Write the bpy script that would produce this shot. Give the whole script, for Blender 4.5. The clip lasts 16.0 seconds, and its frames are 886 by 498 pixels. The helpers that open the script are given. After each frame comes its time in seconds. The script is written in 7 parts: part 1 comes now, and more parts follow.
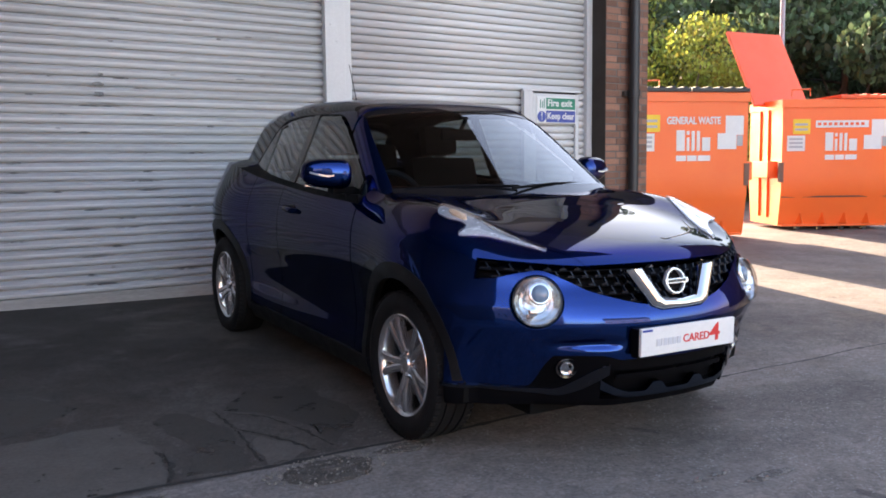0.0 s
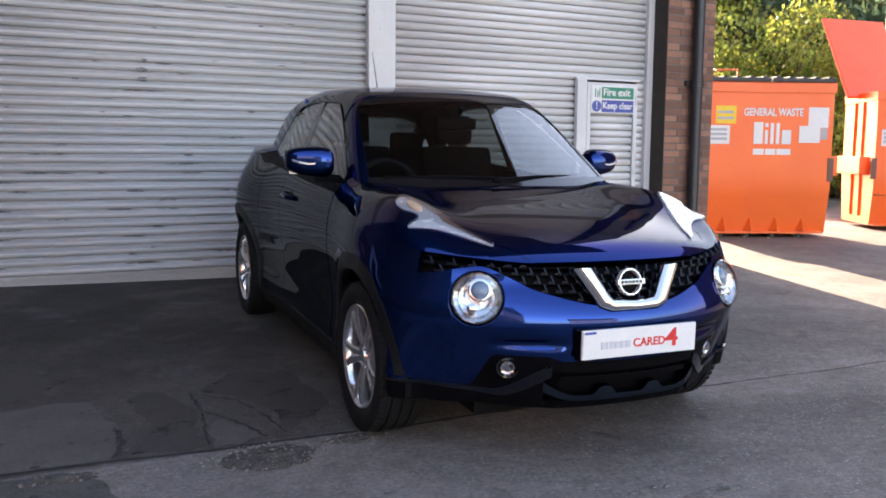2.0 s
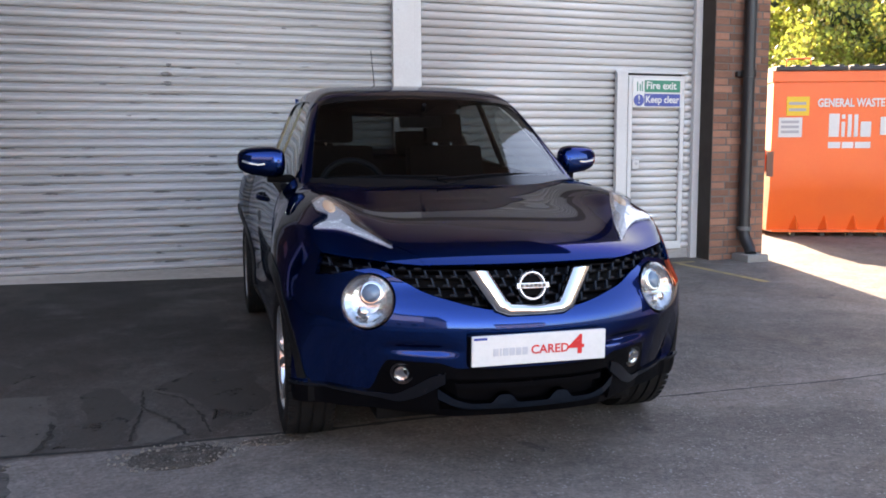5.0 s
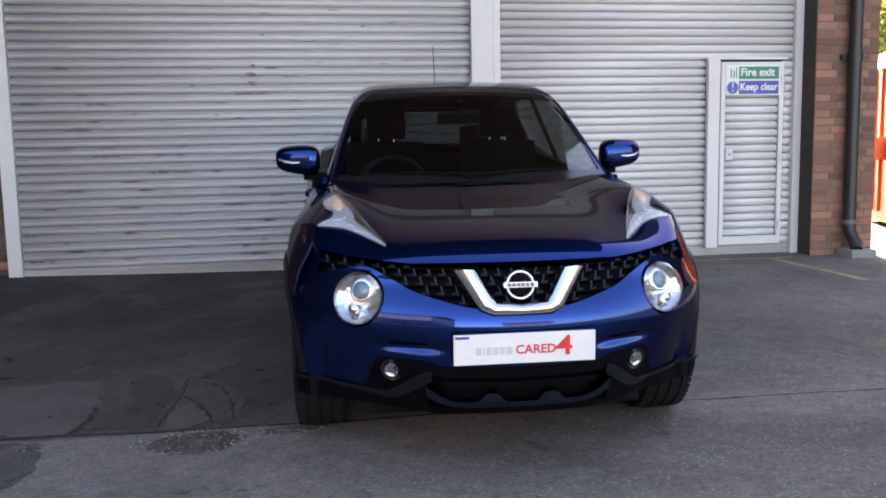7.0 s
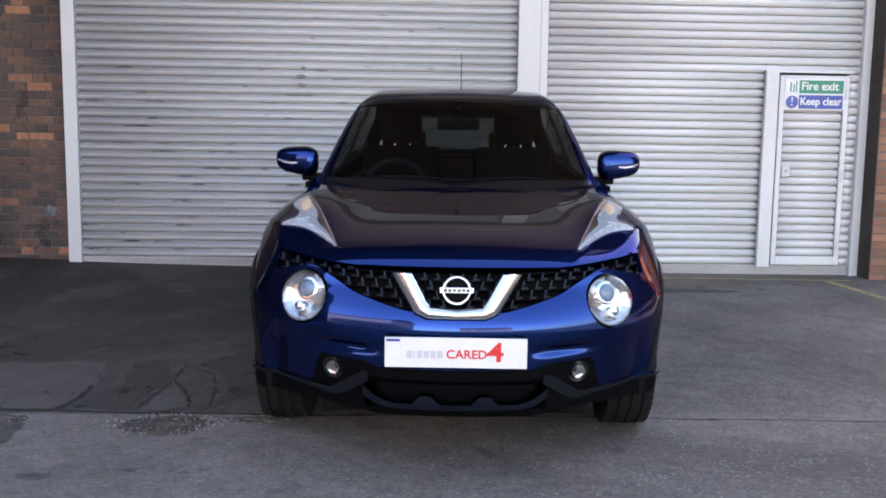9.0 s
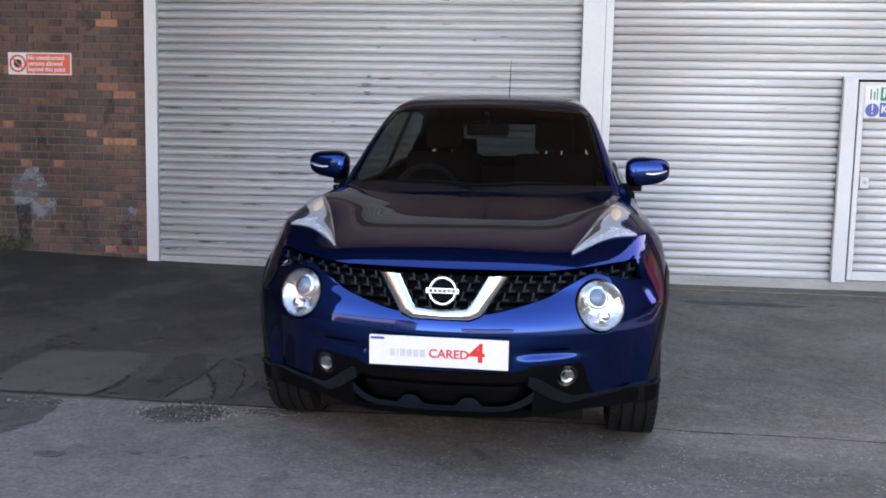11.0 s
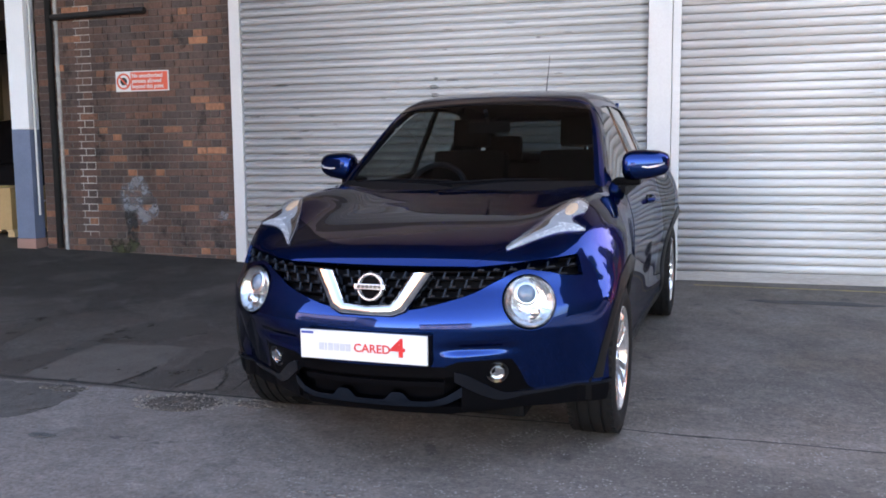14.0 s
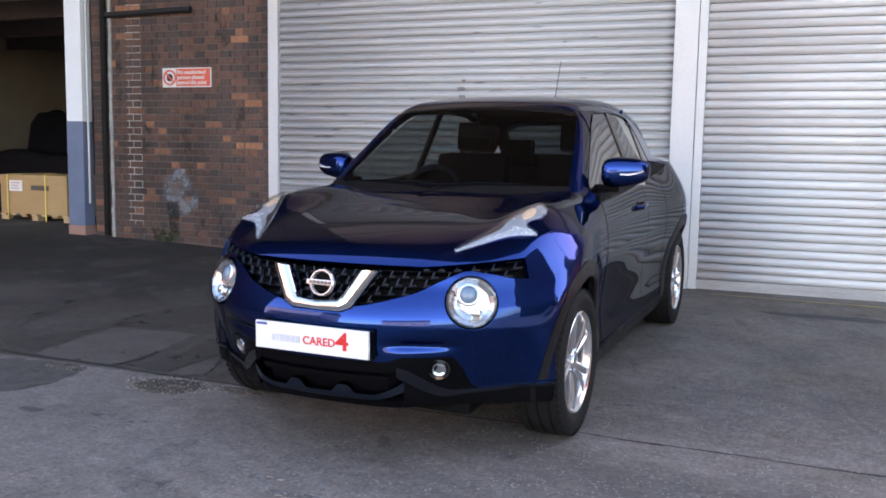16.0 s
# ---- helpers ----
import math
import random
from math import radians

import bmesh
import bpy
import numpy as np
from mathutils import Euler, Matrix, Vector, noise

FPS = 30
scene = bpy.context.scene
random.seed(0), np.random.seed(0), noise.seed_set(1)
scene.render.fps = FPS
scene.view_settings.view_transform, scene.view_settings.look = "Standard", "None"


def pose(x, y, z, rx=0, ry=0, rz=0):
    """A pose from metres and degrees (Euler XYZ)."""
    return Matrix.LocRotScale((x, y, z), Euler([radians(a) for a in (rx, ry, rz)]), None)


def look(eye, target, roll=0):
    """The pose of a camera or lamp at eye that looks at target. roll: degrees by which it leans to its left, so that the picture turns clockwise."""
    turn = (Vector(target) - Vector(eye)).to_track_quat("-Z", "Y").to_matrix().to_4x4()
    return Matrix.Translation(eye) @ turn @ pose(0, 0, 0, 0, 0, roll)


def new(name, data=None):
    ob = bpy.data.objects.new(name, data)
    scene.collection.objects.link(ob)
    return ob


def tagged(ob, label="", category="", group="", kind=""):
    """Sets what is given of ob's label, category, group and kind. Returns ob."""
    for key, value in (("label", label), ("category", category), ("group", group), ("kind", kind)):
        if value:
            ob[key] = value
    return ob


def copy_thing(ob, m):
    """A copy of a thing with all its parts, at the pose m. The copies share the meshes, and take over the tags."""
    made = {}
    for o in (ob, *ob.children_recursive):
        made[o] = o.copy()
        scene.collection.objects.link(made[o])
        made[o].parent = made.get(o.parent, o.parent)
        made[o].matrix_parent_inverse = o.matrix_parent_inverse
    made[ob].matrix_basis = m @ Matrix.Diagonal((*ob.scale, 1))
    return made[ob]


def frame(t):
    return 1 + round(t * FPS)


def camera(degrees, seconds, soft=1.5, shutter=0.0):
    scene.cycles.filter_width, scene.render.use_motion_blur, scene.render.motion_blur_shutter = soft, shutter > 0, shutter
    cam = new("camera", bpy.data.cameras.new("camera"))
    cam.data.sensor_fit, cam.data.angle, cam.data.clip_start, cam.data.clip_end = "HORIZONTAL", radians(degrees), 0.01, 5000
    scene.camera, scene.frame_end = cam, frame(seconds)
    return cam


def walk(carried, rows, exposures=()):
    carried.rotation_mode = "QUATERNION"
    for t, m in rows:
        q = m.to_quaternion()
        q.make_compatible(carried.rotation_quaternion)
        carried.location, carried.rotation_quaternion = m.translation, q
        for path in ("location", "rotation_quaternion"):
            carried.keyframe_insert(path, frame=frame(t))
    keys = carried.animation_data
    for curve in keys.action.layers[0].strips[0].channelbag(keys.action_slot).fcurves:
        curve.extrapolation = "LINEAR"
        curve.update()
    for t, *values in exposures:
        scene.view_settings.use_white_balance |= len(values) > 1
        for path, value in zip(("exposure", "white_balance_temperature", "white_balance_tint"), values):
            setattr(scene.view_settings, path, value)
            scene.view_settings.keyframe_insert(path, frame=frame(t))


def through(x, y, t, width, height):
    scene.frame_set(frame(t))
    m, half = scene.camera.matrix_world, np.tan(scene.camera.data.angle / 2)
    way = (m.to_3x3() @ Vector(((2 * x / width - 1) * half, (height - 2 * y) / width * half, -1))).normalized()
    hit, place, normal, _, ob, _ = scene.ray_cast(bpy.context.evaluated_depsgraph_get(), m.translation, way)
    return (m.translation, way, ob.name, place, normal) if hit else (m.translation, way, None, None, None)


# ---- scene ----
cam = camera(53.8, 16.0, 1.75)
PATH = [
    (0, (0.267, 0.114, 1.226), (1.373, 1.769, 1.032), -0.6),
    (0.5, (0.422, 0.004, 1.237), (1.471, 1.696, 1.044), 1.2),
    (1, (0.545, -0.002, 1.219), (1.54, 1.719, 0.997), 0.4),
    (1.5, (0.697, -0.048, 1.23), (1.666, 1.687, 1.006), 0.4),
    (2, (0.869, -0.157, 1.241), (1.758, 1.62, 1.018), 0.5),
    (2.5, (1.01, -0.19, 1.224), (1.857, 1.607, 0.99), 1.1),
    (3, (1.139, -0.224, 1.244), (1.959, 1.584, 1.004), 0.9),
    (3.5, (1.289, -0.294, 1.256), (2.062, 1.538, 1.038), 0.1),
    (4, (1.426, -0.375, 1.251), (2.134, 1.484, 1.041), 0.6),
    (4.2, (1.474, -0.368, 1.245), (2.175, 1.492, 1.024), 0.5),
    (6.3, (2.055, -0.462, 1.253), (2.527, 1.468, 1.029), -0.3),
    (6.5, (2.099, -0.469, 1.261), (2.543, 1.467, 1.028), -0.1),
    (7, (2.242, -0.543, 1.27), (2.571, 1.414, 1.024), -1.1),
    (7.5, (2.39, -0.592, 1.271), (2.644, 1.375, 1.018), -0.1),
    (8, (2.524, -0.568, 1.246), (2.744, 1.407, 1.017), -0.1),
    (8.5, (2.676, -0.563, 1.261), (2.845, 1.414, 1.011), -0.5),
    (9, (2.852, -0.662, 1.271), (2.941, 1.323, 1.037), 0.8),
    (9.2, (2.901, -0.676, 1.274), (2.958, 1.309, 1.039), 1.0),
    (11.3, (3.402, -0.72, 1.245), (3.199, 1.258, 1.033), 0.4),
    (11.5, (3.463, -0.728, 1.244), (3.228, 1.246, 1.028), -0.3),
    (12, (3.6, -0.707, 1.258), (3.268, 1.253, 1.036), -0.5),
    (12.5, (3.812, -0.73, 1.256), (3.413, 1.217, 1.032), 0.3),
    (13, (3.948, -0.703, 1.238), (3.529, 1.24, 1.021), 0.5),
    (13.5, (4.062, -0.632, 1.241), (3.612, 1.307, 1.045), 0.8),
    (14, (4.223, -0.59, 1.241), (3.688, 1.325, 1.027), -0.5),
    (14.5, (4.398, -0.648, 1.256), (3.823, 1.255, 1.035), 0.4),
    (15, (4.519, -0.68, 1.254), (3.934, 1.222, 1.049), 0.7),
    (15.5, (4.613, -0.633, 1.271), (3.992, 1.256, 1.059), 0.7),
    (16, (4.732, -0.548, 1.262), (4.036, 1.314, 1.045), 1.0),
]
walk(cam, [(t, look(eye, target, roll)) for t, eye, target, roll in PATH], [(0.0, 2.71, 7850, 19), (4.0, 2.82, 7850, 19), (7.0, 2.80, 7850, 19), (9.0, 3.01, 7850, 19), (11.5, 3.08, 7850, 19), (12.2, 3.19, 7850, 19), (16.0, 3.15, 7850, 19)])

# ---- world and light ----
SUN_AZ, SUN_EL = 15.0, 23.0      # degrees: clockwise from +y, above the horizon
world = bpy.data.worlds.new("world")
scene.world = world
world.use_nodes = True
wn = world.node_tree.nodes
sky = wn.new("ShaderNodeTexSky")
sky.sky_type = "NISHITA"
sky.sun_disc = False
sky.sun_elevation, sky.sun_rotation = radians(SUN_EL), radians(SUN_AZ)
wn["Background"].inputs["Strength"].default_value = 0.15
world.node_tree.links.new(sky.outputs["Color"], wn["Background"].inputs["Color"])
sun = new("sun", bpy.data.lights.new("sun", "SUN"))
sun.data.energy, sun.data.angle, sun.data.color = 4.5, radians(0.5), (1.0, 0.9, 0.76)
sd = (math.sin(radians(SUN_AZ)) * math.cos(radians(SUN_EL)), math.cos(radians(SUN_AZ)) * math.cos(radians(SUN_EL)), math.sin(radians(SUN_EL)))
sun.matrix_world = look([30 * c for c in sd], (0, 0, 0))


# ---- small helpers ----
def curve(*pairs):
    """A smooth function through (x, y) pairs, flat beyond its ends."""
    xs, ys = np.array([p[0] for p in pairs], float), np.array([p[1] for p in pairs], float)
    h, d = np.diff(xs), np.diff(ys) / np.diff(xs)
    m = np.concatenate([[d[0]], np.where(d[:-1] * d[1:] > 0, (d[:-1] * h[1:] + d[1:] * h[:-1]) / (h[:-1] + h[1:]), 0.0), [d[-1]]])

    def at(x):
        x = np.clip(np.asarray(x, float), xs[0], xs[-1])
        k = np.clip(np.searchsorted(xs, x) - 1, 0, len(h) - 1)
        t = (x - xs[k]) / h[k]
        return ((2 * t**3 - 3 * t**2 + 1) * ys[k] + (t**3 - 2 * t**2 + t) * h[k] * m[k]
                + (3 * t**2 - 2 * t**3) * ys[k + 1] + (t**3 - t**2) * h[k] * m[k + 1])
    return at


def smax(a, b, k):
    h = np.maximum(k - np.abs(a - b), 0.0) / k
    return np.maximum(a, b) + h * h * k * 0.25


def mesh_part(name, verts, faces, material, parent=None, label="", smooth=False, normals=None):
    """Links one mesh object, under parent if there is one."""
    me = bpy.data.meshes.new(name)
    me.from_pydata([tuple(map(float, v)) for v in verts], [], faces)
    me.update()
    if smooth:
        me.polygons.foreach_set("use_smooth", [True] * len(me.polygons))
    if normals is not None:
        me.normals_split_custom_set_from_vertices([tuple(map(float, n)) for n in normals])
    if material:
        me.materials.append(material)
    ob = new(name, me)
    ob.parent = parent
    if label:
        ob["label"] = label
    return ob


def part(name, bm, material, parent=None, label="", smooth=False):
    """Links a bmesh as one mesh object under a thing or a part."""
    bmesh.ops.recalc_face_normals(bm, faces=bm.faces)
    me = bpy.data.meshes.new(name)
    bm.to_mesh(me)
    bm.free()
    if smooth:
        me.polygons.foreach_set("use_smooth", [True] * len(me.polygons))
        me.set_sharp_from_angle(angle=radians(38))
    me.materials.append(material)
    ob = new(name, me)
    ob.parent = parent
    if label:
        ob["label"] = label
    return ob


def empty(name, m, label, category, group="", kind=""):
    ob = new(name)
    ob.empty_display_size = 0.2
    ob.matrix_basis = m
    return tagged(ob, label, category, group, kind)


def box(bm, lo, hi, bevel=0.0, turn=None):
    """Adds a box between two corners to bm, its edges bevelled."""
    m = Matrix.Translation([(a + b) / 2 for a, b in zip(lo, hi)]) @ Matrix.Diagonal([abs(b - a) for a, b in zip(lo, hi)] + [1])
    made = bmesh.ops.create_cube(bm, size=1, matrix=(turn @ m) if turn else m)["verts"]
    if bevel:
        edges = list({e for v in made for e in v.link_edges})
        bmesh.ops.bevel(bm, geom=edges, offset=bevel, segments=2, profile=0.7, affect="EDGES")
    return bm


def boxed(lo, hi, bevel=0.0, turn=None):
    return box(bmesh.new(), lo, hi, bevel, turn)


def rod(bm, a, b, r, n=12, r2=None):
    """Adds a closed round bar from a to b to bm."""
    a, b = Vector(a), Vector(b)
    turn = (b - a).to_track_quat("Z", "Y").to_matrix().to_4x4()
    bmesh.ops.create_cone(bm, cap_ends=True, segments=n, radius1=r, radius2=r if r2 is None else r2, depth=(b - a).length,
                          matrix=Matrix.Translation((a + b) / 2) @ turn)
    return bm


def tube(points, r, n=10, closed=False):
    """A bmesh of a round tube along points."""
    bm, rings, pts, u = bmesh.new(), [], [Vector(p) for p in points], None
    for i, p in enumerate(pts):
        a = pts[i - 1] if i or closed else p
        b = pts[(i + 1) % len(pts)] if i + 1 < len(pts) or closed else p
        w = (b - a).normalized()
        u = w.orthogonal().normalized() if u is None else (u - w * u.dot(w)).normalized()
        v = w.cross(u)
        rings.append([bm.verts.new(p + u * (r * math.cos(2 * math.pi * k / n)) + v * (r * math.sin(2 * math.pi * k / n))) for k in range(n)])
    for i in range(len(rings) - (0 if closed else 1)):
        for k in range(n):
            bm.faces.new((rings[i][k], rings[i][(k + 1) % n], rings[(i + 1) % len(rings)][(k + 1) % n], rings[(i + 1) % len(rings)][k]))
    if not closed:
        bm.faces.new(rings[0][::-1])
        bm.faces.new(rings[-1])
    return bm


def lathe(profile, axis="x", n=48, centre=(0, 0, 0), closed=False):
    """A bmesh turned from (along, radius) pairs round an axis."""
    bm, rings = bmesh.new(), []
    for a, r in profile:
        ring = []
        for k in range(n):
            c, s = r * math.cos(2 * math.pi * k / n), r * math.sin(2 * math.pi * k / n)
            p = {"x": (a, c, s), "y": (c, a, s), "z": (c, s, a)}[axis]
            ring.append(bm.verts.new(Vector(p) + Vector(centre)))
        rings.append(ring)
    for i in range(len(rings) - (0 if closed else 1)):
        for k in range(n):
            bm.faces.new((rings[i][k], rings[i][(k + 1) % n], rings[(i + 1) % len(rings)][(k + 1) % n], rings[(i + 1) % len(rings)][k]))
    return bm


def lettering(name, text, size, material, m, parent=None, depth=0.001, align="LEFT", squeeze=1.0, bold=0.0):
    """Raised writing as a mesh, in the plane of m, upright in its x and y."""
    cu = bpy.data.curves.new(name, "FONT")
    cu.body, cu.size, cu.extrude, cu.align_x, cu.align_y, cu.resolution_u = text, size, depth, align, "CENTER", 3
    cu.offset = bold
    tmp = new("tmp_text", cu)
    bpy.context.view_layer.update()
    me = bpy.data.meshes.new_from_object(tmp.evaluated_get(bpy.context.evaluated_depsgraph_get()))
    bpy.data.objects.remove(tmp)
    me.transform(m @ Matrix.Diagonal((squeeze, 1, 1, 1)))
    me.materials.clear()
    me.materials.append(material)
    ob = new(name, me)
    ob.parent = parent
    return ob


# ---- materials ----
def material(name, base, rough=0.6, metal=0.0, dark=None, spots=None, scale=3.0, fine=60.0, grain=0.12, bump=0.0, bump_scale=80.0,
             vary=0.0, coat=0.0, spec=0.5, rough_vary=0.1, stretch=(1, 1, 1), amount=0.5, island=False, edge=None):
    """A surface with large stains towards dark, fine grain, bump, uneven gloss, and a random shade for each object by vary."""
    ma = bpy.data.materials.new(name)
    ma.use_nodes = True
    nt, n = ma.node_tree, ma.node_tree.nodes
    b = n["Principled BSDF"]
    link = nt.links.new
    co = n.new("ShaderNodeTexCoord")
    mp = n.new("ShaderNodeMapping")
    mp.inputs["Scale"].default_value = stretch
    geo = n.new("ShaderNodeNewGeometry")
    link(geo.outputs["Position"], mp.inputs["Vector"])

    def noise_at(sc, detail, ro=0.6):
        t = n.new("ShaderNodeTexNoise")
        t.inputs["Scale"].default_value, t.inputs["Detail"].default_value, t.inputs["Roughness"].default_value = sc, detail, ro
        link(mp.outputs["Vector"], t.inputs["Vector"])
        return t.outputs["Fac"]

    def ramp(fac, lo, hi):
        r = n.new("ShaderNodeMapRange")
        r.inputs["From Min"].default_value, r.inputs["From Max"].default_value = lo, hi
        link(fac, r.inputs["Value"])
        return r.outputs["Result"]

    def mix(fac, a, c, kind="MIX"):
        m = n.new("ShaderNodeMix")
        m.data_type, m.blend_type = "RGBA", kind
        for sock, v in ((m.inputs["Factor"], fac), (m.inputs["A"], a), (m.inputs["B"], c)):
            if isinstance(v, (int, float)):
                sock.default_value = v
            elif isinstance(v, tuple):
                sock.default_value = (*v, 1)
            else:
                link(v, sock)
        return m.outputs["Result"]

    dark = dark or tuple(c * 0.6 for c in base)
    big = ramp(noise_at(scale, 6), 0.5 - 0.28, 0.5 + 0.28)
    col = mix(big, tuple(base), tuple(dark)) if amount >= 1 else mix(mix_fac(n, link, big, amount), tuple(base), tuple(dark))
    small = ramp(noise_at(fine, 3), 0.3, 0.7)
    col = mix(grain, col, mix(small, (0.25, 0.25, 0.25), (0.75, 0.75, 0.75)), "OVERLAY")
    if spots:
        colour, at, sc = spots
        col = mix(ramp(noise_at(sc, 8, 0.7), at, at + 0.08), col, tuple(colour))
    if vary:
        inf = n.new("ShaderNodeObjectInfo")
        hsv = n.new("ShaderNodeHueSaturation")
        link(ramp_to(n, link, geo.outputs["Random Per Island"] if island else inf.outputs["Random"], 1 - vary, 1 + vary), hsv.inputs["Value"])
        link(col, hsv.inputs["Color"])
        col = hsv.outputs["Color"]
    link(col, b.inputs["Base Color"])
    rr = n.new("ShaderNodeMapRange")
    rr.inputs["To Min"].default_value, rr.inputs["To Max"].default_value = max(0.02, rough - rough_vary), min(1, rough + rough_vary)
    link(big, rr.inputs["Value"])
    link(rr.outputs["Result"], b.inputs["Roughness"])
    b.inputs["Metallic"].default_value = metal
    b.inputs["Coat Weight"].default_value = coat
    b.inputs["Coat Roughness"].default_value = 0.02
    if edge:
        b.inputs["Specular Tint"].default_value = (*edge, 1)
    b.inputs["Specular IOR Level"].default_value = spec
    if bump:
        bp = n.new("ShaderNodeBump")
        bp.inputs["Distance"].default_value = bump
        bp.inputs["Strength"].default_value = 1.0
        link(noise_at(bump_scale, 5), bp.inputs["Height"])
        link(bp.outputs["Normal"], b.inputs["Normal"])
    return ma


def mix_fac(n, link, fac, amount):
    m = n.new("ShaderNodeMath")
    m.operation = "MULTIPLY"
    m.inputs[1].default_value = amount
    link(fac, m.inputs[0])
    return m.outputs[0]


def ramp_to(n, link, fac, lo, hi):
    r = n.new("ShaderNodeMapRange")
    r.inputs["To Min"].default_value, r.inputs["To Max"].default_value = lo, hi
    link(fac, r.inputs["Value"])
    return r.outputs["Result"]


def patchy(ma, scale, lo, hi):
    """Lets the ground show through in small broken patches."""
    n = ma.node_tree.nodes
    t, r, geo = n.new("ShaderNodeTexNoise"), n.new("ShaderNodeMapRange"), n.new("ShaderNodeNewGeometry")
    t.inputs["Scale"].default_value, t.inputs["Detail"].default_value, t.inputs["Roughness"].default_value = scale, 7, 0.65
    r.inputs["From Min"].default_value, r.inputs["From Max"].default_value = lo, hi
    ma.node_tree.links.new(geo.outputs["Position"], t.inputs["Vector"])
    ma.node_tree.links.new(t.outputs["Fac"], r.inputs["Value"])
    ma.node_tree.links.new(r.outputs["Result"], n["Principled BSDF"].inputs["Alpha"])
    return ma


def clear_glass(name, tint, gloss=0.02):
    """Thin glass: it lets light straight through, tinted, and mirrors by Fresnel."""
    ma = bpy.data.materials.new(name)
    ma.use_nodes = True
    nt, n = ma.node_tree, ma.node_tree.nodes
    n.remove(n["Principled BSDF"])
    tr, gl, mx = n.new("ShaderNodeBsdfTransparent"), n.new("ShaderNodeBsdfGlossy"), n.new("ShaderNodeMixShader")
    tr.inputs["Color"].default_value = (*tint, 1)
    gl.inputs["Roughness"].default_value = gloss
    lw, pw, sc = n.new("ShaderNodeLayerWeight"), n.new("ShaderNodeMath"), n.new("ShaderNodeMapRange")
    lw.inputs["Blend"].default_value = 0.5
    pw.operation = "POWER"
    pw.inputs[1].default_value = 3.4
    sc.inputs["To Min"].default_value = 0.045
    nt.links.new(lw.outputs["Facing"], pw.inputs[0])
    nt.links.new(pw.outputs[0], sc.inputs["Value"])
    nt.links.new(sc.outputs["Result"], mx.inputs["Fac"])
    nt.links.new(tr.outputs["BSDF"], mx.inputs[1])
    nt.links.new(gl.outputs["BSDF"], mx.inputs[2])
    nt.links.new(mx.outputs["Shader"], n["Material Output"].inputs["Surface"])
    return ma


SHUTTER = material("shutter_enamel", (0.745, 0.745, 0.75), 0.5, dark=(0.42, 0.40, 0.385), scale=1.1, fine=40, grain=0.2, amount=0.85,
                   spots=((0.24, 0.215, 0.20), 0.63, 6.0), stretch=(0.25, 1, 8.0), bump=0.0008, bump_scale=30)
SHUTTER_OLD = material("old_shutter_enamel", (0.70, 0.705, 0.72), 0.5, dark=(0.33, 0.33, 0.335), scale=1.1, fine=40, grain=0.25, amount=0.85,
                       spots=((0.22, 0.205, 0.195), 0.61, 6.0), stretch=(0.25, 1, 8.0), bump=0.0008, bump_scale=30)
# Lath joints: grime, with the groove's shadow put into the same tone.
LATH_GROOVE = material("grime_and_shade_in_the_lath_joints", (0.44, 0.43, 0.42), 0.8, dark=(0.60, 0.59, 0.58), scale=3.0, amount=0.8, stretch=(0.3, 1, 3))
# Tones for the lath tops, which darken the shutter where seen from above.
LATH_TOP = material("dust_on_the_lath_tops", (0.70, 0.70, 0.705), 0.7, dark=(0.50, 0.495, 0.49), scale=1.4, fine=40, grain=0.3, amount=0.9, stretch=(0.3, 1, 3))
OLD_LATH_TOP = material("dark_old_lath_tops", (0.42, 0.425, 0.445), 0.75, dark=(0.27, 0.27, 0.28), scale=1.2, fine=40, grain=0.3, amount=0.9, stretch=(0.3, 1, 3))
RAIL_GREY = material("grimy_shutter_rail", (0.42, 0.41, 0.40), 0.6, dark=(0.22, 0.20, 0.19), scale=2.0, fine=40, grain=0.3, amount=0.9, stretch=(0.4, 1, 4))
STEEL_WHITE = material("white_painted_steel", (0.60, 0.60, 0.605), 0.45, dark=(0.44, 0.43, 0.42), scale=2.0, spots=((0.35, 0.25, 0.18), 0.73, 14.0), amount=0.4)
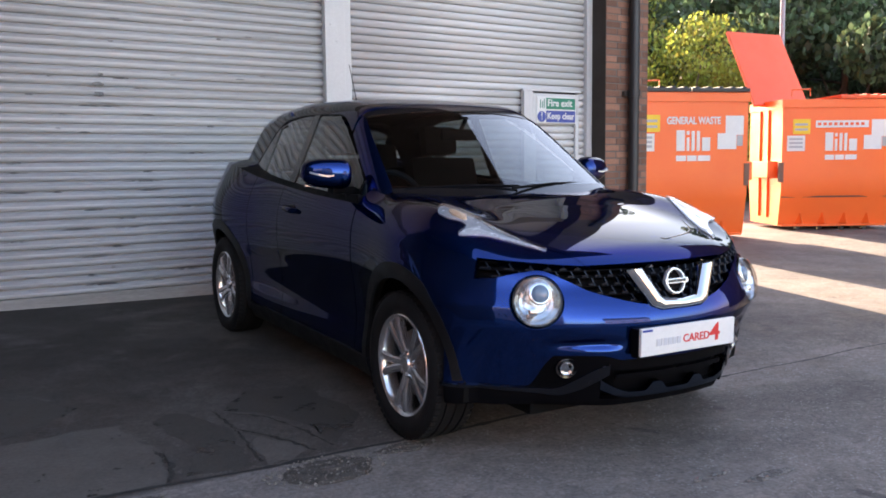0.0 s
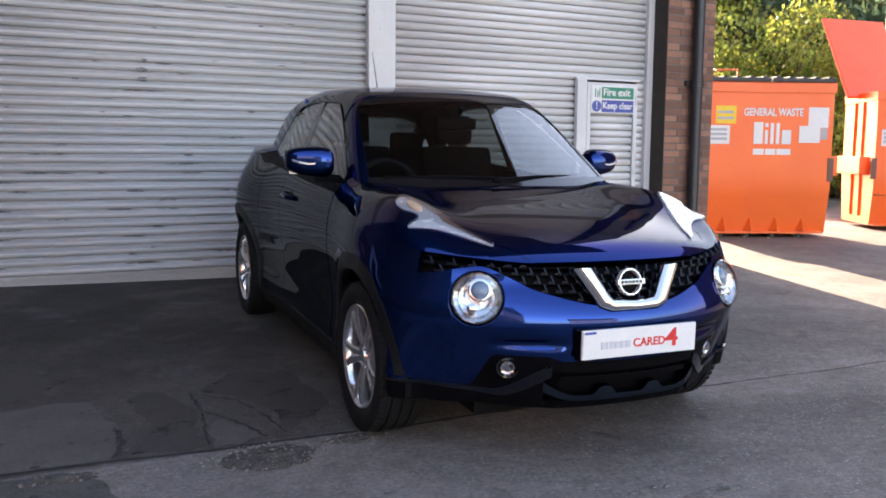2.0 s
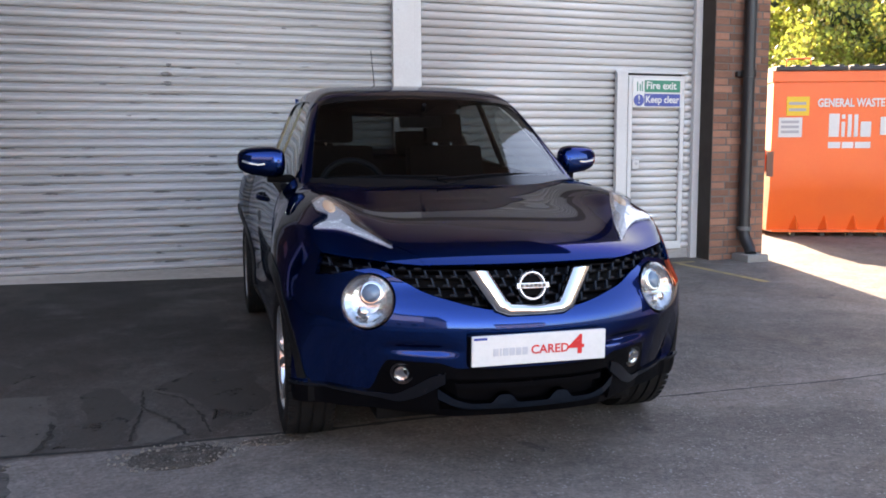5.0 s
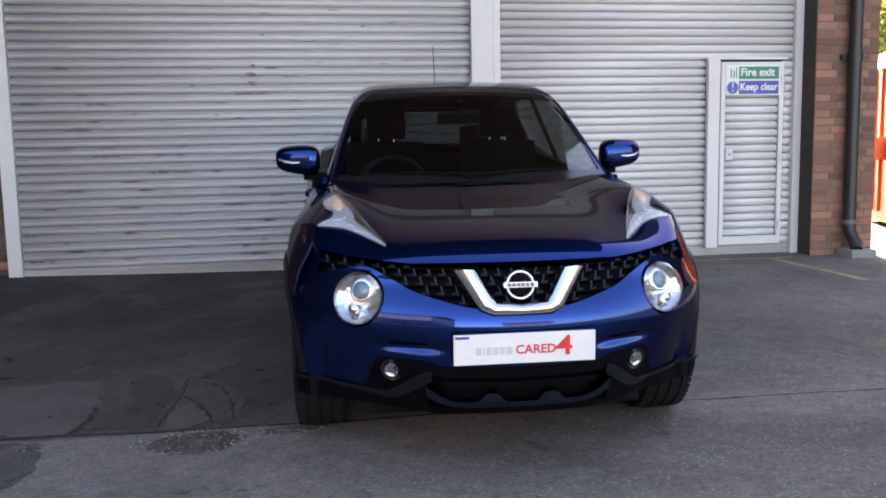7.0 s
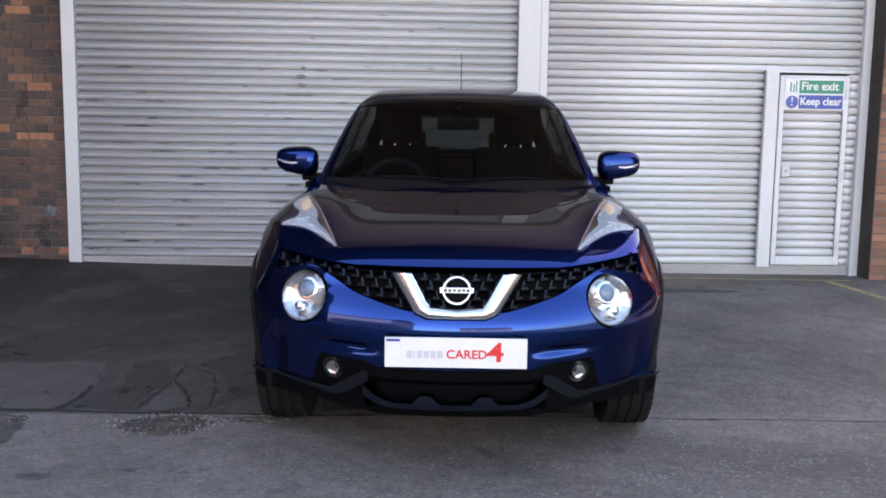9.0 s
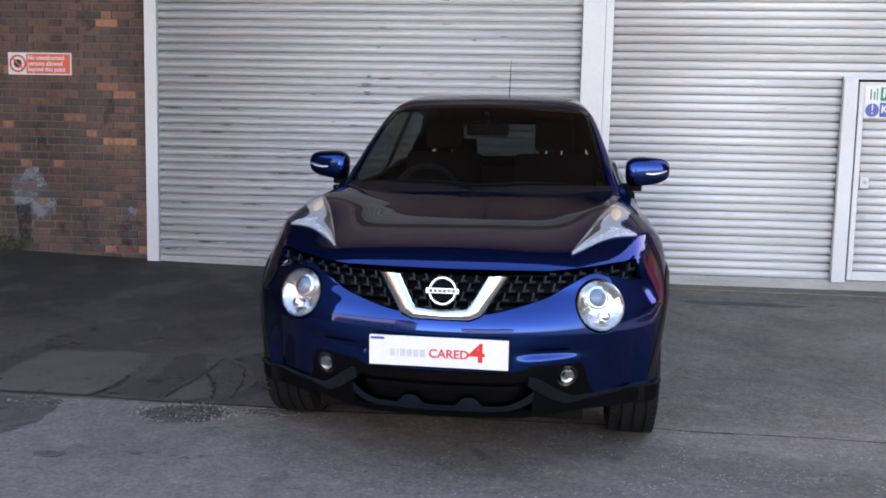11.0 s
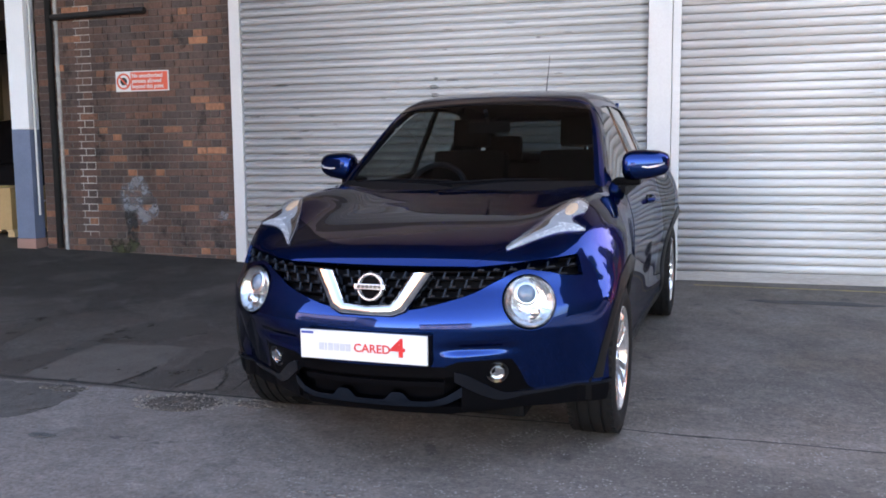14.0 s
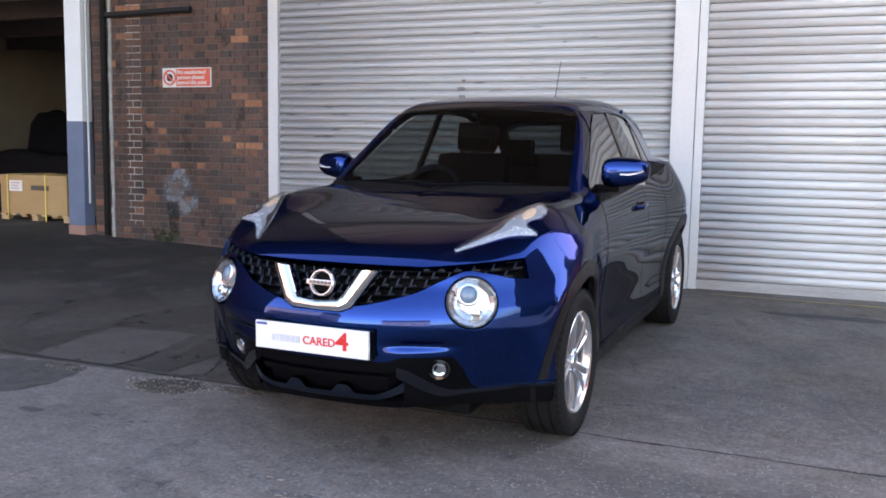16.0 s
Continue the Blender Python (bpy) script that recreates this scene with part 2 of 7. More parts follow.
def brick_material(name, island):
    """Old stock bricks: most brown-red, many burnt dark, a few orange; grime in broad patches."""
    ma = material(name, (0.5, 0.5, 0.5), 0.85, dark=(0.17, 0.17, 0.175), scale=1.9, stretch=(1.0, 1.0, 0.45), fine=60, grain=0.55, bump=0.003, bump_scale=120, amount=0.9)
    nt, n = ma.node_tree, ma.node_tree.nodes
    b = n["Principled BSDF"]
    rnd = n.new("ShaderNodeNewGeometry").outputs["Random Per Island"] if island else n.new("ShaderNodeObjectInfo").outputs["Random"]
    cr = n.new("ShaderNodeValToRGB")
    stops = ((0.0, (0.072, 0.052, 0.049)), (0.3, (0.102, 0.064, 0.056)), (0.6, (0.132, 0.074, 0.059)), (0.93, (0.175, 0.088, 0.064)), (0.965, (0.34, 0.15, 0.085)), (1.0, (0.47, 0.20, 0.11)))
    for k, (at, c) in enumerate(stops):
        e = cr.color_ramp.elements[k] if k < 2 else cr.color_ramp.elements.new(at)
        e.position, e.color = at, (*c, 1)
    nt.links.new(rnd, cr.inputs["Fac"])
    mx = n.new("ShaderNodeMix")
    mx.data_type, mx.blend_type = "RGBA", "MULTIPLY"
    mx.inputs["Factor"].default_value = 1.0
    shade = n.new("ShaderNodeVectorMath")
    shade.operation = "SCALE"
    shade.inputs["Scale"].default_value = 2.1
    nt.links.new(b.inputs["Base Color"].links[0].from_socket, shade.inputs[0])
    nt.links.new(cr.outputs["Color"], mx.inputs["A"])
    nt.links.new(shade.outputs["Vector"], mx.inputs["B"])
    nt.links.new(mx.outputs["Result"], b.inputs["Base Color"])
    return ma


BRICK = brick_material("old_red_brick", False)
BRICK_JOINED = brick_material("old_red_brick_joined", True)
BRICK_PIER = material("orange_brick", (0.26, 0.122, 0.078), 0.85, dark=(0.13, 0.070, 0.052), scale=5.0, fine=90, grain=0.3, bump=0.003, bump_scale=120, vary=0.45, amount=0.6)
MORTAR = material("mortar", (0.16, 0.135, 0.12), 0.95, dark=(0.07, 0.058, 0.052), scale=2.2, fine=150, grain=0.3, bump=0.002, bump_scale=200, amount=0.7)
PIER_SIDE_BROWN = material("dark_brown_pier_side", (0.032, 0.022, 0.017), 0.7, scale=5.0, bump=0.002, bump_scale=60)
PIPE_BLACK = material("black_cast_iron", (0.018, 0.018, 0.02), 0.45, scale=8.0, bump=0.0006)
CEMENT = material("old_cement", (0.26, 0.25, 0.24), 0.95, scale=6.0, fine=120, grain=0.3, bump=0.003, bump_scale=90)
BIN_ORANGE = material("bin_orange_paint", (0.93, 0.155, 0.026), 0.38, dark=(0.86, 0.12, 0.022), scale=2.5, spots=((0.22, 0.06, 0.03), 0.72, 7.0), bump=0.002, bump_scale=5, amount=0.5)
BIN_RED = material("bin_lid_red", (0.88, 0.105, 0.025), 0.4, scale=2.0, amount=0.3)
BIN_BLACK = material("bin_lid_plastic", (0.025, 0.025, 0.028), 0.5, scale=5.0)
LABEL_WHITE = material("label_white", (0.70, 0.70, 0.69), 0.5, scale=9.0, amount=0.25)
LABEL_YELLOW = material("label_yellow", (0.85, 0.55, 0.03), 0.5, scale=9.0, amount=0.25)
LABEL_GREY = material("label_grey_print", (0.42, 0.42, 0.44), 0.5)
GREEN_SIGN = material("sign_green", (0.0, 0.20, 0.12), 0.4, amount=0.2)
BLUE_SIGN = material("sign_blue", (0.03, 0.06, 0.30), 0.4, amount=0.2)
RED_SIGN = material("sign_red", (0.72, 0.11, 0.06), 0.45, amount=0.25)
INK_BLACK = material("ink_black", (0.02, 0.02, 0.02), 0.5, amount=0.2)
INK_RED = material("ink_red", (0.65, 0.03, 0.03), 0.4, amount=0.1)
INK_PALE = material("ink_pale_grey", (0.50, 0.52, 0.56), 0.4, amount=0.1)
INK_GREY = material("ink_grey", (0.36, 0.37, 0.40), 0.4, amount=0.1)
BLUE_POST = material("post_blue_grey_paint", (0.16, 0.20, 0.30), 0.55, scale=4.0)
CREAM = material("cream_wall_paint", (0.36, 0.32, 0.25), 0.8, scale=1.5)
DARK_STEEL = material("dark_roof_steel", (0.06, 0.055, 0.05), 0.7, scale=3.0)
CANOPY = material("canopy_underside", (0.21, 0.175, 0.155), 0.85, scale=2.0)
CARD = material("cardboard", (0.38, 0.26, 0.12), 0.8, scale=3.0, fine=50, amount=0.4)
STRAP = material("yellow_strap", (0.75, 0.62, 0.12), 0.4)
PALLET = material("pallet_pine", (0.50, 0.36, 0.20), 0.8, scale=6.0, stretch=(0.3, 1, 1))
BLACK_COVER = material("black_cloth", (0.006, 0.006, 0.007), 0.85, spec=0.05)
POLE_GREY = material("lamp_post_grey", (0.30, 0.34, 0.40), 0.5)
YELLOW_LINE = material("worn_yellow_paint", (0.46, 0.32, 0.10), 0.8, dark=(0.14, 0.125, 0.10), scale=9.0, amount=1.0)
FAR_BRICK = material("far_brick", (0.50, 0.30, 0.245), 0.85, scale=0.8)
FAR_ROOF = material("far_roof_tiles", (0.12, 0.09, 0.08), 0.8, scale=0.8)


def ground_material():
    """Old yard concrete with aggregate, stains and cracks; darker, smoother slabs behind the joint, with bay shade
    mixed into their colour.
    """
    ma = bpy.data.materials.new("yard_concrete")
    ma.use_nodes = True
    nt, n = ma.node_tree, ma.node_tree.nodes
    b, link = n["Principled BSDF"], nt.links.new
    geo = n.new("ShaderNodeNewGeometry")
    pos = geo.outputs["Position"]

    def tex(sc, detail, ro=0.6, dist=0.0):
        t = n.new("ShaderNodeTexNoise")
        for key, v in (("Scale", sc), ("Detail", detail), ("Roughness", ro), ("Distortion", dist)):
            t.inputs[key].default_value = v
        link(pos, t.inputs["Vector"])
        return t.outputs["Fac"]

    def rng(fac, a, c, lo=0.0, hi=1.0):
        r = n.new("ShaderNodeMapRange")
        for key, v in (("From Min", a), ("From Max", c), ("To Min", lo), ("To Max", hi)):
            r.inputs[key].default_value = v
        link(fac, r.inputs["Value"])
        return r.outputs["Result"]

    def mix(fac, a, c, kind="MIX"):
        m = n.new("ShaderNodeMix")
        m.data_type, m.blend_type = "RGBA", kind
        for sock, v in ((m.inputs["Factor"], fac), (m.inputs["A"], a), (m.inputs["B"], c)):
            if isinstance(v, (int, float)):
                sock.default_value = v
            elif isinstance(v, tuple):
                sock.default_value = (*v, 1)
            else:
                link(v, sock)
        return m.outputs["Result"]

    def mul(a, c):
        m = n.new("ShaderNodeMath")
        m.operation = "MULTIPLY"
        link(a, m.inputs[0])
        if isinstance(c, float):
            m.inputs[1].default_value = c
        else:
            link(c, m.inputs[1])
        return m.outputs[0]

    sep = n.new("ShaderNodeSeparateXYZ")
    link(pos, sep.inputs[0])
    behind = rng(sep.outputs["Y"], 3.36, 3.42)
    # Darker slabs behind the joint, with the canopy's shade painted in towards the left.
    slab_shade = mul(behind, rng(sep.outputs["X"], 3.4, 2.4, 0.22, 1.0))
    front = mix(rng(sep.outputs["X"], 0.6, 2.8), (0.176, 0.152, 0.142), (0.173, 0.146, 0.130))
    base = mix(slab_shade, front, (0.049, 0.038, 0.033))
    wide = rng(tex(0.55, 5, 0.55, 0.8), 0.42, 0.62)
    col = mix(mul(wide, 0.65), base, (0.060, 0.051, 0.045))
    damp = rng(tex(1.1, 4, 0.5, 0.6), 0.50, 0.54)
    col = mix(mul(mul(damp, 0.7), slab_shade), col, (0.060, 0.052, 0.047))
    # Shade deep under the canopy, put into the colour with a ragged edge.
    drift = n.new("ShaderNodeMath")
    drift.operation = "MULTIPLY_ADD"
    drift.inputs[1].default_value = 2.6
    link(tex(0.9, 5, 0.6), drift.inputs[0])
    link(sep.outputs["Y"], drift.inputs[2])
    rear_shade = mul(rng(drift.outputs[0], 5.9, 6.7), rng(sep.outputs["X"], 3.9, 2.9))
    col = mix(mul(rear_shade, 0.9), col, (0.023, 0.020, 0.018))
    dust = mul(rng(tex(1.4, 5, 0.6, 0.5), 0.48, 0.62), rng(sep.outputs["X"], 3.2, 4.8))
    col = mix(mul(dust, 0.5), col, (0.120, 0.090, 0.068))
    slick = rng(tex(0.8, 3, 0.5, 1.2), 0.56, 0.60)
    col = mix(mul(slick, 0.35), col, (0.085, 0.074, 0.066))
    pale = rng(tex(2.3, 6, 0.65), 0.56, 0.70)
    col = mix(mul(pale, 0.22), col, (0.21, 0.20, 0.195))
    oil = rng(tex(3.6, 3, 0.5, 0.4), 0.68, 0.72)
    col = mix(mul(oil, 0.6), col, (0.035, 0.033, 0.033))
    col = mix(0.25, col, mix(rng(tex(19, 5, 0.7), 0.36, 0.64), (0.2, 0.2, 0.2), (0.8, 0.8, 0.8)), "OVERLAY")
    col = mix(0.44, col, mix(rng(tex(48, 6, 0.75), 0.36, 0.64), (0.12, 0.12, 0.12), (0.88, 0.88, 0.88)), "OVERLAY")
    col = mix(0.26, col, mix(rng(tex(7, 6, 0.7), 0.35, 0.65), (0.2, 0.2, 0.2), (0.8, 0.8, 0.8)), "OVERLAY")
    stones = n.new("ShaderNodeTexVoronoi")
    stones.inputs["Scale"].default_value = 52
    link(pos, stones.inputs["Vector"])
    speck = mul(rng(stones.outputs["Distance"], 0.30, 0.18), rng(tex(9, 3), 0.46, 0.58))
    coarse = mul(rng(sep.outputs["X"], 1.6, 3.2, 0.35, 1.0), rng(sep.outputs["Y"], 3.2, 4.6, 1.0, 0.35))
    speck = mul(speck, coarse)
    col = mix(mul(speck, 0.8), col, (0.34, 0.33, 0.31))
    pits = n.new("ShaderNodeTexVoronoi")
    pits.inputs["Scale"].default_value = 38
    link(pos, pits.inputs["Vector"])
    pit = mul(mul(rng(pits.outputs["Distance"], 0.26, 0.14), rng(tex(5, 4, 0.6), 0.50, 0.60)), coarse)
    col = mix(mul(pit, 0.6), col, (0.045, 0.041, 0.038))
    crack = n.new("ShaderNodeTexVoronoi")
    crack.feature = "DISTANCE_TO_EDGE"
    crack.inputs["Scale"].default_value = 0.55
    warp = n.new("ShaderNodeMix")
    warp.data_type = "VECTOR"
    warp.inputs["Factor"].default_value = 0.12
    wob = n.new("ShaderNodeTexNoise")
    wob.inputs["Scale"].default_value, wob.inputs["Detail"].default_value = 3.0, 5
    link(pos, wob.inputs["Vector"])
    link(pos, warp.inputs["A"])
    link(wob.outputs["Color"], warp.inputs["B"])
    link(warp.outputs["Result"], crack.inputs["Vector"])
    line = mul(rng(crack.outputs["Distance"], 0.007, 0.003), rng(tex(0.9, 2), 0.50, 0.56))
    col = mix(mul(line, 0.25), col, (0.03, 0.03, 0.03))
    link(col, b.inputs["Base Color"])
    link(rng(tex(2.0, 5), 0.3, 0.7, 0.72, 0.95), b.inputs["Roughness"])
    bp = n.new("ShaderNodeBump")
    bp.inputs["Distance"].default_value = 0.008
    link(tex(45, 8, 0.75), bp.inputs["Height"])
    link(bp.outputs["Normal"], b.inputs["Normal"])
    return ma


GROUND = ground_material()


def leaf_material(name, base, through, vary):
    """Leaves: each its own green, letting light through."""
    ma = bpy.data.materials.new(name)
    ma.use_nodes = True
    nt, n = ma.node_tree, ma.node_tree.nodes
    b = n["Principled BSDF"]
    geo, hsv, tr, mx = n.new("ShaderNodeNewGeometry"), n.new("ShaderNodeHueSaturation"), n.new("ShaderNodeBsdfTranslucent"), n.new("ShaderNodeMixShader")
    r1 = ramp_to(n, nt.links.new, geo.outputs["Random Per Island"], 1 - vary, 1 + vary)
    nt.links.new(r1, hsv.inputs["Value"])
    hsv.inputs["Color"].default_value = (*base, 1)
    nt.links.new(ramp_to(n, nt.links.new, geo.outputs["Random Per Island"], 0.47, 0.53), hsv.inputs["Hue"])
    nt.links.new(hsv.outputs["Color"], b.inputs["Base Color"])
    nt.links.new(hsv.outputs["Color"], tr.inputs["Color"])
    b.inputs["Roughness"].default_value = 0.55
    mx.inputs["Fac"].default_value = through
    nt.links.new(b.outputs["BSDF"], mx.inputs[1])
    nt.links.new(tr.outputs["BSDF"], mx.inputs[2])
    nt.links.new(mx.outputs["Shader"], n["Material Output"].inputs["Surface"])
    return ma


LEAF_BRIGHT = leaf_material("leaf_yellow_green", (0.26, 0.28, 0.05), 0.5, 0.55)
LEAF_DARK = leaf_material("leaf_dark_green", (0.080, 0.115, 0.052), 0.4, 0.6)
BARK = material("bark", (0.10, 0.075, 0.055), 0.9, bump=0.01, bump_scale=25)

# ---- ground ----
WALL = 7.465                    # front of the shutters
base_rise = curve((-9, 0.27), (-2.5, 0.245), (-0.3, 0.175), (2, 0.13), (4, 0.11), (7, 0.096), (12, 0.085), (25, 0.08))


def ground_z(x, y):
    r = np.clip((np.asarray(y, float) - 3.3) / (WALL - 3.3), 0, 1.15)
    return base_rise(x) * r * (1 + 0.12 * (1 - r) * r)


def make_ground():
    far = [-900, -300, -100, -50, -30]
    xs = far + list(np.arange(-20, 28.01, 0.5)) + [35, 50, 100, 300, 900]
    ys = far + list(np.arange(-20, 24.01, 0.35)) + [30, 50, 100, 300, 900]
    verts = [(x, y, float(ground_z(x, y))) for y in ys for x in xs]
    w = len(xs)
    faces = [(j * w + i, j * w + i + 1, (j + 1) * w + i + 1, (j + 1) * w + i) for j in range(len(ys) - 1) for i in range(w - 1)]
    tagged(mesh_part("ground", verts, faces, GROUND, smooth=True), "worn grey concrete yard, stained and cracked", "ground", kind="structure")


make_ground()


def joint_y(x):
    return 3.40 - 0.035 * (x - 1.5) + 0.012 * math.sin(x * 2.3) + 0.008 * math.sin(x * 7.1)


def make_joint():
    """The open joint between two pours of concrete: a ragged dark strip with crumbled lips."""
    rnd = random.Random(4)
    verts, faces = [], []
    xs = np.arange(-9, 13, 0.04)
    for i, x in enumerate(xs):
        y, w = joint_y(x), (0.010 + 0.008 * rnd.random() + (0.012 if rnd.random() < 0.06 else 0)) * (1.0 if x < 3.0 else 0.5)
        for dy in (-w, w):
            verts.append((x, y + dy, float(ground_z(x, y)) + 0.003))
        if i:
            faces.append((2 * i - 2, 2 * i, 2 * i + 1, 2 * i - 1))
    tagged(mesh_part("ground_joint", verts, faces, material("joint_tar", (0.022, 0.020, 0.019), 0.9, bump=0.003)), "ragged dark joint between concrete slabs", "joint", kind="structure")


make_joint()


def make_patch(name, cx, cy, rx, ry, mat, label, seed, rubble=0):
    """A broken patch of ground: a thin uneven crust with loose chips on it."""
    rnd = random.Random(seed)
    n, rings = 40, 7
    verts, faces = [(cx, cy, float(ground_z(cx, cy)) + 0.007)], []
    edge = [0.75 + 0.3 * noise.noise(Vector((math.cos(2 * math.pi * k / n) * 1.7 + seed, math.sin(2 * math.pi * k / n) * 1.7, 0))) + 0.12 * rnd.random() for k in range(n)]
    for r in range(1, rings + 1):
        for k in range(n):
            a, q = 2 * math.pi * k / n, r / rings * edge[k]
            x, y = cx + rx * q * math.cos(a), cy + ry * q * math.sin(a)
            z = 0.003 + (0.003 + 0.004 * rnd.random()) * (r < rings)
            verts.append((x, y, float(ground_z(x, y)) + z))
    for k in range(n):
        faces.append((0, 1 + k, 1 + (k + 1) % n))
        for r in range(rings - 1):
            a, b = 1 + r * n, 1 + (r + 1) * n
            faces.append((a + k, b + k, b + (k + 1) % n, a + (k + 1) % n))
    ob = tagged(mesh_part(name, verts, faces, mat), label, "ground patch", kind="structure")
    if rubble:
        v, f = [], []
        for _ in range(rubble):
            a, q = 2 * math.pi * rnd.random(), math.sqrt(rnd.random()) * 0.95
            x, y, s = cx + rx * q * math.cos(a), cy + ry * q * math.sin(a), 0.002 + 0.0065 * rnd.random() ** 2
            z, o = float(ground_z(x, y)) + 0.007, len(v)
            for dx, dy, dz in ((1, 0, 0), (-0.5, 0.9, 0), (-0.6, -0.8, 0), (0.1, 0, 1.0), (0, 0, -0.6)):
                v.append((x + s * dx * (0.7 + 0.6 * rnd.random()), y + s * dy * (0.7 + 0.6 * rnd.random()), z + s * dz * 0.8))
            f += [(o, o + 1, o + 3), (o + 1, o + 2, o + 3), (o + 2, o, o + 3), (o + 1, o, o + 4), (o + 2, o + 1, o + 4), (o, o + 2, o + 4)]
        tagged(mesh_part("loose_chips", v, f, material("stone_chips", (0.24, 0.215, 0.19), 0.9, dark=(0.08, 0.066, 0.056), scale=60.0, fine=200, amount=1.0)),
               "pale stone chips lying loose on broken concrete", "rubble", kind="stuff")
    return ob


CRUMBLE = patchy(material("crumbled_concrete", (0.105, 0.086, 0.072), 0.95, dark=(0.030, 0.025, 0.022), scale=16.0, fine=120, grain=0.6, bump=0.012, bump_scale=60, amount=1.0), 14.0, 0.26, 0.40)
TAR = material("tar_patch", (0.05, 0.048, 0.047), 0.85, dark=(0.085, 0.08, 0.078), scale=8.0, fine=110, grain=0.4, bump=0.004, bump_scale=90)
make_patch("ground_patch", 1.77, 3.21, 0.29, 0.17, CRUMBLE, "crumbled concrete patch beside the joint", 3, 420)
make_patch("ground_patch", 2.17, 3.28, 0.16, 0.07, CRUMBLE, "crumbled concrete beside the joint", 8, 110)
make_patch("ground_patch", 1.00, 3.30, 0.16, 0.06, CRUMBLE, "rough broken concrete by the joint", 11, 60)
PALE_PATCH = patchy(material("pale_concrete_repair", (0.090, 0.077, 0.068), 0.9, dark=(0.066, 0.056, 0.050), scale=5.0, fine=60, grain=0.35, bump=0.003, bump_scale=50, amount=0.8), 7.0, 0.22, 0.38)
DAMP = patchy(material("damp_dark_concrete", (0.036, 0.030, 0.026), 0.8, dark=(0.052, 0.044, 0.038), scale=4.0, fine=60, grain=0.3, bump=0.003, bump_scale=50, amount=0.8), 5.0, 0.28, 0.44)
ROUGH_SLAB = patchy(material("rough_dark_concrete", (0.092, 0.082, 0.075), 0.95, dark=(0.045, 0.040, 0.036), scale=10.0, fine=70, grain=0.5, bump=0.008, bump_scale=50, amount=0.8), 9.0, 0.24, 0.42)


def slab(points, mat, label, seed, lift=0.004, step=0.05, rag=0.018):
    """A thin patch of other concrete inside a ragged outline."""
    rnd, rim = random.Random(seed), []
    for (ax, ay), (bx, by) in zip(points, points[1:] + points[:1]):
        n = max(1, int(math.hypot(bx - ax, by - ay) / step))
        rim += [(ax + (bx - ax) * k / n + rag * rnd.uniform(-1, 1), ay + (by - ay) * k / n + rag * rnd.uniform(-1, 1)) for k in range(n)]
    cx, cy = sum(p[0] for p in rim) / len(rim), sum(p[1] for p in rim) / len(rim)
    verts, n = [(cx, cy, float(ground_z(cx, cy)) + lift)], len(rim)
    for f in (0.35, 0.7, 1.0):
        for x, y in rim:
            px, py = cx + (x - cx) * f, cy + (y - cy) * f
            verts.append((px, py, float(ground_z(px, py)) + (lift if f < 1 else lift - 0.002)))
    faces = [(0, 1 + k, 1 + (k + 1) % n) for k in range(n)]
    for r in range(2):
        faces += [(1 + r * n + k, 1 + (r + 1) * n + k, 1 + (r + 1) * n + (k + 1) % n, 1 + r * n + (k + 1) % n) for k in range(n)]
    return tagged(mesh_part("ground_patch", verts, faces, mat), label, "ground patch", kind="structure")


def crack(points, w, seed):
    """A ragged open crack in the concrete."""
    rnd, verts, faces = random.Random(seed), [], []
    path = []
    for (ax, ay), (bx, by) in zip(points, points[1:]):
        n = max(2, int(math.hypot(bx - ax, by - ay) / 0.025))
        path += [(ax + (bx - ax) * k / n + 0.008 * rnd.uniform(-1, 1), ay + (by - ay) * k / n + 0.008 * rnd.uniform(-1, 1)) for k in range(n)]
    for i, (x, y) in enumerate(path):
        a, b = path[max(0, i - 1)], path[min(len(path) - 1, i + 1)]
        d = Vector((b[0] - a[0], b[1] - a[1])).normalized()
        h = w * (0.35 + rnd.random()) * min(1, 4 * i / len(path) + 0.2)
        for e in (-h, h):
            px, py = x - d.y * e, y + d.x * e
            verts.append((px, py, float(ground_z(px, py)) + 0.0055))
        if i:
            faces.append((2 * i - 2, 2 * i - 1, 2 * i + 1, 2 * i))
    tagged(mesh_part("ground_crack", verts, faces, CRACK), "ragged dark crack in the concrete", "crack", kind="structure")


CRACK = patchy(material("crack_dirt", (0.030, 0.026, 0.023), 0.95), 30.0, 0.36, 0.50)
slab([(0.50, 4.20), (1.08, 4.26), (1.2, 4.24), (1.22, 4.01), (1.26, 3.85), (1.25, 3.67), (1.21, 3.51), (1.19, 3.44), (0.95, 3.44), (0.60, 3.46), (0.55, 3.8)], PALE_PATCH, "pale repaired patch of concrete behind the joint", 21)
slab([(1.66, 3.76), (1.73, 3.75), (1.79, 3.64), (1.82, 3.47), (1.7, 3.43), (1.60, 3.42), (1.61, 3.5), (1.59, 3.59)], PALE_PATCH, "pale repaired patch of concrete behind the joint", 22)
slab([(0.14, 3.62), (0.44, 3.84), (0.42, 4.34), (0.49, 4.87), (0.94, 4.88), (1.09, 4.6), (0.88, 4.38), (0.52, 4.22), (0.50, 3.80), (0.52, 3.50)], DAMP, "dark damp patch on the concrete", 23, 0.003)
slab([(-0.04, 3.94), (-0.14, 4.28), (-0.24, 4.84), (-0.43, 4.98), (-0.33, 4.36)], DAMP, "dark damp patch on the concrete", 24, 0.003)
slab([(1.28, 3.45), (1.40, 3.7), (1.35, 4.23), (1.50, 4.30), (1.63, 3.95), (1.57, 3.6), (1.55, 3.44)], DAMP, "dark damp patch on the concrete", 25, 0.003)
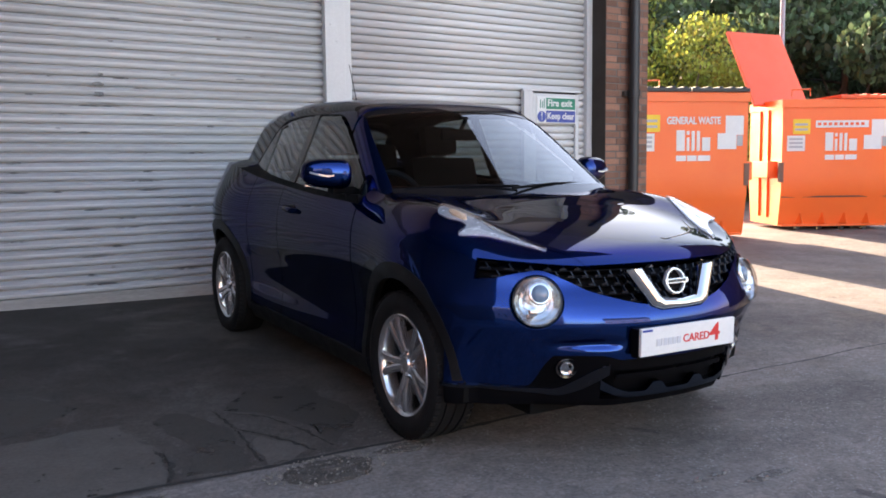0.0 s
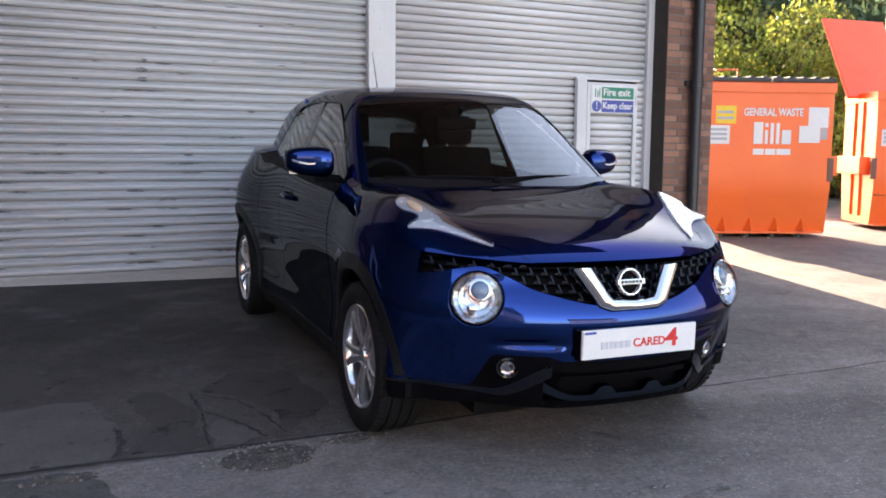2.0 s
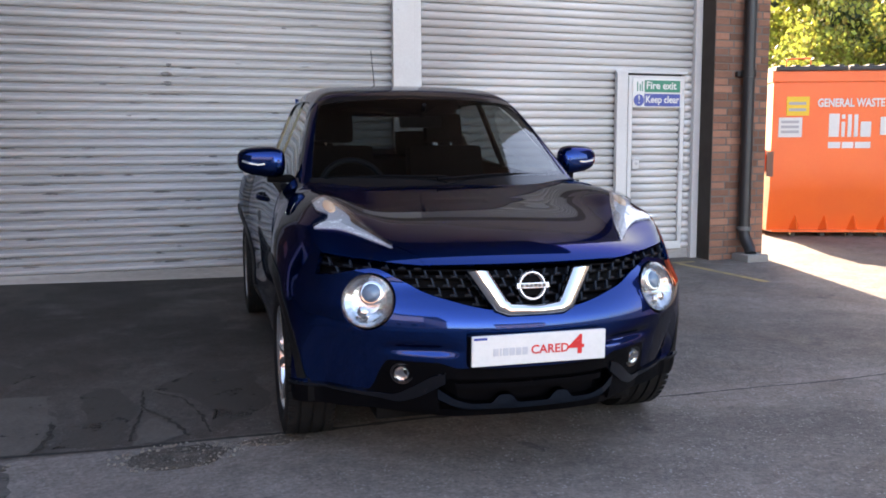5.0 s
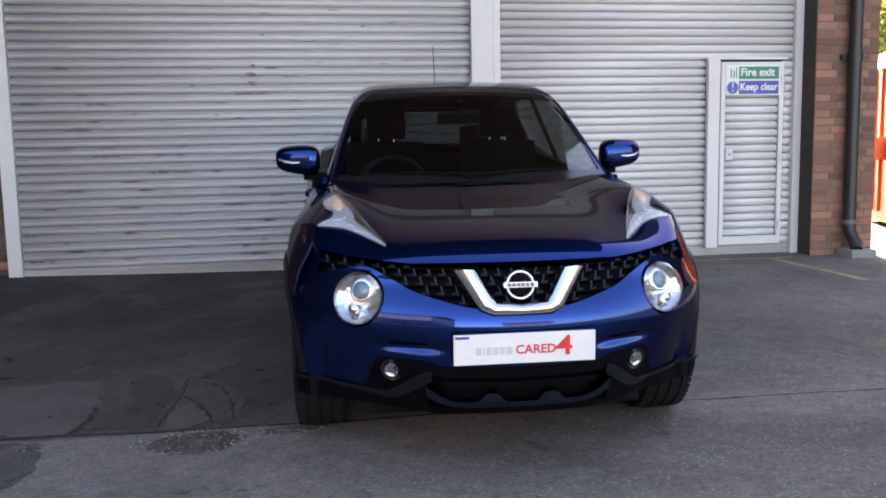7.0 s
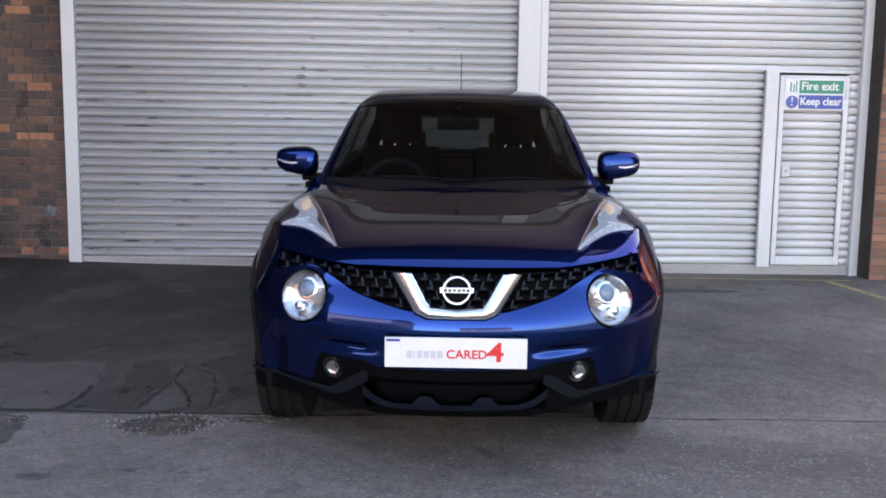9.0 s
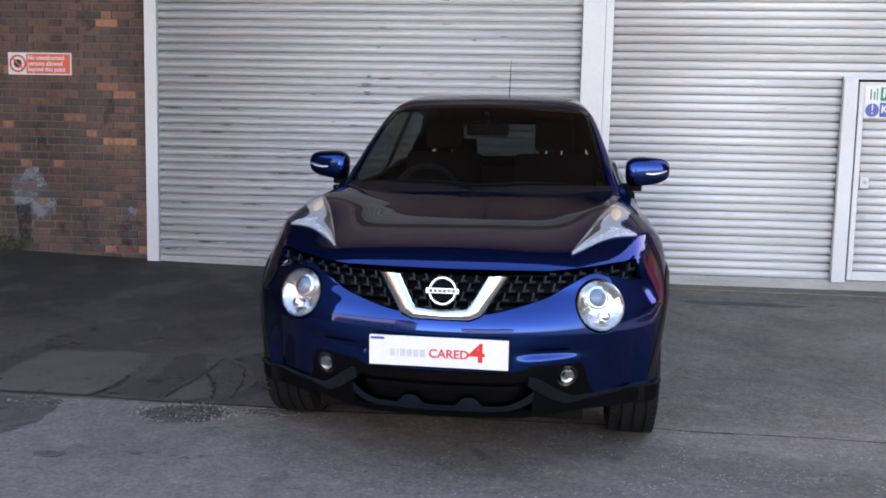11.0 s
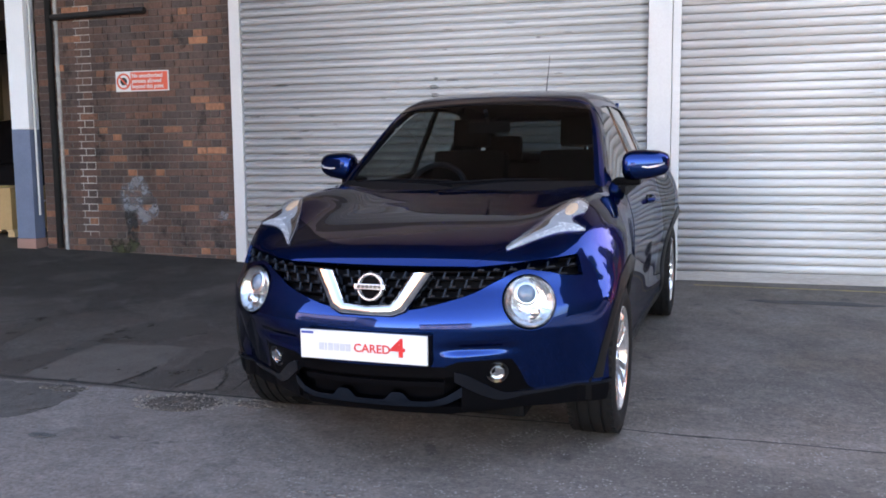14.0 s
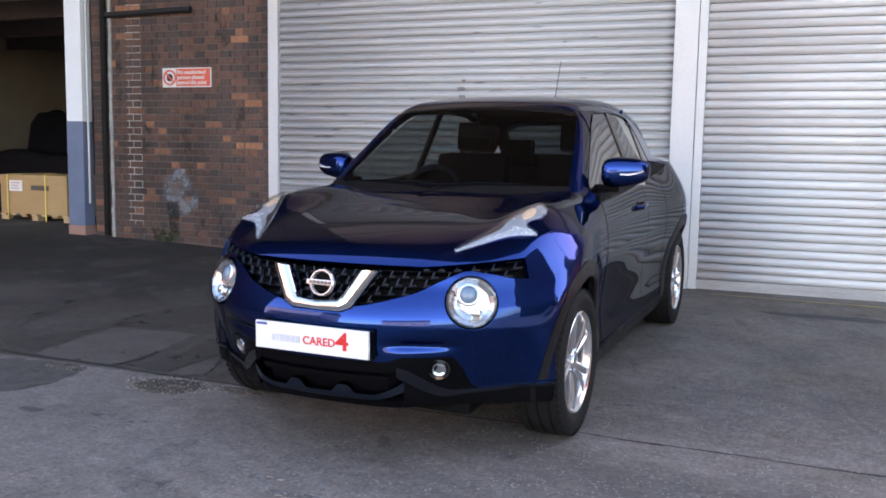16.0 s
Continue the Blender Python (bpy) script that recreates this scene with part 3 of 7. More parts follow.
slab([(1.95, 3.5), (1.95, 3.75), (1.86, 4.02), (1.70, 4.2), (1.9, 4.5), (2.2, 4.4), (2.25, 3.8)], DAMP, "dark damp patch on the concrete", 26, 0.003)
slab([(0.35, 3.0), (0.50, 3.36), (0.9, 3.37), (1.1, 3.36), (1.16, 3.15), (1.18, 2.98), (1.13, 2.82), (0.9, 2.72), (0.5, 2.75)], ROUGH_SLAB, "rough worn concrete patch in front of the joint", 27)
crack([(1.64, 4.2), (1.64, 3.91), (1.71, 3.79), (1.78, 3.62), (1.84, 3.43)], 0.010, 1)
crack([(1.64, 3.91), (1.60, 3.57), (1.58, 3.42)], 0.007, 2)
crack([(1.68, 4.16), (1.83, 3.99), (1.90, 3.71), (1.92, 3.44)], 0.008, 3)
crack([(1.25, 3.83), (1.26, 3.62), (1.22, 3.48), (1.19, 3.42)], 0.012, 4)
crack([(-0.9, 4.3), (-0.5, 4.62), (-0.2, 4.95), (0.1, 5.3)], 0.008, 5)
make_patch("ground_patch", 1.45, 2.60, 0.07, 0.035, TAR, "small tarry hole in the concrete", 5)
FAINT = patchy(material("faint_scuff", (0.11, 0.098, 0.09), 0.9, dark=(0.16, 0.145, 0.135), scale=25.0, fine=110, grain=0.4, amount=1.0), 16.0, 0.42, 0.6)
make_patch("ground_patch", 2.95, 2.28, 0.13, 0.03, FAINT, "thin dark scuff on the concrete", 6)
make_patch("ground_patch", 3.15, 2.16, 0.16, 0.035, FAINT, "thin dark scuff on the concrete", 16)
make_patch("ground_patch", 5.2, 6.55, 0.55, 0.10, TAR, "faint dark stain on the concrete", 7)


def stripe(name, a, b, w, label):
    """A worn painted line on the ground."""
    a, b = Vector(a), Vector(b)
    side = (b - a).normalized().cross(Vector((0, 0, 1))) * w / 2
    n = max(2, int((b - a).length / 0.2))
    verts, faces = [], []
    for i in range(n + 1):
        p = a.lerp(b, i / n)
        for q in (p - side, p + side):
            verts.append((q.x, q.y, float(ground_z(q.x, q.y)) + 0.004))
        if i:
            faces.append((2 * i - 2, 2 * i - 1, 2 * i + 1, 2 * i))
    tagged(mesh_part(name, verts, faces, YELLOW_LINE), label, "line", kind="structure")


stripe("yellow_line", (4.3, 7.20, 0), (6.95, 7.12, 0), 0.05, "worn yellow line painted along the shutter")
stripe("yellow_line", (6.72, 7.08, 0), (6.86, 5.9, 0), 0.085, "worn yellow line painted across the yard")

# ---- the workshop front ----
TOP = 3.4                       # head of the shutters


def slat_mesh(width, enamel, dust, top_faces):
    """One curved shutter lath, 75 mm high, hooked into the next."""
    prof = [(0.028, 0.0), (0.006, 0.003), (0.003, 0.006), (-0.006, 0.013), (-0.0115, 0.021), (-0.0145, 0.030), (-0.0155, 0.039), (-0.0145, 0.047), (-0.0105, 0.056), (-0.004, 0.063), (0.004, 0.0675), (0.028, 0.070), (0.032, 0.079), (0.036, 0.079), (0.036, 0.0)]
    n = len(prof)
    verts = [(x, y, z) for x in (0, width) for y, z in prof]
    faces = [(i, (i + 1) % n, n + (i + 1) % n, n + i) for i in range(n)] + [tuple(range(n))[::-1], tuple(range(n, 2 * n))]
    me = bpy.data.meshes.new("slat")
    me.from_pydata(verts, [], faces)
    me.polygons.foreach_set("use_smooth", [i < n - 2 for i in range(len(faces))])
    me.materials.append(enamel)
    me.materials.append(LATH_GROOVE)
    me.materials.append(dust)
    # Groove faces take the tone of joint grime and painted groove shadow.
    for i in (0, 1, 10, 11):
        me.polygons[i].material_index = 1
    # The upper faces get their own, darker tone.
    for i in top_faces:
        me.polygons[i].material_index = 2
    return me


def shutter(x0, x1, label, enamel, dust, top_faces, gap=None):
    """A roller shutter: bottom rail and laths; gap: (left, right, top) of the wicket door in it."""
    z0 = float(ground_z((x0 + x1) / 2, WALL))
    low = min(float(ground_z(x0, WALL)), float(ground_z(x1, WALL)))
    sh = empty("roller_shutter", Matrix.Translation((0, 0, 0)), label, "shutter", "roller shutters")
    runs = {(x0, x1): slat_mesh(x1 - x0, enamel, dust, top_faces)}
    if gap:
        runs[(x0, gap[0])] = slat_mesh(gap[0] - x0, enamel, dust, top_faces)
        runs[(gap[1], x1)] = slat_mesh(x1 - gap[1], enamel, dust, top_faces) if x1 - gap[1] > 0.01 else None
    z, k = z0 + 0.09, 0
    part("bottom_rail", boxed((x0, WALL - 0.008, low), (x1, WALL + 0.03, z0 + 0.09), 0.004), RAIL_GREY, sh, "dirty white bottom rail")
    while z < TOP:
        for (a, b), me in runs.items():
            if me is None or (gap and (z < gap[2] - 0.01) == ((a, b) == (x0, x1))):
                continue
            ob = new("slat", me)
            ob.parent = sh
            ob.location = (a, WALL + 0.0015 * math.sin(k * 2.1), z)
        z += 0.075
        k += 1
    return sh


shutter(-0.10, 3.875, "pale grey steel roller shutter, closed, grubby laths", SHUTTER_OLD, OLD_LATH_TOP, (6, 7, 8, 9))
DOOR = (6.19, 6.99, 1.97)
shutter(4.15, 7.09, "pale grey steel roller shutter with a wicket door", SHUTTER, LATH_TOP, (8, 9), DOOR)


def wicket_door():
    """The small door let into the shutter, with its frame post, hinges and lock."""
    x0, x1, top = DOOR
    z0 = float(ground_z(6.6, WALL)) + 0.1
    d = empty("door_1", Matrix.Translation((0, 0, 0)), "white steel wicket door, shut, in the shutter", "door", kind="structure")
    part("door_post", boxed((x0 - 0.005, WALL - 0.07, z0 - 0.02), (x0 + 0.115, WALL - 0.015, top + 0.02), 0.004), STEEL_WHITE, d, "wide white steel door post")
    part("door_frame", boxed((x0 + 0.14, WALL - 0.04, z0), (x0 + 0.185, WALL, top), 0.003), STEEL_WHITE, d)
    part("door_frame", boxed((x1 - 0.05, WALL - 0.04, z0), (x1 - 0.005, WALL, top), 0.003), STEEL_WHITE, d)
    part("door_frame", boxed((x0 + 0.186, WALL - 0.04, top - 0.05), (x1 - 0.051, WALL, top), 0.003), STEEL_WHITE, d)
    part("door_frame", boxed((x0 + 0.186, WALL - 0.04, z0), (x1 - 0.051, WALL, z0 + 0.08), 0.003), STEEL_WHITE, d)
    part("header", boxed((x0 - 0.005, WALL - 0.05, top + 0.022), (x1 + 0.02, WALL - 0.012, top + 0.045), 0.002), STEEL_WHITE, d)
    me = slat_mesh(x1 - x0 - 0.24, SHUTTER, LATH_TOP, (8, 9))
    z = z0 + 0.081
    while z < top - 0.08:
        ob = new("slat", me)
        ob.parent = d
        ob.location = (x0 + 0.187, WALL - 0.006, z)
        z += 0.075
    part("infill", boxed((x0 + 0.19, WALL - 0.01, z), (x1 - 0.055, WALL + 0.002, top - 0.052)), STEEL_WHITE, d)
    for z in (0.35, 1.0, 1.75):
        bm = rod(bmesh.new(), (x1 - 0.03, WALL - 0.045, z), (x1 - 0.03, WALL - 0.045, z + 0.09), 0.008)
        part("hinge", bm, STEEL_WHITE, d, smooth=True)
    part("lock_plate", boxed((x0 + 0.195, WALL - 0.05, 1.03), (x0 + 0.27, WALL - 0.02, 1.13), 0.006), STEEL_WHITE, d, "white lock plate")
    part("lock", rod(bmesh.new(), (x0 + 0.235, WALL - 0.06, 1.085), (x0 + 0.235, WALL - 0.045, 1.085), 0.016), INK_GREY, d, "round grey lock barrel", smooth=True)


wicket_door()


def upright(x0, x1, y0, y1, name, label):
    z0 = min(float(ground_z(x0, WALL)), float(ground_z(x1, WALL))) - 0.02
    tagged(part(name, boxed((x0, y0, z0), (x1, y1, TOP), 0.005), STEEL_WHITE), label, "post", kind="structure")


upright(-0.215, -0.10, WALL - 0.05, WALL + 0.05, "shutter_guide", "white painted steel shutter guide, scuffed")
upright(3.875, 4.075, WALL - 0.07, WALL + 0.06, "shutter_post", "wide white painted steel post between the shutters")
upright(4.08, 4.15, WALL - 0.045, WALL + 0.05, "shutter_guide", "white painted steel shutter guide")
upright(7.09, 7.168, WALL - 0.06, WALL + 0.05, "shutter_guide", "white painted steel shutter guide")
for x, zz in ((3.93, 0.5), (3.93, 1.6), (3.99, 2.35), (3.93, 2.5)):
    tagged(part("bolt_head", rod(bmesh.new(), (x, WALL - 0.079, zz), (x, WALL - 0.066, zz), 0.010, 6), STEEL_WHITE), "painted bolt head on the steel post", "bolt")


def fire_sign():
    """Fire exit / Keep clear, screwed to the door."""
    x0, x1, z0, z1, y = 6.372, 6.935, 1.652, 1.938, WALL - 0.045
    s = empty("fire_exit_sign", Matrix.Translation((0, 0, 0)), "white sign with green and blue panels on the door", "sign")
    part("board", boxed((x0, y - 0.004, z0), (x1, y + 0.012, z1), 0.002), LABEL_WHITE, s)
    zm = (z0 + z1) / 2
    part("panel", boxed((x0 + 0.135, y - 0.008, zm + 0.010), (x1 - 0.012, y - 0.0045, z1 - 0.014)), GREEN_SIGN, s, "green panel")
    part("panel", boxed((x0 + 0.135, y - 0.008, z0 + 0.012), (x1 - 0.012, y - 0.0045, zm - 0.006)), BLUE_SIGN, s, "blue panel")
    part("pictogram_panel", boxed((x0 + 0.012, y - 0.008, zm + 0.010), (x0 + 0.128, y - 0.0045, z1 - 0.014)), LABEL_WHITE, s)
    for dx, w, h in ((0.045, 0.012, 0.09), (0.075, 0.012, 0.07), (0.100, 0.01, 0.10)):
        part("pictogram", boxed((x0 + dx, y - 0.011, zm + 0.02), (x0 + dx + w, y - 0.0085, zm + 0.02 + h)), GREEN_SIGN, s)
    part("warning_disc", rod(bmesh.new(), (x0 + 0.070, y - 0.0095, (z0 + zm) / 2), (x0 + 0.070, y - 0.0045, (z0 + zm) / 2), 0.058, 28), BLUE_SIGN, s)
    up = pose(0, 0, 0, 90)
    lettering("writing", "Fire exit", 0.105, LABEL_WHITE, Matrix.Translation((x0 + 0.15, y - 0.009, (zm + z1) / 2 + 0.002)) @ up, s, bold=0.002)
    lettering("writing", "Keep clear", 0.098, LABEL_WHITE, Matrix.Translation((x0 + 0.145, y - 0.009, (zm + z0) / 2 + 0.006)) @ up, s, squeeze=0.92, bold=0.002)
    lettering("writing", "!", 0.12, LABEL_WHITE, Matrix.Translation((x0 + 0.070, y - 0.0105, (zm + z0) / 2 + 0.003)) @ up, s, align="CENTER")


fire_sign()

BRICK_FRONT = 7.53


def plain(name, lo, hi, mat, label, category="wall"):
    return tagged(part(name, boxed(lo, hi), mat), label, category, kind="structure")


left_wall = plain("wall_front_left", (-2.60, BRICK_FRONT + 0.006, 0.0), (-0.20, BRICK_FRONT + 0.33, 11.0), MORTAR, "weathered red brick wall with stains")
pier = plain("wall_pier", (7.175, 7.20, 0.0), (7.83, 7.95, 11.0), MORTAR, "orange brick pier at the corner of the workshop")
# A thin skin makes this side of the pier dark brown.
pier_side = plain("pier_side", (7.168, 7.196, 0.0), (7.1745, 7.95, 11.0), PIER_SIDE_BROWN, "dark brown side of the brick pier")
plain("wall_side", (7.40, 7.96, 0.0), (7.82, 20.0, 11.0), BRICK, "plain brick side wall of the workshop")
# Out of view; its pale tone is chosen to brighten the bonnet's reflection.
plain("wall_above", (-0.199, BRICK_FRONT, TOP), (7.167, BRICK_FRONT + 0.3, 11.0), material("unseen_upper_wall", (0.50, 0.425, 0.415), 0.8, dark=(0.38, 0.325, 0.32), scale=1.2), "unseen wall above the shutters, pale for the bonnet's reflection")
plain("lintel", (-0.199, WALL - 0.03, TOP - 0.02), (7.167, BRICK_FRONT - 0.004, TOP + 0.25), CANOPY, "brown steel lintel over the shutters", "lintel")
plain("wall_behind_shutter", (-0.19, WALL + 0.12, 0.0), (7.16, WALL + 0.16, TOP), DARK_STEEL, "dark inside behind the shutters")
plain("wall_bay_head", (-8.0, BRICK_FRONT + 0.006, 3.3), (-2.61, BRICK_FRONT + 0.3, 11.0), BRICK, "brick wall over the open bay")
plain("wall_far_left", (-14.0, BRICK_FRONT, 0.0), (-8.01, BRICK_FRONT + 0.3, 11.0), BRICK, "brick wall left of the open bay")
plain("wall_back", (-14.0, 19.7, 0.0), (7.39, 20.0, 11.0), DARK_STEEL, "dark steel back wall of the workshop")
plain("wall_end", (-14.3, 7.54, 0.0), (-14.01, 20.0, 11.0), DARK_STEEL, "dark steel end wall of the workshop")
plain("roof", (-14.0, 7.46, 11.01), (7.9, 20.0, 11.3), DARK_STEEL, "flat dark roof of the workshop", "roof")
plain("canopy", (-14.0, 3.2, 5.60), (6.1, 7.44, 5.80), CANOPY, "brown canopy roof over the parking bay", "canopy")

# Added out of view: keeps sky light off the left floor and shutter.
plain("wall_wing", (-4.3, -0.6, 0.0), (-3.9, 6.9, 5.5), BRICK_JOINED, "unseen plain brick wall added to shade the left side")
# Added out of view, so the car's right corner mirrors brick, not sky.
plain("wall_yard_side", (14.0, 0.0, 0.0), (14.4, 6.8, 9.0), BRICK_JOINED, "unseen plain brick wall added for the car to mirror")

# ---- the open bay ----
plain("bay_floor", (-8.0, 7.6, 0.0), (-2.62, 14.0, 0.262), CEMENT, "dusty concrete floor of the open bay", "floor")
plain("bay_back_wall", (-8.2, 13.0, 0.2), (-0.5, 13.2, 3.4), CREAM, "cream painted back wall of the bay")
plain("bay_back_dado", (-8.2, 12.985, 0.262), (-0.5, 12.996, 1.45), material("dado_paint", (0.10, 0.10, 0.11), 0.7), "dark painted lower wall of the bay")
plain("bay_side_wall", (-2.59, 7.87, 0.0), (-2.40, 13.0, 3.4), CREAM, "cream side wall of the bay")
plain("bay_left_wall", (-8.2, 7.84, 0.0), (-8.01, 13.0, 3.4), CREAM, "cream left wall of the bay")
plain("ceiling", (-8.2, 7.84, 3.42), (-0.5, 13.2, 3.6), DARK_STEEL, "dark steel ceiling of the bay", "ceiling")
for y in (8.6, 10.0, 11.4):
    plain("ceiling_beam", (-8.0, y, 2.95), (-2.61, y + 0.14, 3.40), DARK_STEEL, "dark steel roof beam", "beam")
plain("bay_lintel", (-8.0, 7.60, 3.02), (-2.62, 7.80, 3.28), STEEL_WHITE, "white painted steel beam over the bay", "beam")


def door_in_bay():
    d = empty("door_2", Matrix.Translation((0, 0, 0)), "dark grey door in the back wall, shut", "door", kind="structure")
    part("door_leaf", boxed((-9.0 + 1.25, 12.93, 0.262), (-9.0 + 2.10, 12.983, 2.35), 0.004), material("dark_door", (0.075, 0.072, 0.07), 0.6), d)
    part("door_handle", rod(bmesh.new(), (-7.68, 12.90, 1.25), (-7.68, 12.90, 1.40), 0.012), INK_GREY, d)


door_in_bay()


def bay_post():
    """Steel post at the bay's edge, white above blue-grey, on a pink-painted foot."""
    z0 = 0.2
    p = empty("bay_post", Matrix.Translation((0, 0, 0)), "steel post painted white above blue-grey", "post")
    part("upper_post", boxed((-2.93, 7.46, 1.56), (-2.70, 7.62, 3.01), 0.006), material("blue_white_paint", (0.84, 0.86, 0.90), 0.5, dark=(0.7, 0.71, 0.74), amount=0.4), p, "white painted upper post")
    part("lower_post", boxed((-2.932, 7.458, z0 + 0.16), (-2.698, 7.622, 1.558), 0.006), BLUE_POST, p, "blue-grey painted lower post")
    part("foot", boxed((-2.94, 7.45, z0), (-2.69, 7.63, z0 + 0.158), 0.006), material("faded_pink_paint", (0.40, 0.22, 0.18), 0.8), p, "faded pink foot")
    part("conduit", tube([(-2.655, 7.50, 0.62), (-2.655, 7.50, 2.95)], 0.013), STEEL_WHITE, p, "white conduit", smooth=True)


bay_post()


def brick_mesh(length, mat):
    bm = boxed((0, 0, 0), (length, 0.03, 0.065))
    front = [e for e in bm.edges if all(v.co.y < 0.001 for v in e.verts)]
    bmesh.ops.bevel(bm, geom=front, offset=0.005, segments=1, affect="EDGES")
    me = bpy.data.meshes.new("brick")
    bm.to_mesh(me)
    bm.free()
    me.materials.append(mat)
    return me


def laid_pipe(points, r, label, mat, thing="downpipe"):
    p = empty(thing, Matrix.Translation((0, 0, 0)), label, "pipe")
    part("pipe", tube(points, r, 14), mat, p, smooth=True)
    return p


pz = float(ground_z(7.55, 7.1))
dp = laid_pipe([(7.53, 7.115, 3.9), (7.53, 7.115, pz + 0.32), (7.53, 7.10, pz + 0.24), (7.55, 7.04, pz + 0.13), (7.53, 6.99, pz + 0.07)], 0.058, "black cast-iron downpipe fixed to the pier", PIPE_BLACK)
for z in (1.95, 3.3):
    part("collar", rod(bmesh.new(), (7.53, 7.115, z), (7.53, 7.115, z + 0.07), 0.070, 18), PIPE_BLACK, dp, smooth=True)
    part("bracket", boxed((7.42, 7.15, z + 0.01), (7.64, 7.196, z + 0.06), 0.004), PIPE_BLACK, dp)
part("joint_ring", lathe([(-0.02, 0.058), (-0.02, 0.075), (0.02, 0.075), (0.02, 0.058)], "z", 20, (7.53, 7.115, pz + 0.33), True), material("grey_ring", (0.12, 0.12, 0.12), 0.7), dp, smooth=True)
tagged(part("pipe_footing", boxed((7.44, 6.92, pz - 0.05), (7.70, 7.19, pz + 0.075), 0.03), CEMENT, smooth=True), "rough cement footing under the downpipe", "footing")

old = laid_pipe([(-2.405, 7.49, 3.4), (-2.405, 7.49, 0.26)], 0.034, "old black downpipe on the brick wall", material("old_black_paint", (0.014, 0.013, 0.013), 0.8, spec=0.2))


def ragged_strip(x, z0, z1, y, seed):
    """A crumbling upright strip of old pale render left beside the pipe."""
    rnd, verts, faces = random.Random(seed), [], []
    n = 70
    for i in range(n + 1):
        z = z0 + (z1 - z0) * i / n
        w = 0.014 + 0.010 * noise.noise(Vector((z * 2.1, seed, 0))) + 0.007 * rnd.random()
        l, r = x - w - 0.012 * rnd.random() * (rnd.random() < 0.3), x + 0.016 + 0.003 * rnd.random()
        verts += [(l, y, z), (l, y - 0.016, z), (r, y - 0.014 - 0.006 * rnd.random(), z), (r, y, z)]
        if i:
            o = 4 * i
            faces += [(o - 4 + k, o - 3 + k, o + 1 + k, o + k) for k in range(3)]
    return tagged(mesh_part("render_strip", verts, faces, material("crumbling_render", (0.46, 0.45, 0.43), 0.95, dark=(0.16, 0.15, 0.145), scale=9.0, fine=80, grain=0.4, bump=0.004, bump_scale=60, amount=0.8)),
                  "crumbling pale render strip on the brick wall", "wall strip", kind="structure")


ragged_strip(-2.335, 0.24, 3.3, BRICK_FRONT - 0.004, 3)
plain("pale_mortar", (-2.13, BRICK_FRONT + 0.0025, 0.4), (-1.93, BRICK_FRONT + 0.0055, 3.0), material("lime_mortar", (0.55, 0.51, 0.47), 0.95, dark=(0.20, 0.18, 0.165), scale=5.0, amount=1.0), "pale lime mortar between the old bricks")
laid_pipe([(-2.36, 7.49, 2.74), (-1.35, 7.49, 2.76), (-1.22, 7.49, 2.76)], 0.032, "black iron pipe running along the brick wall", PIPE_BLACK, "wall_pipe")


def red_sign():
    x0, x1, z0, z1, y = -1.62, -0.985, 1.935, 2.145, BRICK_FRONT - 0.012
    s = empty("warning_sign", Matrix.Translation((0, 0, 0)), "red and white warning sign on the brick wall", "sign")
    part("board", boxed((x0, y - 0.003, z0), (x1, y + 0.010, z1), 0.002), LABEL_WHITE, s)
    part("panel", boxed((x0 + 0.185, y - 0.007, z0 + 0.012), (x1 - 0.012, y - 0.0035, z1 - 0.012)), RED_SIGN, s, "red panel")
    c = (x0 + 0.098, (z0 + z1) / 2)
    part("prohibition_ring", lathe([(-0.004, 0.066), (-0.004, 0.085), (0, 0.085), (0, 0.066)], "y", 32, (c[0], y - 0.0035, c[1]), True), RED_SIGN, s)
    part("pictogram", lathe([(-0.003, 0.001), (-0.003, 0.042), (0, 0.042), (0, 0.001)], "y", 9, (c[0], y - 0.0035, c[1]), True), INK_BLACK, s)
    part("slash", boxed((-0.075, -0.008, -0.008), (0.075, -0.005, 0.008), turn=Matrix.Translation((c[0], y, c[1])) @ pose(0, 0, 0, 0, 45, 0)), RED_SIGN, s)
    for k, line in enumerate(("No unauthorised", "persons allowed", "beyond this point")):
        lettering("writing", line, 0.058, LABEL_WHITE, Matrix.Translation((x0 + 0.200, y - 0.0085, z1 - 0.050 - k * 0.055)) @ pose(0, 0, 0, 90), s, bold=0.0012, squeeze=0.92)


red_sign()


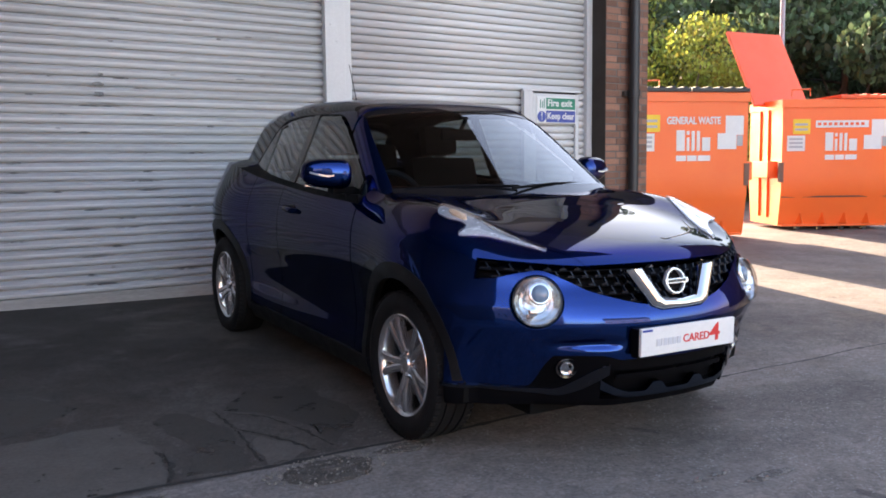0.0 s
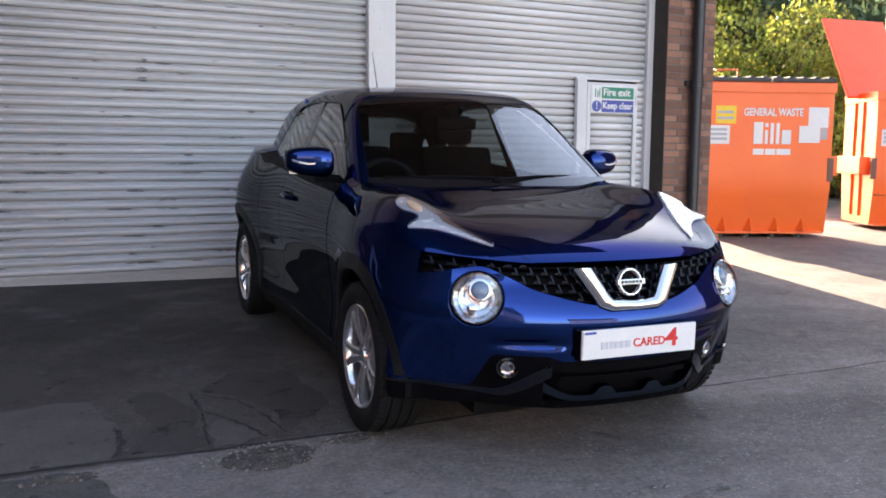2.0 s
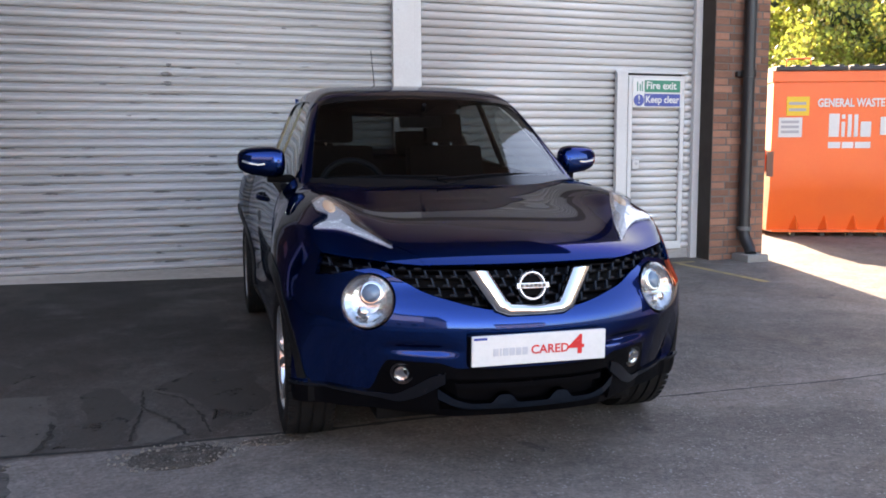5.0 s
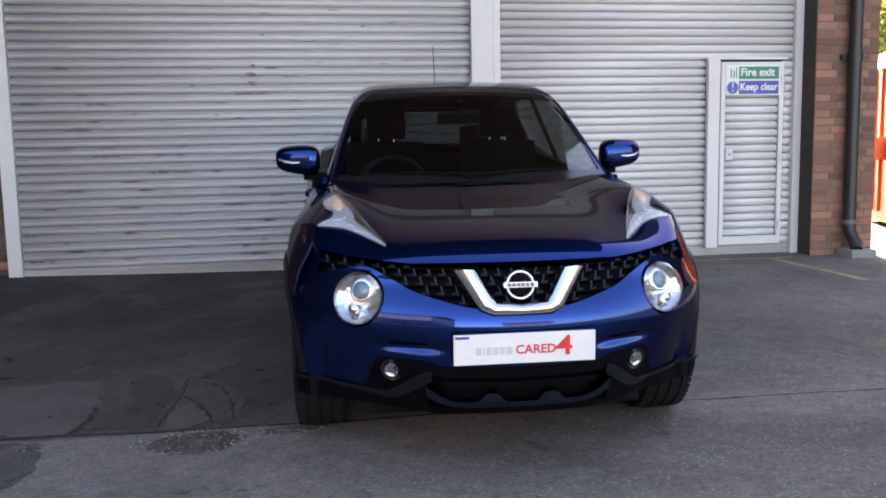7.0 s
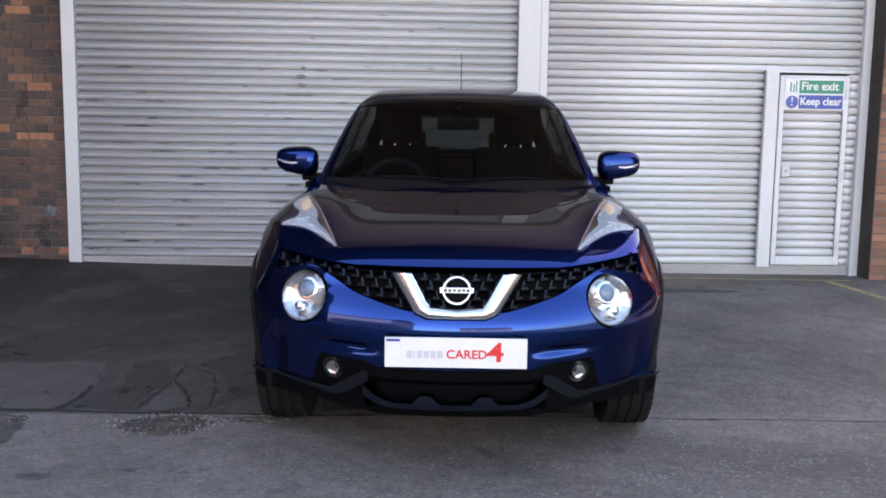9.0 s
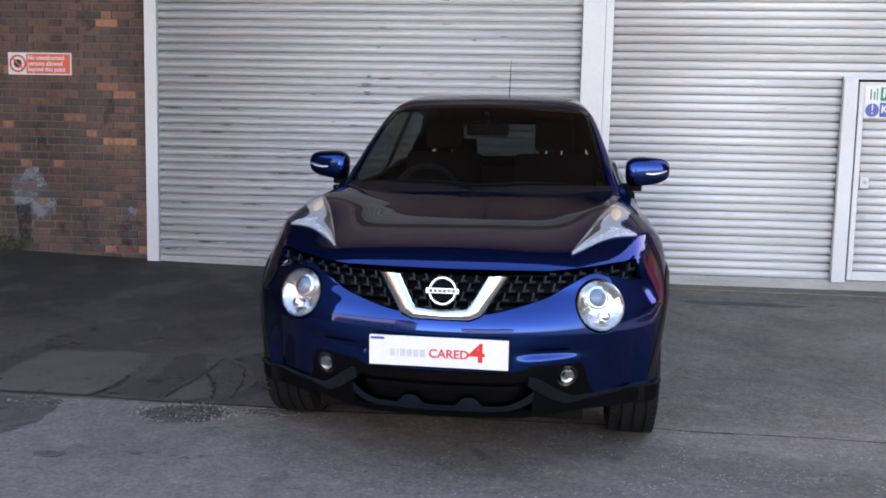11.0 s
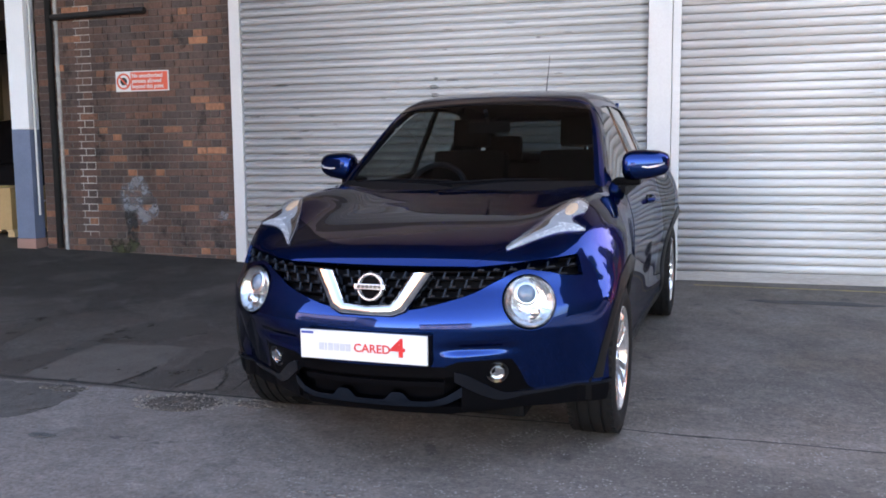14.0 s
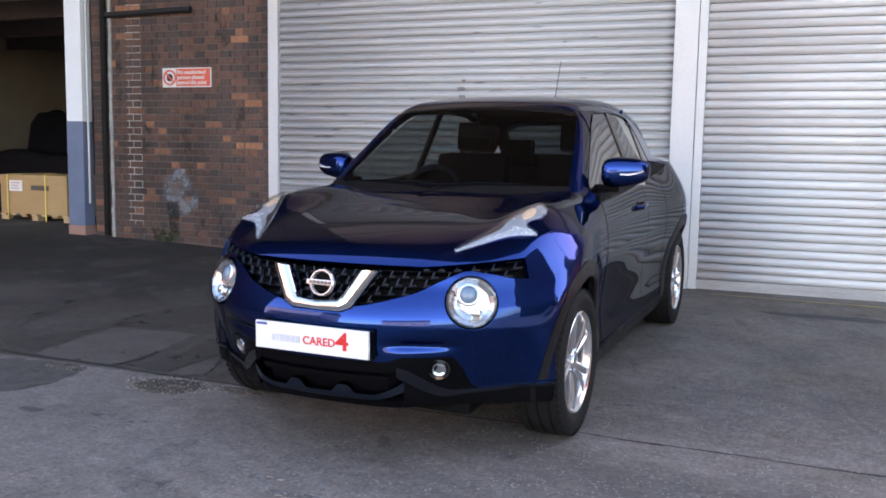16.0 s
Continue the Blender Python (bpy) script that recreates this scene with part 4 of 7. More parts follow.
def crate():
    """A cardboard crate strapped on a pallet."""
    m = Matrix.Translation((-3.62, 8.15, 0.262)) @ pose(0, 0, 0, 0, 0, -2)
    c = empty("cardboard_crate", m, "brown cardboard crate strapped on a wooden pallet", "crate")
    part("carton", boxed((-1.15, 0.0, 0.125), (0.0, 0.78, 0.62), 0.006), CARD, c)
    part("carton_lid", boxed((-1.158, -0.008, 0.52), (0.008, 0.788, 0.632), 0.004), CARD, c)
    part("label", boxed((-0.98, -0.0125, 0.42), (-0.75, -0.0085, 0.56)), LABEL_WHITE, c, "white label")
    for k, w in enumerate((0.16, 0.12, 0.14)):
        part("writing_bar", boxed((-0.95, -0.0155, 0.52 - k * 0.035), (-0.95 + w, -0.013, 0.535 - k * 0.035)), INK_GREY, c)
    part("print_bar", boxed((-0.60, -0.0125, 0.44), (-0.30, -0.0085, 0.50)), INK_BLACK, c)
    for k in range(2):
        part("hand_hole_print", boxed((0.009, 0.2 + k * 0.3, 0.44), (0.0125, 0.36 + k * 0.3, 0.46)), LABEL_WHITE, c)
    for x in (-1.02, -0.36):
        part("strap", boxed((x, -0.0165, 0.02), (x + 0.018, -0.013, 0.64)), STRAP, c)
        part("strap", boxed((x, -0.0165, 0.637), (x + 0.018, 0.795, 0.641)), STRAP, c)
    for y in (0.02, 0.34, 0.66):
        part("pallet_runner", boxed((-1.17, y, 0.0), (0.01, y + 0.1, 0.022), 0.002), PALLET, c)
        for x in (-1.17, -0.63, -0.09):
            part("pallet_block", boxed((x, y, 0.023), (x + 0.1, y + 0.1, 0.1), 0.002), PALLET, c)
    for k in range(7):
        part("pallet_board", boxed((-1.17 + k * 0.18, 0.0, 0.101), (-1.17 + k * 0.18 + 0.1, 0.78, 0.123), 0.002), PALLET, c)


crate()


def covered_heap(x, y, sx, sy, h, seed, label):
    """A machine under a black sheet: a sagging draped form."""
    n, verts, faces = 22, [], []
    for j in range(n + 1):
        for i in range(n + 1):
            u, v = i / n * 2 - 1, j / n * 2 - 1
            e = max(abs(u), abs(v))
            top = h * (1 - 0.12 * noise.noise(Vector((u * 1.6 + seed, v * 1.6, 0)))) * (1 if e < 0.78 else max(0.0, (1 - e) / 0.22) ** 0.5)
            verts.append((x + sx * u * (1 + 0.06 * noise.noise(Vector((v * 4, u, seed)))), y + sy * v, 0.262 + top))
    w = n + 1
    for j in range(n):
        for i in range(n):
            faces.append((j * w + i, j * w + i + 1, (j + 1) * w + i + 1, (j + 1) * w + i))
    tagged(mesh_part("covered_machine", verts, faces, BLACK_COVER, smooth=True), label, "cover")


def flat_blot(name, cx, cz, rx, rz, y, mat, label, seed, n=36):
    """A thin irregular skin on the wall: render, moss or a scuff."""
    rnd = random.Random(seed)
    verts, faces = [(cx, y - 0.004, cz)], []
    for r in (0.5, 1.0):
        for k in range(n):
            a = 2 * math.pi * k / n
            q = r * (0.72 + 0.45 * noise.noise(Vector((math.cos(a) * 1.5 + seed, math.sin(a) * 1.5, r * 0.2))) + 0.10 * rnd.random())
            verts.append((cx + rx * q * math.cos(a), y - (0.004 if r < 1 else 0.0), cz + rz * q * math.sin(a)))
    for k in range(n):
        j = (k + 1) % n
        faces += [(0, 1 + k, 1 + j), (1 + k, 1 + n + k, 1 + n + j, 1 + j)]
    return tagged(mesh_part(name, verts, faces, mat), label, "stain", kind="structure")


SMEAR = patchy(material("grey_render_smear", (0.27, 0.275, 0.31), 0.95, dark=(0.13, 0.125, 0.125), scale=9.0, fine=70, grain=0.4, bump=0.004, bump_scale=60, amount=0.9), 9.0, 0.4, 0.62)
MOSS = patchy(material("damp_moss", (0.045, 0.050, 0.018), 0.95, dark=(0.02, 0.018, 0.014), scale=12.0, bump=0.006, bump_scale=90, amount=1.0), 9.0, 0.34, 0.50)
SOOT = patchy(material("soot_stain", (0.030, 0.027, 0.026), 0.95, scale=9.0), 11.0, 0.4, 0.6)
SOOT_THIN = patchy(material("thin_soot_stain", (0.045, 0.040, 0.038), 0.95, scale=9.0), 9.0, 0.5, 0.8)
flat_blot("wall_smear", -1.42, 0.76, 0.25, 0.36, BRICK_FRONT - 0.009, SMEAR, "grey cement smear on the brick wall", 2)
flat_blot("wall_smear", -0.42, 0.62, 0.07, 0.08, BRICK_FRONT - 0.009, SMEAR, "small grey cement smear on the brick wall", 4)
flat_blot("wall_stain", -1.50, 0.50, 0.12, 0.26, BRICK_FRONT - 0.015, SOOT, "dark wet stain on the brick wall", 3)
flat_blot("wall_stain", -1.86, 1.55, 0.13, 0.50, BRICK_FRONT - 0.012, SOOT_THIN, "long sooty streak down the brick wall", 6)
for k, (x, z, rx, rz) in enumerate(((-2.22, 1.9, 0.06, 0.75), (-1.72, 2.2, 0.07, 0.55), (-1.28, 1.25, 0.10, 0.50), (-0.62, 1.5, 0.07, 0.62), (-0.30, 2.3, 0.06, 0.60), (-0.86, 2.5, 0.12, 0.30), (-0.48, 0.45, 0.22, 0.24))):
    flat_blot("wall_stain", x, z, rx, rz, BRICK_FRONT - 0.012, SOOT_THIN, "long sooty streak down the brick wall", 60 + k)
flat_blot("wall_stain", -1.02, 0.42, 0.30, 0.30, BRICK_FRONT - 0.012, SOOT_THIN, "sooty damp patch low on the brick wall", 8)
flat_blot("wall_moss", -1.62, 0.30, 0.26, 0.13, BRICK_FRONT - 0.018, MOSS, "damp green moss at the foot of the wall", 6)
SCUFF = material("scuffed_grey", (0.09, 0.088, 0.085), 0.8, dark=(0.36, 0.36, 0.36), scale=30.0, amount=0.8)
for x, z, rx, rz, k in ((1.92, 1.958, 0.030, 0.018, 1), (1.90, 1.883, 0.055, 0.026, 2), (1.91, 1.805, 0.055, 0.026, 3), (1.95, 0.42, 0.02, 0.015, 4), (2.9, 2.30, 0.03, 0.012, 5), (0.9, 1.55, 0.03, 0.010, 6)):
    flat_blot("shutter_scuff", x, z, rx, rz, WALL - 0.0175, SCUFF, "grey scuff on the shutter", k, 14)

rnd = random.Random(31)
GRIME_LINE = patchy(material("black_lath_grime", (0.07, 0.066, 0.062), 0.85, dark=(0.16, 0.155, 0.15), scale=20.0, amount=0.8), 14.0, 0.38, 0.6)
for k in range(64):
    lath = 0.118 + 0.09 + 0.075 * (int(24 * rnd.random() ** 1.5) + 0)
    x = -0.05 + 2.9 * rnd.random() ** 1.3
    flat_blot("shutter_grime", x, lath + 0.004, 0.05 + 0.16 * rnd.random(), 0.007 + 0.008 * rnd.random(), WALL - 0.003, GRIME_LINE, "black grime along a lath of the shutter", 40 + k, 16)
for k in range(22):
    flat_blot("shutter_scuff", -0.05 + 3.8 * rnd.random(), 1.4 + 1.7 * rnd.random(), 0.02 + 0.05 * rnd.random(), 0.004 + 0.004 * rnd.random(), WALL - 0.0165, SCUFF, "thin grey scuff on the shutter", 140 + k, 12)

covered_heap(-5.9, 11.2, 0.9, 0.8, 1.55, 1, "black sheeted machine standing in the dim bay")
covered_heap(-5.3, 9.8, 1.3, 0.6, 0.9, 5, "low black sheeted heap behind the crate")

# ---- waste bins ----
def waste_bin(m, label, black_lids=True, open_lid=False, title=True):
    """A steel front-loading bin, 1.8 m wide: tapered body, pressed foot gussets, side pockets, lids and stickers. Its front is at y = 0."""
    b = empty("waste_bin", m, label, "bin", "waste bins")
    W, D, H = 0.90, 1.35, 1.88
    bm = bmesh.new()
    ring = []
    for z, f, s in ((0.10, 0.10, 0.0), (0.62, 0.0, 0.0), (H, 0.0, 0.0)):
        ring.append([bm.verts.new(p) for p in ((-W + s, f, z), (W - s, f, z), (W - s, D - f, z), (-W + s, D - f, z))])
    for a, c in zip(ring, ring[1:]):
        for k in range(4):
            bm.faces.new((a[k], a[(k + 1) % 4], c[(k + 1) % 4], c[k]))
    bm.faces.new(ring[0][::-1])
    if not open_lid:
        bm.faces.new(ring[-1])
    bmesh.ops.subdivide_edges(bm, edges=bm.edges[:], cuts=5, use_grid_fill=True)
    rnd = random.Random(len(label))
    for v in bm.verts:
        if abs(v.co.y) < 0.12 and 0.2 < v.co.z < 1.7 and abs(v.co.x) < 0.85:
            v.co.y += 0.016 * noise.noise(Vector((v.co.x * 2.5, v.co.z * 2.5, rnd.random() * 0.1)))
    part("body", bm, BIN_ORANGE, b, smooth=True)
    part("rim", boxed((-W - 0.02, -0.025, H - 0.11), (W + 0.02, 0.0, H + 0.01), 0.006), BIN_ORANGE, b)
    for s in (-1, 1):
        part("rim", boxed((s * W, 0.0, H - 0.11) if s > 0 else (-W - 0.02, 0.0, H - 0.11), (s * W + 0.02, D, H + 0.01) if s > 0 else (-W, D, H + 0.01), 0.006), BIN_ORANGE, b)
        part("fork_pocket", boxed((s * (W + 0.004), 0.15, 0.78) if s > 0 else (-W - 0.17, 0.15, 0.78), (W + 0.17, D - 0.15, 1.02) if s > 0 else (-W - 0.004, D - 0.15, 1.02), 0.012), BIN_ORANGE, b, "steel fork pocket")
        part("side_rib", boxed((s * W if s > 0 else -W - 0.03, 0.5, 0.2), (s * W + 0.03 if s > 0 else -W, 0.56, H - 0.12), 0.004), BIN_ORANGE, b)
        part("side_rib", boxed((s * W if s > 0 else -W - 0.03, 0.85, 0.2), (s * W + 0.03 if s > 0 else -W, 0.91, H - 0.12), 0.004), BIN_ORANGE, b)
        part("corner_plate", boxed((s * W - 0.05, -0.012, 0.72), (s * W + 0.03, 0.03, 1.0), 0.004), material("scuffed_steel", (0.20, 0.10, 0.07), 0.6), b, "scuffed corner plate")
    for x in (-0.55, -0.18, 0.18, 0.55):
        g = bmesh.new()
        p = [g.verts.new(q) for q in ((x - 0.07, 0.10, 0.12), (x + 0.07, 0.10, 0.12), (x, 0.07, 0.30), (x, -0.03, 0.12))]
        for f in ((0, 1, 2), (0, 3, 1), (1, 3, 2), (0, 2, 3)):
            g.faces.new([p[k] for k in f])
        part("gusset", g, BIN_ORANGE, b)
        part("foot", boxed((x - 0.03, 0.12, 0.0), (x + 0.03, 0.22, 0.10), 0.003), BIN_BLACK, b)
    part("skid", boxed((-W + 0.05, 0.03, 0.085), (W - 0.05, D - 0.1, 0.11), 0.004), BIN_ORANGE, b)
    for s in (-1, 0):
        x0 = s * W + 0.01
        if open_lid and s == -1:
            continue
        lid = part("lid", boxed((x0, -0.06, H + 0.012), (x0 + W - 0.02, D + 0.03, H + 0.06), 0.012), BIN_BLACK if black_lids else BIN_RED, b, "black plastic lid" if black_lids else "red lid")
        for k in range(5):
            part("lid_rib", boxed((x0 + 0.05 + k * 0.18, -0.055, H + 0.061), (x0 + 0.11 + k * 0.18, D, H + 0.078), 0.006), BIN_BLACK if black_lids else BIN_RED, lid)
    part("lid_handle", tube([(-0.72, 0.1, H + 0.06), (-0.72, 0.1, H + 0.15), (-0.42, 0.1, H + 0.16), (-0.42, 0.1, H + 0.06)], 0.011), BIN_ORANGE, b, "bent orange bar", smooth=True)
    if open_lid:
        u, v = Vector((1.16, 0.52, 0.0)), Vector((-0.21, 0.80, 1.18))
        lid = bmesh.new()
        wdir = u.cross(v).normalized() * 0.045
        q = Vector((-1.15, 0.62, H - 0.06))
        c = [lid.verts.new(q + u * a + v * b + wdir * e) for e in (0, 1) for a, b in ((0, 0), (1, 0), (1, 1), (0, 1))]
        for f in ((0, 1, 2, 3), (7, 6, 5, 4), (0, 4, 5, 1), (1, 5, 6, 2), (2, 6, 7, 3), (3, 7, 4, 0)):
            lid.faces.new([c[k] for k in f])
        bmesh.ops.bevel(lid, geom=lid.edges[:], offset=0.008, segments=2, affect="EDGES")
        part("lid", lid, BIN_RED, b, "raised red lid")
        part("inside", boxed((-W + 0.02, 0.02, 0.5), (W - 0.02, D - 0.02, 0.52)), BIN_BLACK, b, "dark inside")
    up, y = pose(0, 0, 0, 90), -0.007
    part("sticker", boxed((-0.73, y, 1.40), (-0.45, 0.01, 1.61)), LABEL_YELLOW, b, "yellow sticker")
    for k in range(2):
        part("writing_bar", boxed((-0.70, y - 0.003, 1.52 - k * 0.07), (-0.49, y - 0.0005, 1.55 - k * 0.07)), INK_GREY, b)
    part("sticker", boxed((-0.82, y, 1.16), (-0.53, 0.01, 1.38)), LABEL_WHITE, b, "white notice")
    for k in range(3):
        part("writing_bar", boxed((-0.79, y - 0.003, 1.315 - k * 0.055), (-0.57, y - 0.0005, 1.345 - k * 0.055)), INK_GREY, b)
    part("sticker", boxed((0.55, y, 1.36), (0.83, 0.01, 1.60)), LABEL_WHITE, b, "white notice")
    part("sticker", boxed((0.43, y - 0.003, 1.18), (0.72, 0.01, 1.38)), LABEL_WHITE, b, "white notice")
    part("sticker", boxed((0.73, y, 1.22), (0.82, 0.01, 1.355)), LABEL_GREY, b, "grey label")
    if title:
        lettering("writing", "GENERAL WASTE", 0.125, LABEL_WHITE, Matrix.Translation((-0.35, y - 0.002, 1.535)) @ up, b, squeeze=0.84, bold=0.004)
    else:
        part("writing_bar", boxed((-0.36, y, 1.49), (0.50, 0.01, 1.59)), LABEL_WHITE, b, "white lettering strip")
        for k in range(9):
            part("writing_bar", boxed((-0.33 + k * 0.088, y - 0.003, 1.52), (-0.275 + k * 0.088, y - 0.0005, 1.56)), BIN_RED, b)
    # the firm's mark as plain shapes
    for x, w, z0, z1 in ((-0.20, 0.13, 1.16, 1.42), (-0.045, 0.045, 1.16, 1.33), (-0.045, 0.045, 1.36, 1.41), (0.03, 0.05, 1.16, 1.41), (0.11, 0.05, 1.16, 1.41), (0.19, 0.13, 1.16, 1.33)):
        part("mark", boxed((x, y, z0), (x + w, 0.01, z1), 0.012), LABEL_WHITE, b)
    for x, w in ((-0.20, 0.15), (-0.03, 0.14), (0.13, 0.19)):
        part("writing_bar", boxed((x, y, 1.035), (x + w, 0.01, 1.105)), LABEL_WHITE, b)
    return b


waste_bin(Matrix.Translation((10.10, 8.52, 0.06)) @ pose(0, 0, 0, 0, 0, -23) @ Matrix.Diagonal((1, 1, 1.13, 1)), "orange steel waste bin with black plastic lids")
waste_bin(Matrix.Translation((13.42, 8.34, 0.06)) @ pose(0, 0, 0, 0, 0, -32) @ Matrix.Diagonal((1, 1, 1.13, 1)), "orange steel waste bin with one red lid raised", False, True, False)

# ---- lamp post and trees ----
lp = empty("lamp_post", Matrix.Translation((15.6, 10.95, 0.05)), "plain grey steel lamp post behind the bins", "lamp post")
part("pole", rod(bmesh.new(), (0, 0, 0), (0, 0, 8), 0.055, 16, 0.04), POLE_GREY, lp, smooth=True)
part("arm", tube([(0, 0, 7.9), (0.1, 0.1, 8.15), (0.5, 0.4, 8.25)], 0.03), POLE_GREY, lp, smooth=True)
part("lamp_head", boxed((0.4, 0.3, 8.2), (0.95, 0.55, 8.3), 0.03), POLE_GREY, lp)


def tree(x, y, height, spread, leaves, mat, seed, label, low=0.15, size=0.10, name="tree"):
    """Trunk, limbs and a crown of many small leaves gathered in uneven clumps."""
    rnd = random.Random(seed)
    t = empty(name, Matrix.Translation((x, y, 0.05)), label, "tree", "trees behind the yard")
    bm = bmesh.new()
    rod(bm, (0, 0, 0), (0.1, 0.05, height * 0.5), 0.16, 9, 0.09)
    clumps = []
    for k in range(26):
        a, r = rnd.random() * 2 * math.pi, spread * math.sqrt(rnd.random())
        h = height * (low + (1 - low) * rnd.random() * (1 - 0.45 * (r / spread) ** 2))
        c = Vector((r * math.cos(a), r * math.sin(a), h))
        clumps.append((c, spread * (0.22 + 0.22 * rnd.random())))
        if k < 12:
            rod(bm, (0.05, 0.02, height * (0.15 + 0.3 * rnd.random())), c, 0.045, 6, 0.012)
    part("trunk", bm, BARK, t, "rough brown trunk and limbs", smooth=True)
    verts, faces = [], []
    for _ in range(leaves):
        c, r = clumps[int(rnd.random() * len(clumps))]
        d = Vector((rnd.gauss(0, 1), rnd.gauss(0, 1), rnd.gauss(0, 1))).normalized() * r * (0.45 + 0.6 * rnd.random() ** 0.6)
        p = c + Vector((d.x, d.y, d.z * 0.75))
        if p.z < 0.1:
            continue
        q = Euler((rnd.random() * 6.3, rnd.random() * 6.3, rnd.random() * 6.3)).to_matrix()
        s, o = size * (0.6 + 0.8 * rnd.random()), len(verts)
        for u, v, w in ((-0.5, 0, 0), (0, -0.32, 0.06), (0.55, 0, 0.1), (0, 0.32, 0.06)):
            verts.append(p + q @ Vector((u * s, v * s, w * s)))
        faces += [(o, o + 1, o + 2), (o, o + 2, o + 3)]
    mesh_part("crown", verts, faces, mat, t)
    return t


tree(17.6, 15.4, 4.6, 2.3, 22000, LEAF_BRIGHT, 1, "sunlit yellow-green bush behind the bins", 0.1, 0.105)
tree(20.6, 17.6, 5.4, 2.6, 20000, LEAF_BRIGHT, 2, "sunlit green bush behind the bins", 0.1, 0.115)
tree(19.5, 20.0, 7.5, 3.0, 20000, LEAF_BRIGHT, 3, "tall sunlit green bush behind the bins", 0.1, 0.14)
for k, (x, y, h, s, n) in enumerate(((23.5, 14.5, 7.4, 3.2, 30000), (26.5, 11.5, 7.6, 3.4, 30000), (27.0, 19.0, 9.0, 4.0, 30000), (31.0, 15.0, 9.5, 4.3, 26000),
                                  (25.0, 25.5, 10.5, 4.6, 17000), (31.5, 21.5, 11.5, 4.8, 17000), (36.0, 17.5, 12.0, 5.0, 17000), (34.0, 10.5, 10.5, 4.8, 17000),
                                  (38.0, 25.0, 13.5, 5.6, 17000), (30.5, 30.0, 13.0, 5.2, 17000), (22.0, 21.0, 8.2, 3.3, 12000))):
    tree(x, y, h, s, n, LEAF_DARK, 20 + k, "dark green broadleaf tree behind the yard", 0.02, 0.15 + 0.0075 * s * s)

# ---- what the car mirrors behind the camera ----
def far_house(x0, x1, y, h, label):
    b = empty("house", Matrix.Translation((0, 0, 0)), label, "house", "houses across the yard")
    part("wall", boxed((x0, y - 7, 0), (x1, y, h)), FAR_BRICK, b)
    r = bmesh.new()
    p = [r.verts.new(q) for q in ((x0 - 0.3, y + 0.4, h), (x1 + 0.3, y + 0.4, h), (x1 + 0.3, y - 7.4, h), (x0 - 0.3, y - 7.4, h), (x0 - 0.3, y - 3.5, h + 2.2), (x1 + 0.3, y - 3.5, h + 2.2))]
    for f in ((0, 1, 5, 4), (2, 3, 4, 5), (1, 2, 5), (3, 0, 4), (0, 3, 2, 1)):
        r.faces.new([p[k] for k in f])
    part("roof", r, FAR_ROOF, b)
    n = int((x1 - x0) / 2.6)
    for k in range(n):
        cx = x0 + (k + 0.5) * (x1 - x0) / n
        w = part("window", boxed((cx - 0.55, y + 0.005, 1.0), (cx + 0.55, y + 0.05, 2.3), 0.01), STEEL_WHITE, b)
        part("pane", boxed((cx - 0.48, y + 0.052, 1.07), (cx + 0.48, y + 0.06, 2.23)), INK_BLACK, w)


far_house(-30, -4.8, -9.5, 6.8, "low brick building across the yard")
far_house(2.6, 13, -22, 4.2, "low brick building across the yard")

# ---- the car ----
# Car axes: x across, y from nose to tail, z up; front wheels at y = 0.89, rear wheels at y = 3.49.
BLUE = material("blue_car_paint", (0.0, 0.028, 0.155), 0.06, metal=1.0, dark=(0.0, 0.024, 0.132), scale=1.0, fine=900, grain=0.06, coat=0.6, rough_vary=0.02, amount=0.3, edge=(0.015, 0.018, 0.085))
BLUE.node_tree.nodes["Principled BSDF"].inputs["Coat IOR"].default_value = 1.42


def flake_layer(ma, share, rough):
    """Mixes a share of softer metal flakes into a glossy paint."""
    nt, n = ma.node_tree, ma.node_tree.nodes
    gloss, soft, mx = n["Principled BSDF"], n.new("ShaderNodeBsdfPrincipled"), n.new("ShaderNodeMixShader")
    for key in ("Metallic", "Specular Tint", "Coat Weight", "Coat Roughness", "Coat IOR"):
        soft.inputs[key].default_value = gloss.inputs[key].default_value
    soft.inputs["Roughness"].default_value = rough
    soft.inputs["Specular Tint"].default_value = (0.0, 0.01, 0.12, 1)
    nt.links.new(gloss.inputs["Base Color"].links[0].from_socket, soft.inputs["Base Color"])
    mx.inputs["Fac"].default_value = share
    nt.links.new(gloss.outputs["BSDF"], mx.inputs[1])
    nt.links.new(soft.outputs["BSDF"], mx.inputs[2])
    nt.links.new(mx.outputs["Shader"], n["Material Output"].inputs["Surface"])


flake_layer(BLUE, 0.23, 0.5)
TRIM = material("black_plastic_trim", (0.003, 0.003, 0.004), 0.5, spec=0.04, scale=12.0, fine=400, grain=0.2, bump=0.0003, bump_scale=900)
ARCH_TRIM = material("grained_black_moulding", (0.009, 0.009, 0.010), 0.45, spec=0.22, scale=12.0, fine=400, grain=0.2, bump=0.0003, bump_scale=900)
GLOSS_BLACK = material("gloss_black", (0.008, 0.008, 0.009), 0.12, amount=0.2)
GRILLE_GREY = material("grille_grey_plastic", (0.008, 0.012, 0.020), 0.38, spec=0.22, amount=0.2)
SILVER_TRIM = material("satin_blue_silver_trim", (0.055, 0.072, 0.10), 0.2, metal=1.0, amount=0.2)
SATIN = material("bright_trim_chrome", (0.70, 0.71, 0.72), 0.05, metal=1.0, amount=0.05, rough_vary=0.03)
BADGE = material("satin_badge_chrome", (0.66, 0.67, 0.69), 0.25, metal=0.7, amount=0.05)
CHROME = material("chrome", (0.82, 0.83, 0.85), 0.06, metal=1.0, amount=0.05, rough_vary=0.02)
